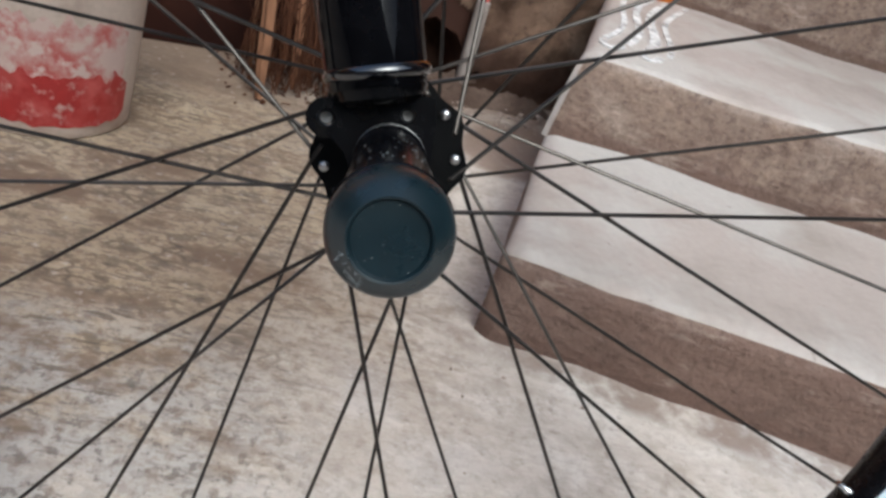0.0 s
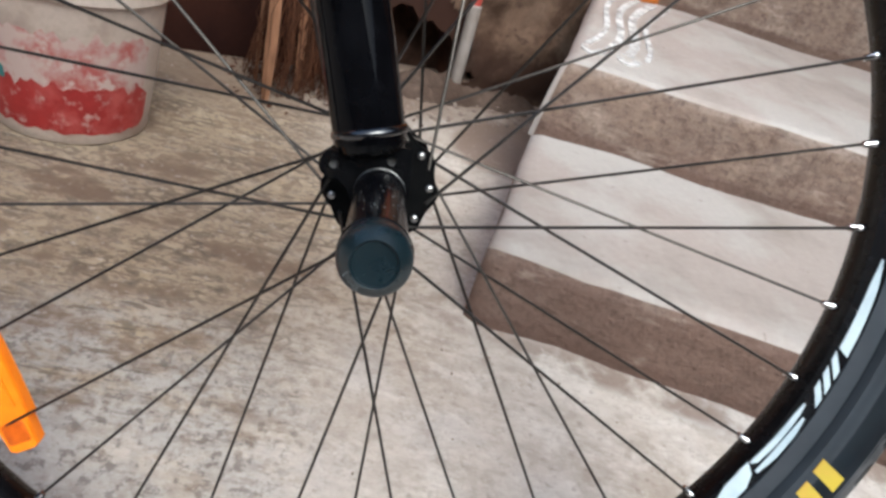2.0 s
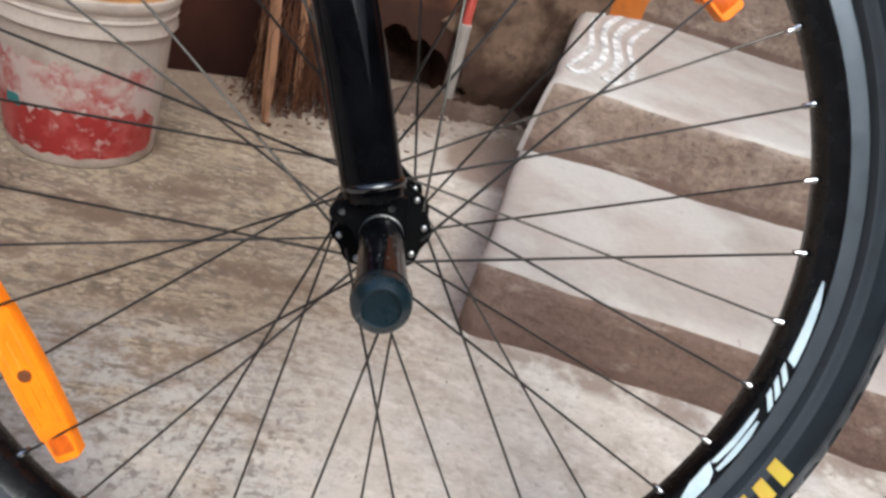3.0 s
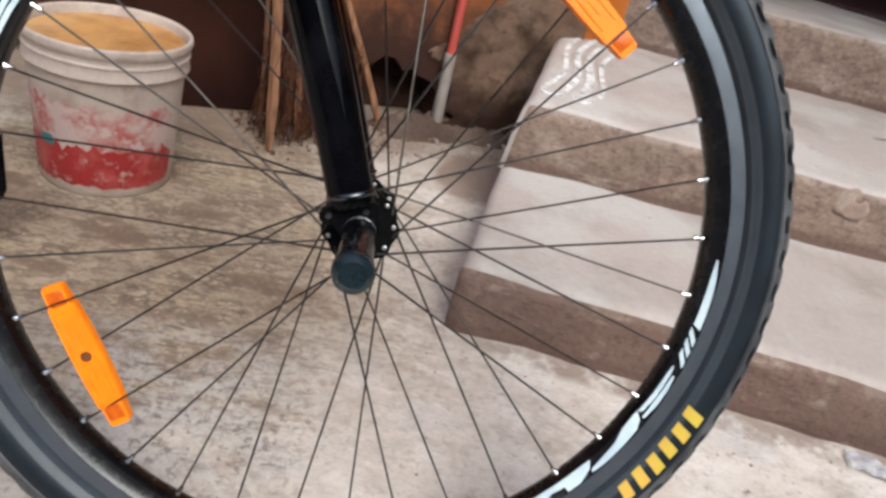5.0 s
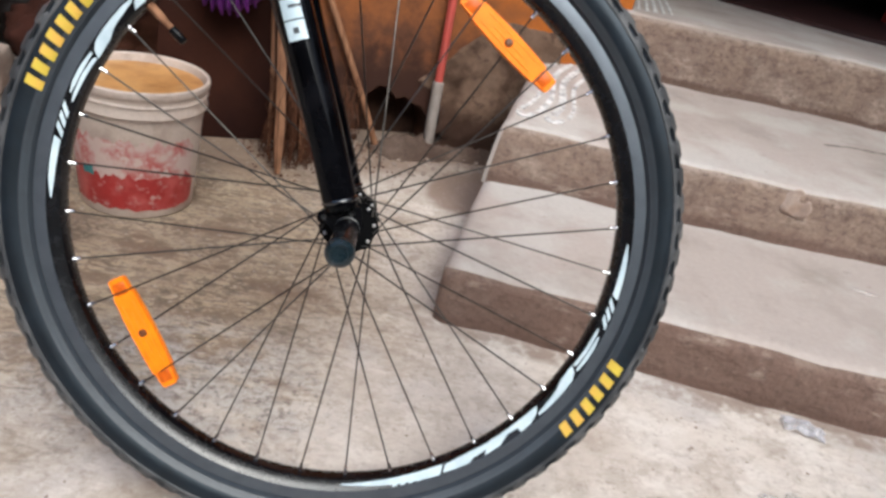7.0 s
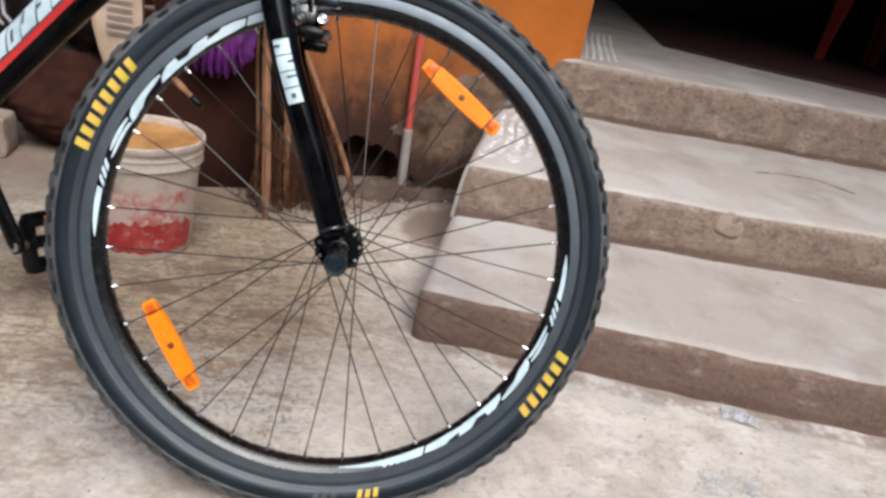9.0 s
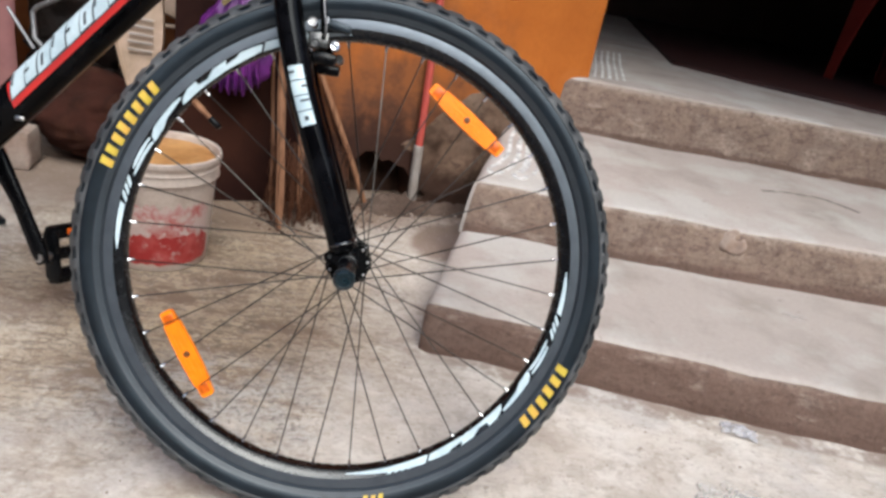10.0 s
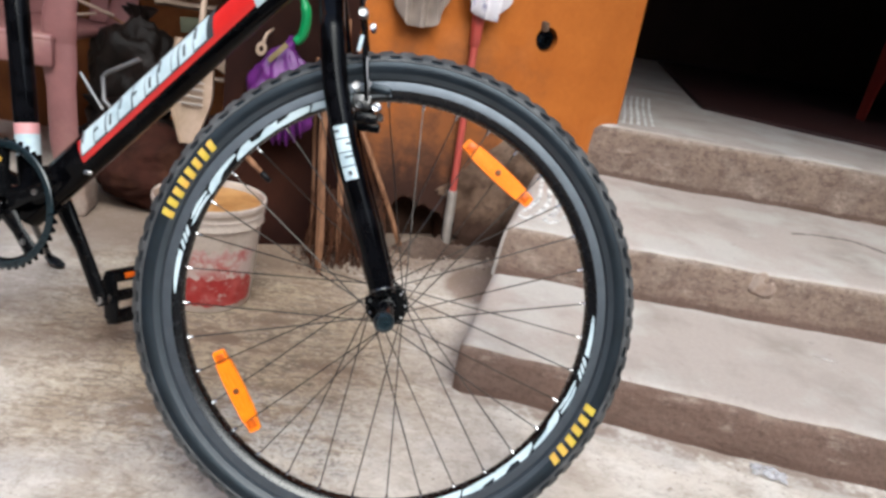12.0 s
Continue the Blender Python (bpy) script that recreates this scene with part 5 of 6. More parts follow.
# -- frame
def build_frame():
    def tube(name, a, b, r, label="", n=28, flat=1.0, mat=None):
        bm = bmesh.new()
        sweep(bm, [fp(*a), fp(*b)], r, n, flat)
        return part(name, bm, mat or M_BLACK, bicycle, label)

    lo, hi = Vector((-0.598, 0, 0.362)), Vector((-0.185, 0, 0.752))
    down = tube("down_tube", lo, hi, 0.0278, "oversized black down tube with a red and white panel")
    d = (hi - lo).normalized()
    up = Vector((-d.z, 0, d.x))

    def on_tube(s, a, lift=0.0):
        """Along by metres from the lower end, round by angle (0 faces the camera, positive turns upward)."""
        q = lo + d * s + (0.0278 + lift) * (Vector((0, -1, 0)) * math.cos(a) + up * math.sin(a))
        return fp(*q)

    def patch(s0, s1, a0, a1, lift, mat, name="decal", skew=0.0, label=""):
        bm = bmesh.new()
        grid = [[bm.verts.new(on_tube(s0 + (s1 - s0) * i / 8 + skew * (a0 + (a1 - a0) * j / 8 - a0), a0 + (a1 - a0) * j / 8, lift)) for j in range(9)] for i in range(9)]
        base = [[bm.verts.new(on_tube(s0 + (s1 - s0) * i / 8 + skew * (a0 + (a1 - a0) * j / 8 - a0), a0 + (a1 - a0) * j / 8, lift - 0.0012)) for j in range(9)] for i in range(9)]
        for g in (grid, base):
            for p, q in zip(g, g[1:]):
                for j in range(8):
                    bm.faces.new((p[j], p[j + 1], q[j + 1], q[j]))
        rim = [(0, j) for j in range(9)] + [(i, 8) for i in range(1, 9)] + [(8, j) for j in range(7, -1, -1)] + [(i, 0) for i in range(7, 0, -1)]
        for (a, b), (c, e) in zip(rim, rim[1:] + rim[:1]):
            bm.faces.new((grid[a][b], grid[c][e], base[c][e], base[a][b]))
        return part(name, bm, mat, down, label)

    patch(0.148, 0.502, -0.62, 0.45, 0.0004, M_RED, "red_panel", skew=0.012, label="red painted panel")
    patch(0.498, 0.54, -0.74, 1.25, 0.0007, M_WHITE, "white_panel", skew=0.012, label="white end of the panel")
    # plain blocks in place of the maker's lettering
    s = 0.156
    patch(s - 0.004, s + 0.272, -0.36, 0.74, 0.0007, M_GREYDECAL, "decal", skew=0.020)
    for i, w in enumerate((0.030, 0.025, 0.027, 0.030, 0.027, 0.026, 0.028, 0.014, 0.030, 0.027)):
        lo_a, hi_a = -0.30 + 0.04 * (i % 2), 0.70 - 0.05 * (i % 3)
        patch(s, s + w - 0.0028, lo_a, hi_a, 0.0011, M_WHITE, "decal", skew=0.020)
        if w > 0.02:
            mid = s + w * (0.34, 0.26, 0.38)[i % 3]
            patch(mid, mid + (0.0035, 0.010, 0.0045)[i % 3], *((0.12, 0.56), (0.14, 0.26), (-0.14, 0.28))[i % 3], 0.0015, M_GREYDECAL, "decal", skew=0.020)
        s += w
    tube("head_tube", (-0.137, 0, 0.755), (-0.188, 0, 0.905), 0.022)
    tube("top_tube", (-0.178, 0, 0.862), (-0.668, 0, 0.815), 0.019)
    seat = tube("seat_tube", (-0.592, 0, 0.385), (-0.672, 0, 0.86), 0.0172, "black seat tube with a pale band")
    for z0, z1, mat in ((0.447, 0.478, M_WHITE), (0.478, 0.494, M_PINKBAND)):
        bm = bmesh.new()
        k = lambda z: (-0.592 - 0.08 * (z - 0.385) / 0.475, 0, z)
        sweep(bm, [fp(*k(z0)), fp(*k(z1))], 0.0176, 28)
        part("band", bm, mat, seat)
    for side in (-1, 1):
        bm = bmesh.new()
        sweep(bm, [fp(-0.60, side * 0.03, 0.388), fp(-0.72, side * 0.045, 0.41), fp(-1.0, side * 0.062, 0.47)], 0.0105, 14)
        part("chain_stay", bm, M_BLACK, bicycle)
        bm = bmesh.new()
        sweep(bm, [fp(-0.668, side * 0.02, 0.80), fp(-0.74, side * 0.045, 0.74), fp(-1.01, side * 0.062, 0.48)], 0.008, 14)
        part("seat_stay", bm, M_BLACK, bicycle)
    bm = bmesh.new()
    sweep(bm, [fp(-0.604, -0.04, 0.381), fp(-0.604, 0.04, 0.381)], 0.0205, 24)
    part("bottom_bracket", bm, M_BLACK, bicycle)
    # cable guide under the down tube
    bm = bmesh.new()
    block(bm, (0.012, 0.006, 0.006), Matrix.Translation(fp(-0.478, -0.015, 0.438)), 0.002)
    part("cable_guide", bm, M_STEEL, down)


build_frame()


def build_crankset():
    c = Vector((-0.597, 0, 0.375))
    m = FRAME_M @ Matrix.Translation(c)
    # chainring: toothed ring, guard ring and five arms
    bm = bmesh.new()
    n = 176
    loops = []
    for y in (-0.0465, -0.0435):
        loops.append([bm.verts.new(m @ Vector(((0.0945 + 0.0035 * (1 if k % 4 in (0, 1) else -1)) * math.cos(2 * math.pi * k / n), y, (0.0945 + 0.0035 * (1 if k % 4 in (0, 1) else -1)) * math.sin(2 * math.pi * k / n)))) for k in range(n)])
        loops.append([bm.verts.new(m @ Vector((0.080 * math.cos(2 * math.pi * k / n), y, 0.080 * math.sin(2 * math.pi * k / n)))) for k in range(n)])
    a, b, e, f = loops
    for p, q in ((a, b), (b, f), (f, e), (e, a)):
        for k in range(n):
            bm.faces.new((p[k], p[(k + 1) % n], q[(k + 1) % n], q[k]))
    ring = part("chainring", bm, M_BLACKRAW, bicycle, "black toothed chainring", angle=25)
    bm = bmesh.new()
    lathe(bm, [(0.0935, -0.0485), (0.0950, -0.0500), (0.0930, -0.0520), (0.0850, -0.0520), (0.0830, -0.0495), (0.0840, -0.0475)], 64, closed=True, m=m)
    part("guard_ring", bm, M_CAP, ring, "grey-black plastic guard ring")
    for k in range(5):
        bm = bmesh.new()
        t = radians(72 * k + 24)
        d = Vector((math.cos(t), 0, math.sin(t)))
        sweep(bm, [m @ (d * 0.012 + Vector((0, -0.047, 0))), m @ (d * 0.045 + Vector((0, -0.047, 0))), m @ (d * 0.086 + Vector((0, -0.046, 0)))], [0.014, 0.010, 0.012], 10, flat=0.35, up=(0, 0, 1))
        part("ring_arm", bm, M_BLACKRAW, ring)
        bm = bmesh.new()
        lathe(bm, [(0.0001, -0.0535), (0.004, -0.0530), (0.0045, -0.0505)], 12, m=m @ Matrix.Translation(d * 0.066))
        part("ring_bolt", bm, M_YELLOW if k == 1 else M_STEEL, ring)
    bm = bmesh.new()
    lathe(bm, [(0.0001, -0.075), (0.007, -0.0745), (0.0085, -0.072), (0.0085, -0.06)], 18, m=m)
    part("axle_bolt", bm, M_CHROME, ring)
    aim = Vector((0.078, 0, -0.158)).normalized()
    for side, sign in ((1, 1), (-1, -1)):
        d = aim * sign
        shift = 0.016 if side > 0 else 0.0
        m = FRAME_M @ Matrix.Translation(c + (Vector((-0.019, 0, -0.006)) if side > 0 else Vector()))
        y = side * 0.085 + shift
        bm = bmesh.new()
        sweep(bm, [m @ (d * -0.014 + Vector((0, side * 0.066 + shift, 0))), m @ (d * 0.01 + Vector((0, side * 0.07 + shift, 0))), m @ (d * 0.08 + Vector((0, side * 0.08 + shift, 0))), m @ (d * 0.165 + Vector((0, y, 0))), m @ (d * 0.182 + Vector((0, y, 0)))],
              [0.012, 0.0155, 0.0115, 0.0125, 0.009], 14, flat=0.62, up=(1, 0, 0.5))
        crank = part("crank", bm, M_BLACKRAW, bicycle, "black steel crank arm")
        bm = bmesh.new()
        sweep(bm, [m @ Vector((0, side * 0.055, 0)), m @ Vector((0, side * 0.083 + shift, 0)), m @ Vector((0, side * 0.0845 + shift, 0))], [0.008, 0.008, 0.006], 14)
        part("crank_nut", bm, M_CHROME, crank)
        # pedal
        p = m @ (d * 0.172 + Vector((0, side * 0.150 + shift, 0)))
        turn = Matrix.Translation(p) @ FRAME_M.to_3x3().to_4x4() @ Matrix.Rotation(radians(-98 if side > 0 else 14), 4, "Y")
        bm = bmesh.new()
        for x, w in ((-0.035, 0.024), (0.001, 0.018), (0.036, 0.022)):
            block(bm, (w, 0.092, 0.024), turn @ Matrix.Translation((x, 0, 0)), 0.006)
        for yy in (-0.043, 0.043):
            block(bm, (0.080, 0.012, 0.028), turn @ Matrix.Translation((0, yy, 0)), 0.007)
        pedal = part("pedal", bm, M_BLACKRAW, bicycle, "black plastic cage pedal with orange reflector")
        bm = bmesh.new()
        sweep(bm, [turn @ Vector((0, -side * 0.072, 0)), turn @ Vector((0, side * 0.044, 0))], 0.007, 12)
        part("pedal_axle", bm, M_STEEL, pedal)
        for x in (0.036,):
            bm = bmesh.new()
            block(bm, (0.010, 0.050, 0.027), turn @ Matrix.Translation((x, 0.004, 0)), 0.0015)
            part("pedal_reflector", bm, M_AMBERDARK, pedal)


build_crankset()


def build_bottle_cage():
    """Bent flat wire with sharp corners on the down tube."""
    bm = bmesh.new()
    for y, dx, dz in ((-0.02, 0.0, 0.0),):
        pts = [(-0.430, y * 0.5, 0.520), (-0.454 + dx, y, 0.545 + dz), (-0.4585 + dx, y, 0.577 + dz), (-0.452 + dx, y, 0.5835 + dz), (-0.400 + dx, y, 0.607 + dz)]
        sweep(bm, [fp(*p) for p in pts], 0.0040, 10, flat=0.8)
    sweep(bm, [fp(-0.463, -0.01, 0.531), fp(-0.470, -0.01, 0.538), fp(-0.507, -0.01, 0.579)], 0.0024, 8)
    part("bottle_cage", bm, M_CAGE, bicycle, "bent silver wire bottle cage")


build_bottle_cage()


def build_kickstand():
    inv = bicycle.matrix_basis.inverted()
    bm = bmesh.new()
    a, b = fp(-0.70, 0.06, 0.40), inv @ Vector((-0.765, 0.75, 0.012))
    sweep(bm, [a, a.lerp(b, 0.1), a.lerp(b, 0.9), b], 0.0065, 12)
    stand = part("kickstand", bm, M_BLACKRAW, bicycle, "black kickstand down on the floor")
    bm = bmesh.new()
    tip = inv @ Vector((-0.728, 0.722, 0.010))
    sweep(bm, [b.lerp(tip, -0.2), b, b.lerp(tip, 0.6), tip], [0.008, 0.012, 0.015, 0.011], 12, flat=0.6)
    part("stand_foot", bm, M_RUBBER, stand)


build_kickstand()


# ---- stored things against the walls ----
def build_bucket():
    bucket = holder("bucket", pose(-0.404, 0.70, 0.0, 0, 0, 0), "scuffed white plastic bucket with a worn red label", "bucket")

    def wall_r(z):
        return 0.094 + 0.062 * z

    K = 0.81
    bm = bmesh.new()
    prof = [(0.0001, 0.004), (0.088, 0.004), (0.0925, 0.0), (0.0945, 0.004)]
    prof += [(wall_r(z), z) for z in (0.02, 0.08, 0.14, 0.20)]
    prof += [(wall_r(0.225), 0.225), (0.1112, 0.2262), (0.1142, 0.2285), (0.1136, 0.2335),
             (0.1116, 0.240), (0.1118, 0.2495), (0.1138, 0.2520), (0.1136, 0.2545), (0.1120, 0.2565), (0.1122, 0.264), (0.1145, 0.267), (0.1165, 0.275), (0.1155, 0.283), (0.1130, 0.2855), (0.110, 0.283), (0.1085, 0.275)]
    prof += [(wall_r(z) - 0.0035, z) for z in (0.22, 0.12, 0.012)] + [(0.0001, 0.010)]
    prof = [(r, z * K) for r, z in prof]
    lathe(bm, prof, 72, axis="z")
    for v in bm.verts:
        a = math.atan2(v.co.y, v.co.x)
        k = 1 + 0.006 * noise.noise((math.cos(a) * 2, math.sin(a) * 2, v.co.z * 9))
        v.co.x, v.co.y = v.co.x * k, v.co.y * k
    shell = part("shell", bm, M_BUCKET, bucket)
    bm = bmesh.new()
    lathe(bm, [(wall_r(z) - 0.0055, z * K) for z in (0.268, 0.2, 0.1, 0.02)] + [(0.0001, 0.0125)], 72, axis="z")
    part("inner_lining", bm, M_BUCKETIN, bucket, "ochre stained inside of the bucket")

    def label_band(name, z_lo, z_hi, a0, a1, mat, lift, ragged, seed, text=""):
        bm = bmesh.new()
        n, rows = 64, 14
        grid = []
        for i in range(n + 1):
            a = radians(a0 + (a1 - a0) * i / n)
            edge = min(i, n - i) / 5
            lo = z_lo + ragged * noise.noise((a * 6, seed, 0)) + 0.01 * max(0, 1 - edge)
            hi = z_hi + ragged * 1.5 * noise.noise((a * 9, seed, 4)) - 0.014 * max(0, 1 - edge)
            grid.append([bm.verts.new(((wall_r((lo + (hi - lo) * j / rows) / K) + lift) * math.cos(a), (wall_r((lo + (hi - lo) * j / rows) / K) + lift) * math.sin(a), lo + (hi - lo) * j / rows)) for j in range(rows + 1)])
        for p, q in zip(grid, grid[1:]):
            for j in range(rows):
                bm.faces.new((p[j], p[j + 1], q[j + 1], q[j]))
        part(name, bm, mat, bucket, text)

    label_band("label_scrap", 0.016, 0.078, -168, -8, M_BUCKETRED, 0.0011, 0.011, 1.0, "red printed label, half worn off")
    label_band("label_scrap", 0.060, 0.142, -162, -14, M_BUCKETPINK, 0.0008, 0.010, 5.0, "pinkish rubbed remains of the label")
    label_band("label_patch", 0.070, 0.086, -128, -113, M_TEAL, 0.0014, 0.004, 9.0, "teal scrap of print")


build_bucket()


def strip(base, top, width, thick, seed, label):
    """A split wooden strip leaning on the wall, with a ragged foot."""
    bm = bmesh.new()
    a, b = Vector(base), Vector(top)
    d = (b - a).normalized()
    side = d.cross(Vector((0.54, -0.84, 0))).normalized()
    n = side.cross(d)
    rows = []
    for i in range(25):
        t = i / 24
        p = a.lerp(b, t) + side * 0.006 * noise.noise((t * 3, seed, 0)) + n * 0.006 * noise.noise((t * 2, seed, 7))
        w = width * (0.5 + 0.12 * noise.noise((t * 5, seed, 3))) * (0.5 + 0.5 * min(1, t * 9))
        rows.append([bm.verts.new(p + side * w * x + n * thick * y) for x, y in ((-1, -0.4), (-0.6, 0.5), (0.5, 0.55), (1, -0.3), (0.1, -0.6))])
    for p, q in zip(rows, rows[1:]):
        for k in range(5):
            bm.faces.new((p[k], p[(k + 1) % 5], q[(k + 1) % 5], q[k]))
    bm.faces.new(rows[0])
    bm.faces.new(rows[-1])
    return thing("wooden_strip", bm, M_WOOD, label, "wooden strip", group="wooden strips leaning on the wall", angle=30)


STRIPS = [  # foot x, y; head x, z; width
    (-0.187, 0.905, -0.250, 0.66, 0.021), (-0.150, 0.985, -0.205, 0.60, 0.017), (-0.222, 0.99, -0.268, 0.50, 0.009)]
for i, (x, y, hx, h, w) in enumerate(STRIPS):
    strip((x, y, 0.0), on_wall(hx, 0.012, h), w, w * 0.5, i * 3.7, "split brown wooden strip leaning against the orange wall" if i % 2 else "pale split wooden strip leaning against the orange wall")


def stick(a, b, r, label):
    bm = bmesh.new()
    a, b = Vector(a), Vector(b)
    pts = []
    for i in range(13):
        t = i / 12
        pts.append(a.lerp(b, t) + 0.006 * Vector((noise.noise((t * 3, a.x * 9, 0)), noise.noise((t * 3, a.y * 9, 5)), 0)))
    sweep(bm, pts, [r * (1.0 - 0.03 * i) for i in range(13)], 10)
    thing("stick", bm, M_WOOD, label, "stick", group="sticks leaning on the wall")


stick(on_wall(0.0, 0.012, 0.0), on_wall(-0.325, 0.03, 0.75), 0.0080, "thin brown stick slanting against the wall")


def build_fibres():
    """Loose coir and frayed fibre at the foot of the strips."""
    random.seed(21)
    bm = bmesh.new()
    for k in range(420):
        x = random.uniform(-0.27, -0.09)
        p = on_wall(x, random.uniform(0.05, 0.17), random.uniform(0.0, 0.2))
        d = Vector((random.uniform(-0.014, 0.014), random.uniform(-0.02, 0.01), -random.uniform(0.04, 0.14)))
        q = p + d
        q.z = max(q.z, 0.002)
        w = Vector((random.uniform(0.0006, 0.0014), 0.0006, 0))
        mid = p.lerp(q, 0.5) + Vector((random.uniform(-0.012, 0.012), random.uniform(-0.01, 0.005), 0))
        rows = [[bm.verts.new(c - w), bm.verts.new(c + w), bm.verts.new(c + Vector((0, -0.0012, 0)))] for c in (p, mid, q)]
        for r, s in zip(rows, rows[1:]):
            for j in range(3):
                bm.faces.new((r[j], r[(j + 1) % 3], s[(j + 1) % 3], s[j]))
    thing("frayed_fibre", bm, M_FIBRE, "loose brown fibre hanging at the foot of the strips", "fibre", kind="stuff")


build_fibres()


def build_chips():
    """Dark bark crumbs and splinters along the wall's foot."""
    random.seed(44)
    bm = bmesh.new()
    for k in range(210):
        x = random.uniform(-0.30, 0.0)
        p = on_wall(x, abs(random.gauss(0.05, 0.09)) + 0.012, 0.0)
        got = bmesh.ops.create_icosphere(bm, subdivisions=1, radius=1.0)["verts"]
        size = (random.uniform(0.002, 0.009), random.uniform(0.001, 0.0025), random.uniform(0.0008, 0.002))
        bmesh.ops.scale(bm, vec=size, verts=got)
        for v in got:
            v.co += 0.0015 * noise.noise_vector(v.co * 300 + Vector((k, 0, 0)))
        bmesh.ops.rotate(bm, cent=(0, 0, 0), matrix=Matrix.Rotation(random.uniform(0, 3.14), 3, "Z"), verts=got)
        bmesh.ops.translate(bm, vec=p + Vector((0, 0, size[2] * 0.5)), verts=got)
    thing("bark_chips", bm, M_FIBRE, "dark bark crumbs and splinters along the wall's foot", "chips", kind="stuff")


build_chips()


def build_dirt_heap():
    """A low drift of grey dirt and rubble against the wall's foot."""
    bm = bmesh.new()
    rows = []
    for i in range(65):
        x = -0.03 + 0.0052 * i
        ends = min(1.0, i / 14, (64 - i) / 10)
        row = []
        for j in range(25):
            t = j / 24
            h = 0.034 * ends * (1 - t) ** 1.3 + ends * (1 - t) * (0.014 * noise.noise((x * 30, t * 3, 1)) + 0.010 * noise.noise((x * 75, t * 8, 2)) + 0.006 * abs(noise.noise((x * 150, t * 18, 3))))
            row.append(bm.verts.new(on_wall(x, 0.004 + (0.115 + 0.03 * noise.noise((x * 9, 0, 0))) * t, max(h, 0.0) - 0.004 if j < 24 else -0.006)))
        rows.append(row)
    for a, b in zip(rows, rows[1:]):
        for j in range(24):
            bm.faces.new((a[j], b[j], b[j + 1], a[j + 1]))
    thing("dirt_heap", bm, M_DIRT, "low drift of grey-brown dirt and rubble along the wall", "dirt", kind="stuff", angle=60)


M_DIRT = material("loose_grey_dirt", (0.09, 0.06, 0.045), 0.95, gloss=0.15, second=(0.075, 0.048, 0.036), scale=24, blend=(0.44, 0.6), fine=0.4, fine_scale=160, bump=0.004, bump_scale=90, third=(0.15, 0.106, 0.082), third_scale=12)
build_dirt_heap()


def build_mop():
    mop = holder("mop_pole", Matrix.Translation(on_wall(0.124, 0.022, 0.0)), "red plastic pole with a grey sleeve standing against the wall", "pole")
    bm = bmesh.new()
    lean = Vector((-0.012, -0.004, 0.62)) / 0.62
    sweep(bm, [lean * z for z in (0.17, 0.4, 0.7, 1.05)], 0.0098, 16)
    part("handle", bm, M_POLERED, mop, "faded red plastic tube")
    bm = bmesh.new()
    sweep(bm, [lean * z for z in (0.004, 0.008, 0.16, 0.176, 0.178)], [0.011, 0.0135, 0.0128, 0.0128, 0.0105], 16)
    part("sleeve", bm, M_POLEGREY, mop, "grey plastic sleeve at the foot")
    bm = bmesh.new()
    sweep(bm, [lean * z for z in (0.575, 0.58, 0.66, 0.70)], [0.0105, 0.0145, 0.0165, 0.012], 16)
    part("grip_collar", bm, M_POLERED, mop)


build_mop()


def cloth(name, x0, x1, z0, z1, off, mat, seed, label, ragged=0.03):
    bm = bmesh.new()
    nx, nz = 26, 18
    grid = []
    for i in range(nx + 1):
        x = x0 + (x1 - x0) * i / nx
        foot = z0 + ragged * noise.noise((x * 14, seed, 0)) + 0.35 * (z1 - z0) * (abs(i / nx - 0.5) * 2) ** 3
        row = []
        for j in range(nz + 1):
            t = j / nz
            fold = 0.016 * math.sin(i * 0.9 + seed + 0.8 * t) * (1 - 0.5 * t) + 0.012 * noise.noise((x * 20, t * 4, seed))
            row.append(bm.verts.new(on_wall(x, off + fold, foot + (z1 - foot) * t)))
        grid.append(row)
    for p, q in zip(grid, grid[1:]):
        for j in range(nz):
            bm.faces.new((p[j], p[j + 1], q[j + 1], q[j]))
    got = bmesh.ops.extrude_face_region(bm, geom=list(bm.faces))["geom"]
    bmesh.ops.translate(bm, vec=(-0.0016, 0.0025, 0), verts=[g for g in got if isinstance(g, bmesh.types.BMVert)])
    ob = thing(name, bm, mat, label, "cloth", group="rags hung on the wall")
    bm = bmesh.new()
    p = on_wall((x0 + x1) / 2, -0.004, z1 - 0.006)
    sweep(bm, [p, on_wall((x0 + x1) / 2, off + 0.03, z1 - 0.004)], 0.002, 8)
    part("nail", bm, M_STEEL, ob)


cloth("floor_cloth", -0.120, 0.03, 0.602, 0.86, 0.04, M_GREYCLOTH, 2.0, "grey-brown rag hung on the orange wall")
cloth("printed_rag", 0.06, 0.192, 0.645, 0.86, 0.05, M_WHITECLOTH, 6.0, "white printed rag hung beside the red pole", 0.05)


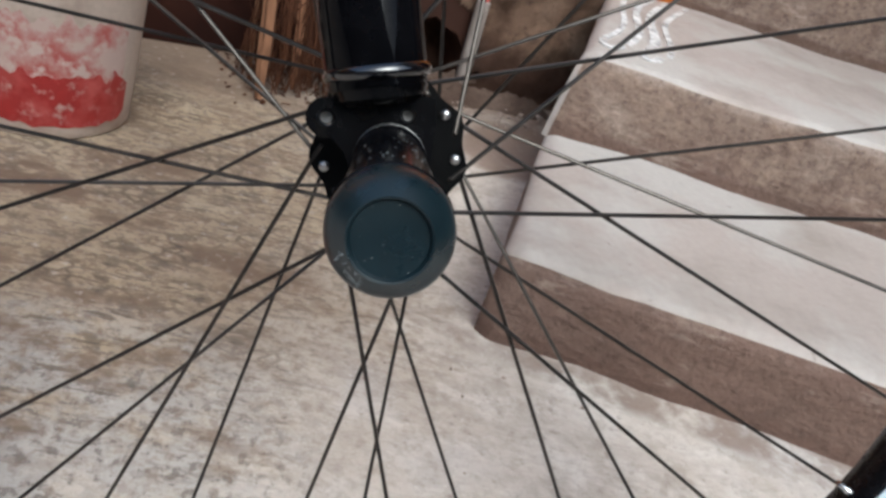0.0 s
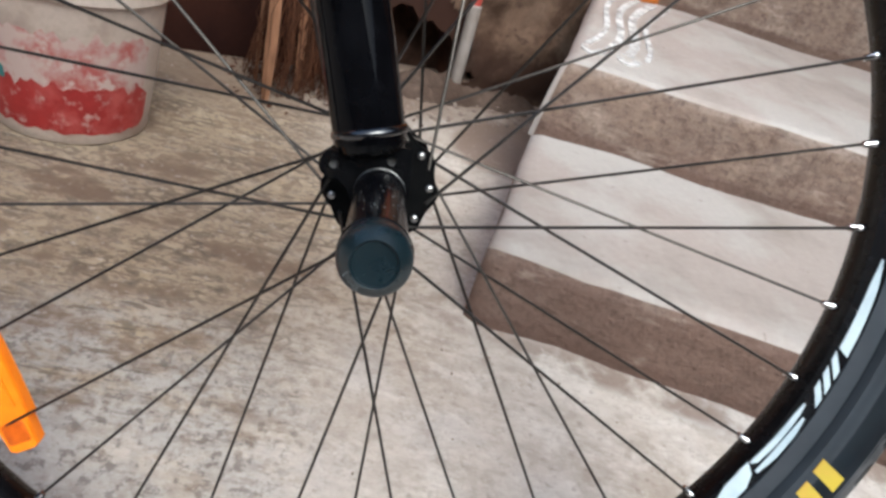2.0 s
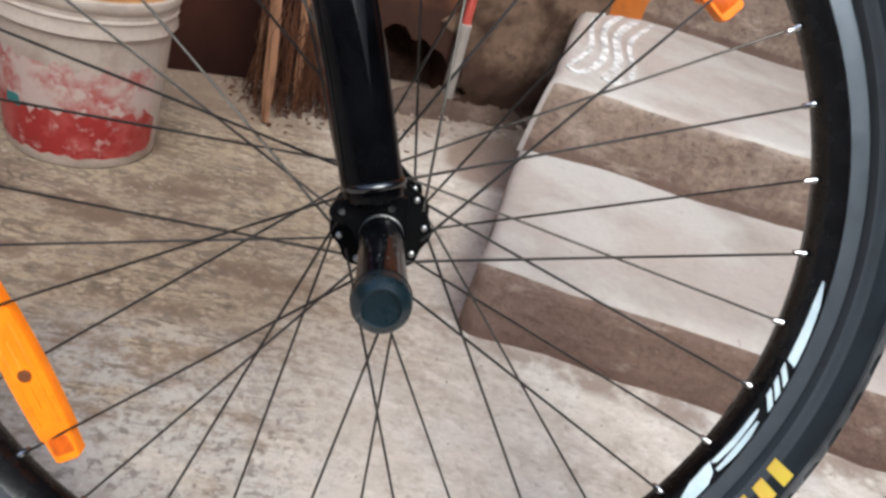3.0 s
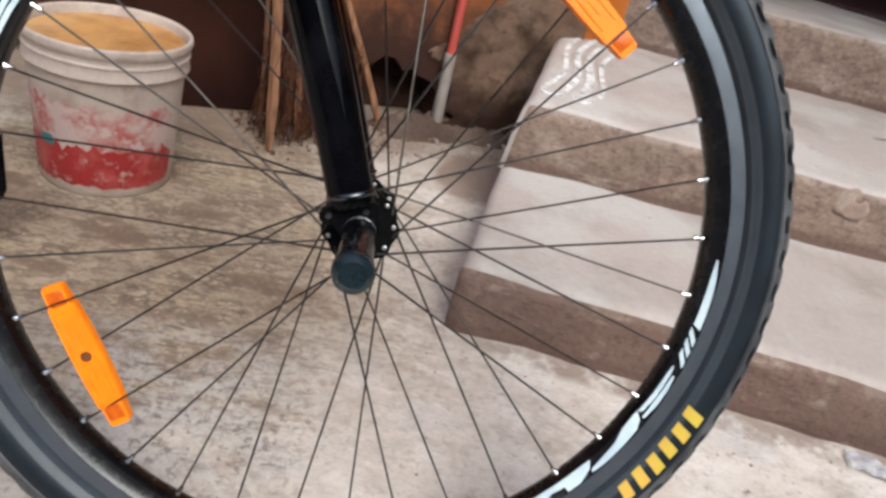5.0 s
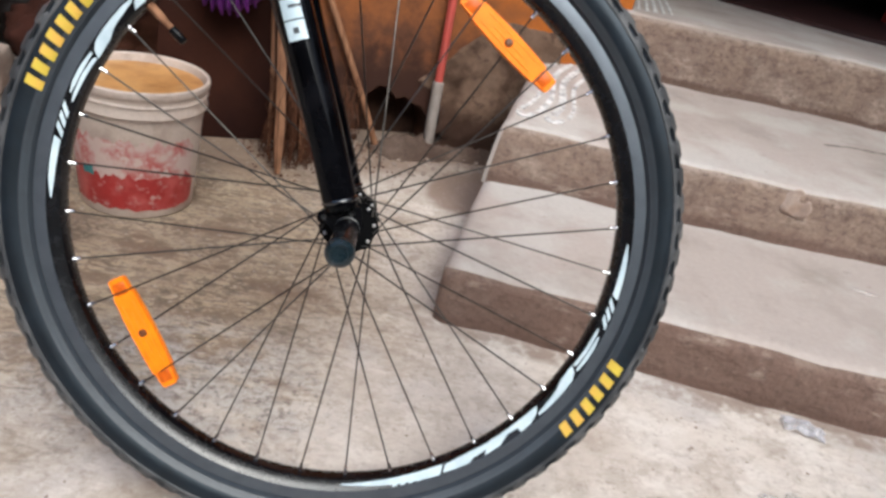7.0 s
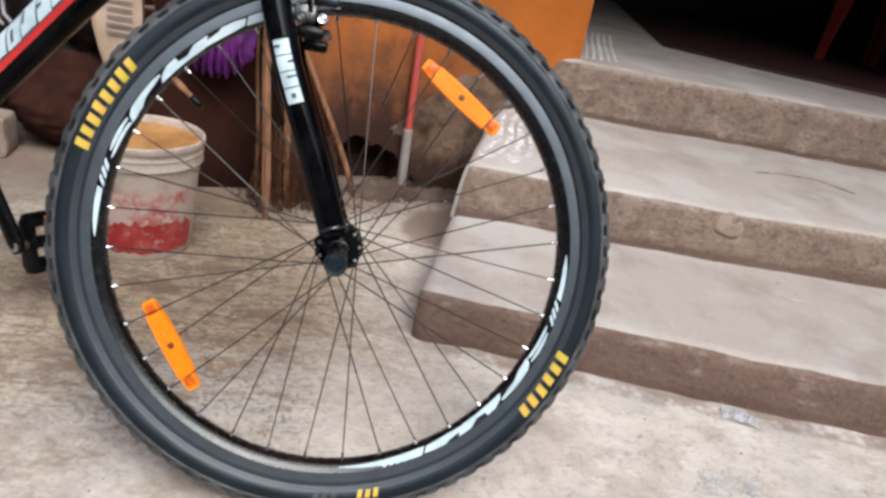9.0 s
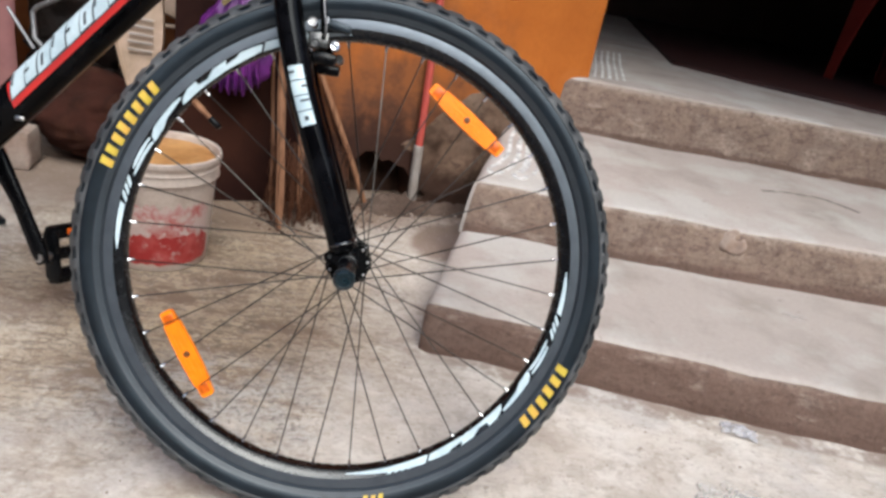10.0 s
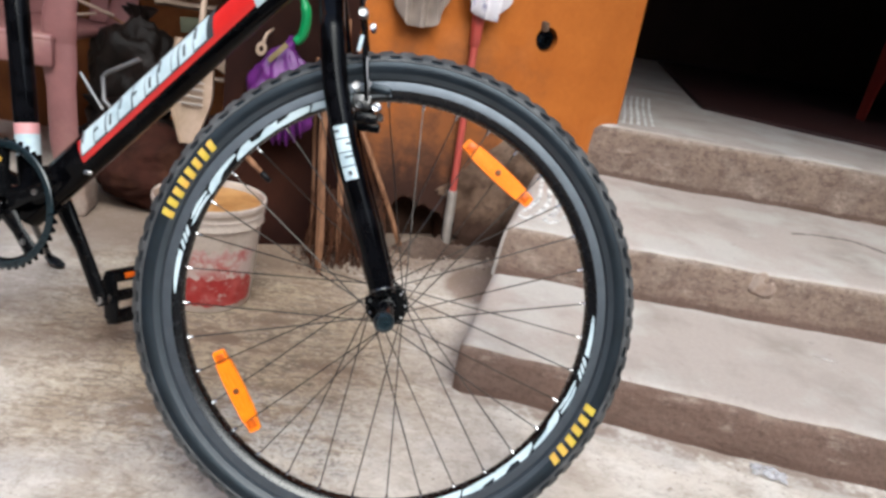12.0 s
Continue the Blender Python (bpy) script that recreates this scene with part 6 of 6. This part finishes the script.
def build_purple_bag():
    bag = holder("plastic_bag", pose(-0.328, 0.995, 0.40), "crumpled purple plastic bag hung on the maroon wall", "bag")
    bm = bmesh.new()
    bmesh.ops.create_icosphere(bm, subdivisions=5, radius=1.0)
    for v in bm.verts:
        p = v.co.copy()
        pinch = 1.0 - 0.12 * max(0.0, p.z) ** 3
        fold = 1.06 + 0.40 * noise.noise((p.x * 3, p.y * 3, p.z * 1.2)) + 0.10 * math.sin(math.atan2(p.y, p.x) * 11 + p.z * 4) + 0.16 * noise.noise((p.x * 9, p.y * 9, p.z * 3))
        v.co = Vector((p.x * 0.070 * pinch * fold, p.y * 0.045 * pinch * fold, p.z * 0.105 + 0.02 * max(0, p.z) ** 3))
    part("bag_body", bm, M_PURPLE, bag, angle=180)
    for k in range(8):
        bm = bmesh.new()
        x = -0.055 + 0.0157 * k
        z = -0.05 - 0.04 * math.cos(x * 22) + 0.012 * noise.noise((k * 1.3, 0, 0))
        sweep(bm, [(x * 0.8, -0.03, z + 0.05), (x, -0.036, z), (x * 1.05, -0.026, z - 0.018)], [0.014, 0.012, 0.006], 9, flat=0.45)
        roughen(bm, 0.004, 0.02, k * 1.0)
        part("frill", bm, M_PURPLE, bag, "drooping frilled edge")
    bm = bmesh.new()
    sweep(bm, [(0.0, 0.01, 0.10), (0.004, 0.03, 0.128), (0.0, 0.062, 0.14)], [0.02, 0.012, 0.006], 9, flat=0.5)
    part("tied_neck", bm, M_PURPLE, bag)
    tag = holder("plastic_tag", pose(-0.381, 0.985, 0.515, 0, 14, 0), "beige plastic tag with a hole, hung above the purple bag", "tag")
    bm = bmesh.new()
    lathe(bm, [(0.0055, -0.002), (0.0115, -0.002), (0.0125, 0.0), (0.0115, 0.002), (0.0055, 0.002)], 24, closed=True, m=Matrix.Translation((0, 0, -0.006)) @ Matrix.Diagonal((1, 1, 1.35, 1)))
    part("tag_loop", bm, M_BEIGE, tag)
    bm = bmesh.new()
    sweep(bm, [(0, 0, 0.010), (0.001, 0.004, 0.030), (0.002, 0.075, 0.040)], [0.007, 0.005, 0.0035], 10, flat=0.6)
    part("tag_stem", bm, M_BEIGE, tag)
    bm = bmesh.new()
    block(bm, (0.060, 0.003, 0.011), Matrix.Rotation(radians(-48), 4, "Y"), 0.001)
    roughen(bm, 0.002, 0.02, 3.0)
    thing("straw_strip", bm, M_STRAW, "dry olive straw strip tucked behind the purple bag", "strip", m=pose(-0.338, 0.955, 0.510))
    ring = holder("green_ring", pose(-0.315, 0.985, 0.585), "bright green curved plastic handle hanging by the purple bag", "handle")
    bm = bmesh.new()
    sweep(bm, smooth_path([(-0.012, 0, 0.075), (0.016, 0.0, 0.055), (0.030, 0.0, 0.015), (0.026, 0.0, -0.028), (0.010, 0, -0.05)], 5), [0.012] * 8 + [0.017] * 8 + [0.016] * 4 + [0.012], 12, flat=0.7)
    part("curved_grip", bm, M_GREEN, ring)
    bm = bmesh.new()
    sweep(bm, [(-0.012, 0, 0.07), (-0.011, 0.03, 0.09), (-0.011, 0.082, 0.09)], 0.003, 8)
    part("hook", bm, M_STEEL, ring)


build_purple_bag()


def build_dustpan():
    pan = holder("dustpan", pose(-0.574, 1.095, 0.35, -6, 0, 0), "beige plastic dustpan hung with its handle up", "dustpan")
    bm = bmesh.new()
    rows = []
    for i in range(13):
        t = i / 12
        z = 0.14 - 0.26 * t
        w = 0.046 + 0.01 * math.sin(t * 3) - 0.03 * max(0.0, t - 0.55) ** 1.0 / 0.45
        rows.append([bm.verts.new((w * x, y - 0.012 * (1 - abs(x)), z)) for x, y in ((-1, -0.012), (-0.92, 0.0), (-0.5, 0.004), (0.5, 0.004), (0.92, 0.0), (1, -0.012), (0.96, 0.008), (0.5, 0.012), (-0.5, 0.012), (-0.96, 0.008))])
    for p, q in zip(rows, rows[1:]):
        for k in range(10):
            bm.faces.new((p[k], p[(k + 1) % 10], q[(k + 1) % 10], q[k]))
    bm.faces.new(rows[0])
    bm.faces.new(rows[-1])
    part("pan", bm, M_BEIGE, pan)
    for i in range(5):
        bm = bmesh.new()
        block(bm, (0.058, 0.006, 0.005), pose(0.004, -0.012, 0.055 - 0.018 * i), 0.002)
        part("rib", bm, M_POLEGREY, pan, "pale raised rib")
    bm = bmesh.new()
    sweep(bm, [(0.0, 0.0, 0.13), (0.01, 0.01, 0.17), (0.012, 0.075, 0.70)], [0.011, 0.008, 0.007], 12)
    part("pan_handle", bm, M_BEIGE, pan)


build_dustpan()


def crumpled(name, m, size, mat, seed, label, category, amount=0.35):
    bm = bmesh.new()
    bmesh.ops.create_icosphere(bm, subdivisions=5, radius=1.0)
    for v in bm.verts:
        p = v.co.copy()
        k = 1 + amount * noise.noise((p.x * 1.6 + seed, p.y * 1.6, p.z * 1.6)) + amount * 0.45 * abs(noise.noise((p.x * 5, p.y * 5 + seed, p.z * 5)))
        v.co = Vector((p.x * size[0] * k, p.y * size[1] * k, p.z * size[2] * k))
        v.co.z = max(v.co.z, -size[2] * 0.92)
    return thing(name, bm, mat, label, category, m=m, angle=180)


def add_neck(sack, at, mat):
    """The gathered, tied mouth of a sack."""
    bm = bmesh.new()
    p = Vector(at)
    rings = []
    for z, r, fold in ((-0.035, 0.034, 0.10), (-0.012, 0.016, 0.18), (0.0, 0.011, 0.15), (0.016, 0.017, 0.30), (0.036, 0.030, 0.42), (0.050, 0.036, 0.5)):
        ring = []
        for k in range(42):
            a = 2 * math.pi * k / 42
            q = r * (1 + fold * math.cos(7 * a + 9 * z))
            ring.append(bm.verts.new(p + Vector((q * math.cos(a), 0.75 * q * math.sin(a), z + 0.3 * fold * 0.03 * math.sin(3 * a)))))
        rings.append(ring)
    for lo, hi in zip(rings, rings[1:]):
        for k in range(42):
            bm.faces.new((lo[k], lo[(k + 1) % 42], hi[(k + 1) % 42], hi[k]))
    bm.faces.new(rings[0][::-1])
    bm.faces.new(rings[-1])
    part("tied_mouth", bm, mat, sack)


low_sack = crumpled("rubbish_sack", pose(-0.84, 1.38, 0.118), (0.15, 0.10, 0.125), M_BLACKFILM, 2.0, "black polythene sack standing on the floor by the wall", "sack")
add_neck(low_sack, (-0.06, -0.05, 0.10), M_BLACKFILM)
top_sack = crumpled("rubbish_sack", pose(-0.83, 1.40, 0.33), (0.12, 0.08, 0.14), M_BLACKFILM, 7.0, "black polythene sack piled on another sack", "sack")
add_neck(top_sack, (0.01, 0.0, 0.14), M_BLACKFILM)
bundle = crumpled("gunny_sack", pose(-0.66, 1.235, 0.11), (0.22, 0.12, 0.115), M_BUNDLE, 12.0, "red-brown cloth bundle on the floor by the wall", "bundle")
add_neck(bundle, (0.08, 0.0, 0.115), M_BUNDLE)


def build_shelf_board():
    bm = bmesh.new()
    block(bm, (0.42, 0.33, 0.018), pose(-0.58, 1.74, 0.52, 0, 4, 0), 0.003)
    roughen(bm, 0.003, 0.05)
    thing("shelf_board", bm, M_WOOD, "rough wooden shelf board fixed to the maroon wall", "shelf")
    bm = bmesh.new()
    block(bm, (0.11, 0.06, 0.05), pose(-0.56, 1.68, 0.555, 0, 4, 9), 0.006)
    thing("cardboard_scrap", bm, M_BEIGE, "small tan carton lying on the wooden shelf board", "carton")


build_shelf_board()


def lumber(a, b, w, t, mat, label, name="wooden_stick"):
    """A rough stick or batten between two points."""
    bm = bmesh.new()
    a, b = Vector(a), Vector(b)
    pts = [a.lerp(b, i / 10) + 0.004 * Vector((0, noise.noise((i * 0.5, a.x * 7, 0)), noise.noise((i * 0.5, a.z * 9, 4)))) for i in range(11)]
    sweep(bm, pts, [w * (1 + 0.15 * noise.noise((i * 0.8, a.x * 5, 2))) for i in range(11)], 7, flat=t)
    thing(name, bm, mat, label, "stick", group="lumber stored in the recess", angle=40)


lumber((-1.08, 1.45, 0.526), (-0.915, 1.45, 0.478), 0.008, 0.7, M_PALEWOOD, "pale dry stick laid across the clutter in the recess")
lumber((-1.02, 1.44, 0.464), (-0.96, 1.44, 0.478), 0.007, 0.7, M_PALEWOOD, "short pale stick laid across the clutter in the recess")
lumber((-0.96, 1.46, 0.487), (-0.815, 1.46, 0.430), 0.006, 0.7, M_WOOD, "brown stick laid across the clutter in the recess")
lumber((-0.80, 1.47, 0.535), (-0.50, 1.47, 0.545), 0.020, 0.5, M_PALEWOOD, "pale wooden batten along the recess", "batten")
lumber((-0.64, 1.40, 0.345), (-0.45, 1.40, 0.368), 0.011, 0.6, M_PALEWOOD, "pale split batten lying behind the dustpan", "batten")
lumber((-0.66, 1.42, 0.40), (-0.53, 1.42, 0.365), 0.022, 0.4, M_WOOD, "broad brown board end lying behind the dustpan", "board_end")
lumber((-1.10, 1.52, 0.56), (-0.55, 1.55, 0.60), 0.024, 0.5, M_WOOD, "dark brown wooden beam along the recess", "beam")


def build_flap(m, size, seed, label):
    """A bent sheet of thick card."""
    bm = bmesh.new()
    block(bm, size, None, 0.002)
    bmesh.ops.subdivide_edges(bm, edges=list(bm.edges), cuts=3, use_grid_fill=True)
    roughen(bm, 0.010, 0.06, seed)
    thing("card_flap", bm, M_BEIGE, label, "cardboard", m=m, angle=60)


build_flap(pose(-0.555, 1.41, 0.392, 0, 22, 4), (0.11, 0.014, 0.05), 4.0, "pale bent cardboard flap behind the dustpan")
build_flap(pose(-0.50, 1.415, 0.352, 0, 4, -6), (0.13, 0.014, 0.032), 9.0, "pale torn cardboard strip on the battens behind the dustpan")


def build_olive_card():
    bm = bmesh.new()
    block(bm, (0.10, 0.012, 0.045), None, 0.002)
    roughen(bm, 0.003, 0.03, 3.0)
    thing("folded_card", bm, M_OLIVE, "olive folded card stuck behind the dustpan handle", "card", m=pose(-0.675, 1.46, 0.488, 0, -6, 0))


build_olive_card()


def build_block():
    bm = bmesh.new()
    block(bm, (0.125, 0.10, 0.095), None, 0.010, 2)
    bmesh.ops.subdivide_edges(bm, edges=list(bm.edges), cuts=2, use_grid_fill=True)
    roughen(bm, 0.006, 0.03, 2.0)
    thing("broken_block", bm, M_BRICK, "broken plastered brick lying on the floor", "brick", m=pose(-0.892, 1.10, 0.046, 0, 0, 8))


build_block()


def build_chair():
    """A moulded plastic armchair, its front leg and arm to the yard."""
    chair = holder("plastic_chair", pose(-1.172, 1.33, 0), "faded mauve moulded plastic armchair", "chair")

    def bar(name, pts, radii, flat, up=(1, 0, 0), label=""):
        bm = bmesh.new()
        sweep(bm, smooth_path(pts, 5), [radii[min(i * len(radii) // (5 * (len(pts) - 1) + 1), len(radii) - 1)] for i in range(5 * (len(pts) - 1) + 1)], 14, flat=flat, up=up)
        part(name, bm, M_CHAIR, chair, label)

    for x, y in ((-0.26, 0.2), (0.26, 0.2), (-0.26, -0.2), (0.26, -0.2)):
        bar("leg", [(x * 1.04, y * 1.05, 0.0), (x * 1.0, y, 0.22), (x * 0.95, y * 0.95, 0.44)], [0.030, 0.038, 0.044], 0.42)
        bar("arm_post", [(x * 0.95, y * 0.95, 0.42), (x * 1.0, y, 0.54), (x * 1.0, y * 0.9, 0.645)], [0.044, 0.040, 0.040], 0.42)
    for x in (-0.26, 0.26):
        bar("armrest", [(x, -0.22, 0.635), (x * 1.04, 0.0, 0.66), (x, 0.22, 0.67)], [0.032], 0.35)
    bm = bmesh.new()
    block(bm, (0.50, 0.46, 0.022), pose(0, 0, 0.435), 0.009)
    bmesh.ops.subdivide_edges(bm, edges=list(bm.edges), cuts=2, use_grid_fill=True)
    for v in bm.verts:
        v.co.z -= 0.02 * max(0, 1 - (v.co.x / 0.25) ** 2) * max(0, 1 - (v.co.y / 0.23) ** 2)
    part("seat", bm, M_CHAIR, chair)
    bm = bmesh.new()
    block(bm, (0.50, 0.022, 0.07), pose(0, -0.22, 0.40), 0.009)
    part("apron", bm, M_CHAIR, chair)
    for i in range(5):
        bm = bmesh.new()
        block(bm, (0.055, 0.016, 0.40), pose(-0.18 + 0.09 * i, 0.225, 0.64, -8, 0, 0), 0.007)
        part("back_slat", bm, M_CHAIR, chair)
    bar("back_rail", [(-0.27, 0.24, 0.66), (-0.22, 0.265, 0.84), (0, 0.275, 0.88), (0.22, 0.265, 0.84), (0.27, 0.24, 0.66)], [0.028], 0.5)


build_chair()


def build_red_chair():
    """A moulded chair just inside the doorway; its legs widen upward."""
    chair = holder("plastic_chair", pose(2.36, 2.62, 0.416, 0, 0, 22), "dark red moulded plastic chair inside the doorway", "chair")
    for x in (-0.2, 0.2):
        for y in (-0.2, 0.2):
            bm = bmesh.new()
            rows = []
            for z, w in ((0.0, 0.045), (0.12, 0.055), (0.26, 0.075), (0.37, 0.10), (0.43, 0.13)):
                cx, cy = x * (1.06 - 0.14 * z), y * (1.06 - 0.14 * z)
                sx, sy = math.copysign(1, x), math.copysign(1, y)
                rows.append([bm.verts.new((cx + a * w * -sx, cy + b * w * -sy, z)) for a, b in ((0, 0), (1, 0), (1, 0.16), (0.16, 0.16), (0.16, 1), (0, 1))])
            for p, q in zip(rows, rows[1:]):
                for k in range(6):
                    bm.faces.new((p[k], p[(k + 1) % 6], q[(k + 1) % 6], q[k]))
            bm.faces.new(rows[0])
            bm.faces.new(rows[-1])
            part("leg", bm, M_REDPLASTIC, chair, angle=30)
    bm = bmesh.new()
    block(bm, (0.44, 0.44, 0.03), pose(0, 0, 0.44), 0.012, 3)
    part("seat", bm, M_REDPLASTIC, chair)
    bm = bmesh.new()
    block(bm, (0.42, 0.025, 0.38), pose(0, 0.22, 0.66, -8, 0, 0), 0.01, 3)
    part("backrest", bm, M_REDPLASTIC, chair)


M_REDPLASTIC = material("dark_red_plastic", (0.16, 0.018, 0.012), 0.5, gloss=0.2, second=(0.12, 0.013, 0.009), scale=6, fine=0.1)
build_red_chair()


# ---- small litter on the floor ----
def build_wrapper():
    bm = bmesh.new()
    n = 18
    grid = []
    for i in range(n + 1):
        row = []
        for j in range(n + 1):
            x, y = (i / n - 0.5) * 0.062, (j / n - 0.5) * 0.036
            z = 0.006 + 0.007 * noise.noise((x * 38, y * 42, 1)) + 0.007 * noise.noise((x * 90, y * 90, 4)) - 0.009 * (abs(i / n - 0.5) * 2) ** 2
            row.append(bm.verts.new((x * (1 + 0.25 * noise.noise((j * 0.3, 0, 2))), y * (1 + 0.3 * noise.noise((i * 0.3, 3, 2))), max(0.0008, z))))
        grid.append(row)
    for p, q in zip(grid, grid[1:]):
        for j in range(n):
            bm.faces.new((p[j], p[j + 1], q[j + 1], q[j]))
    got = bmesh.ops.extrude_face_region(bm, geom=list(bm.faces))["geom"]
    bmesh.ops.translate(bm, vec=(0, 0, 0.0007), verts=[g for g in got if isinstance(g, bmesh.types.BMVert)])
    thing("wrapper", bm, M_WRAP, "crumpled clear white plastic wrapper on the floor", "wrapper", m=pose(0.712, 0.30, 0.0, 0, 0, -20), angle=180)


build_wrapper()


def build_spill(at, size, seed, z, label):
    """A splash of dried white powder with a ragged outline."""
    bm = bmesh.new()
    c = bm.verts.new((0, 0, 0.0014))
    n = 40
    ring, foot = [], []
    for k in range(n):
        a = 2 * math.pi * k / n
        r = 1 + 0.55 * noise.noise((math.cos(a) * 2.2, math.sin(a) * 2.2, seed)) + 0.3 * noise.noise((math.cos(a) * 7, math.sin(a) * 7, seed))
        ring.append(bm.verts.new((size[0] * r * math.cos(a) * 0.94, size[1] * r * math.sin(a) * 0.94, 0.001)))
        foot.append(bm.verts.new((size[0] * r * math.cos(a), size[1] * r * math.sin(a), -0.005)))
    for k in range(n):
        bm.faces.new((c, ring[k], ring[(k + 1) % n]))
        bm.faces.new((ring[k], foot[k], foot[(k + 1) % n], ring[(k + 1) % n]))
    if z > 0.05:
        z = step_top(0, at[0], at[1], z) + 0.0008
    thing("powder_splash", bm, M_SPLASH, label, "stain", group="dried white splashes", m=pose(at[0], at[1], z))


random.seed(8)
for k in range(16):
    a, r = random.uniform(0, 6.28), random.uniform(0, 1) ** 0.7
    build_spill((0.615 + 0.055 * r * math.cos(a), 0.118 + 0.03 * r * math.sin(a)), (random.uniform(0.008, 0.024), random.uniform(0.005, 0.013)), 2.0 + k, 0.0025,
                "dried white splash on the concrete floor")
for x, y, w, sd in ((0.935, 0.60, 0.013, 8.0), (0.952, 0.595, 0.007, 9.0), (0.918, 0.607, 0.006, 10.0), (0.945, 0.68, 0.006, 11.0)):
    build_spill((x, y), (w, w * 0.6), sd, 0.1035, "small white scuff on the lowest step")


def build_grit():
    random.seed(33)
    bm = bmesh.new()
    for k in range(430):
        if k < 240:
            x, y = random.uniform(-0.9, 1.0), random.uniform(-0.35, 1.0)
            if y > 0.44 - 0.19 * x and x > 0.1:
                y -= 0.6
        else:
            x = random.uniform(-0.15, 0.3)
            y = wall_y(x) - random.uniform(0.02, 0.2)
            if x > left_x(y) - 0.01:
                continue
        r = random.uniform(0.0007, 0.0022) if k < 240 else random.uniform(0.0015, 0.006)
        got = bmesh.ops.create_icosphere(bm, subdivisions=1, radius=r)["verts"]
        bmesh.ops.scale(bm, vec=(random.uniform(0.7, 1.5), random.uniform(0.7, 1.4), 0.6), verts=got)
        bmesh.ops.translate(bm, vec=(x, y, r * 0.25), verts=got)
    thing("grit", bm, M_PEBBLE, "loose grit and mortar crumbs on the floor", "grit", kind="stuff")


build_grit()
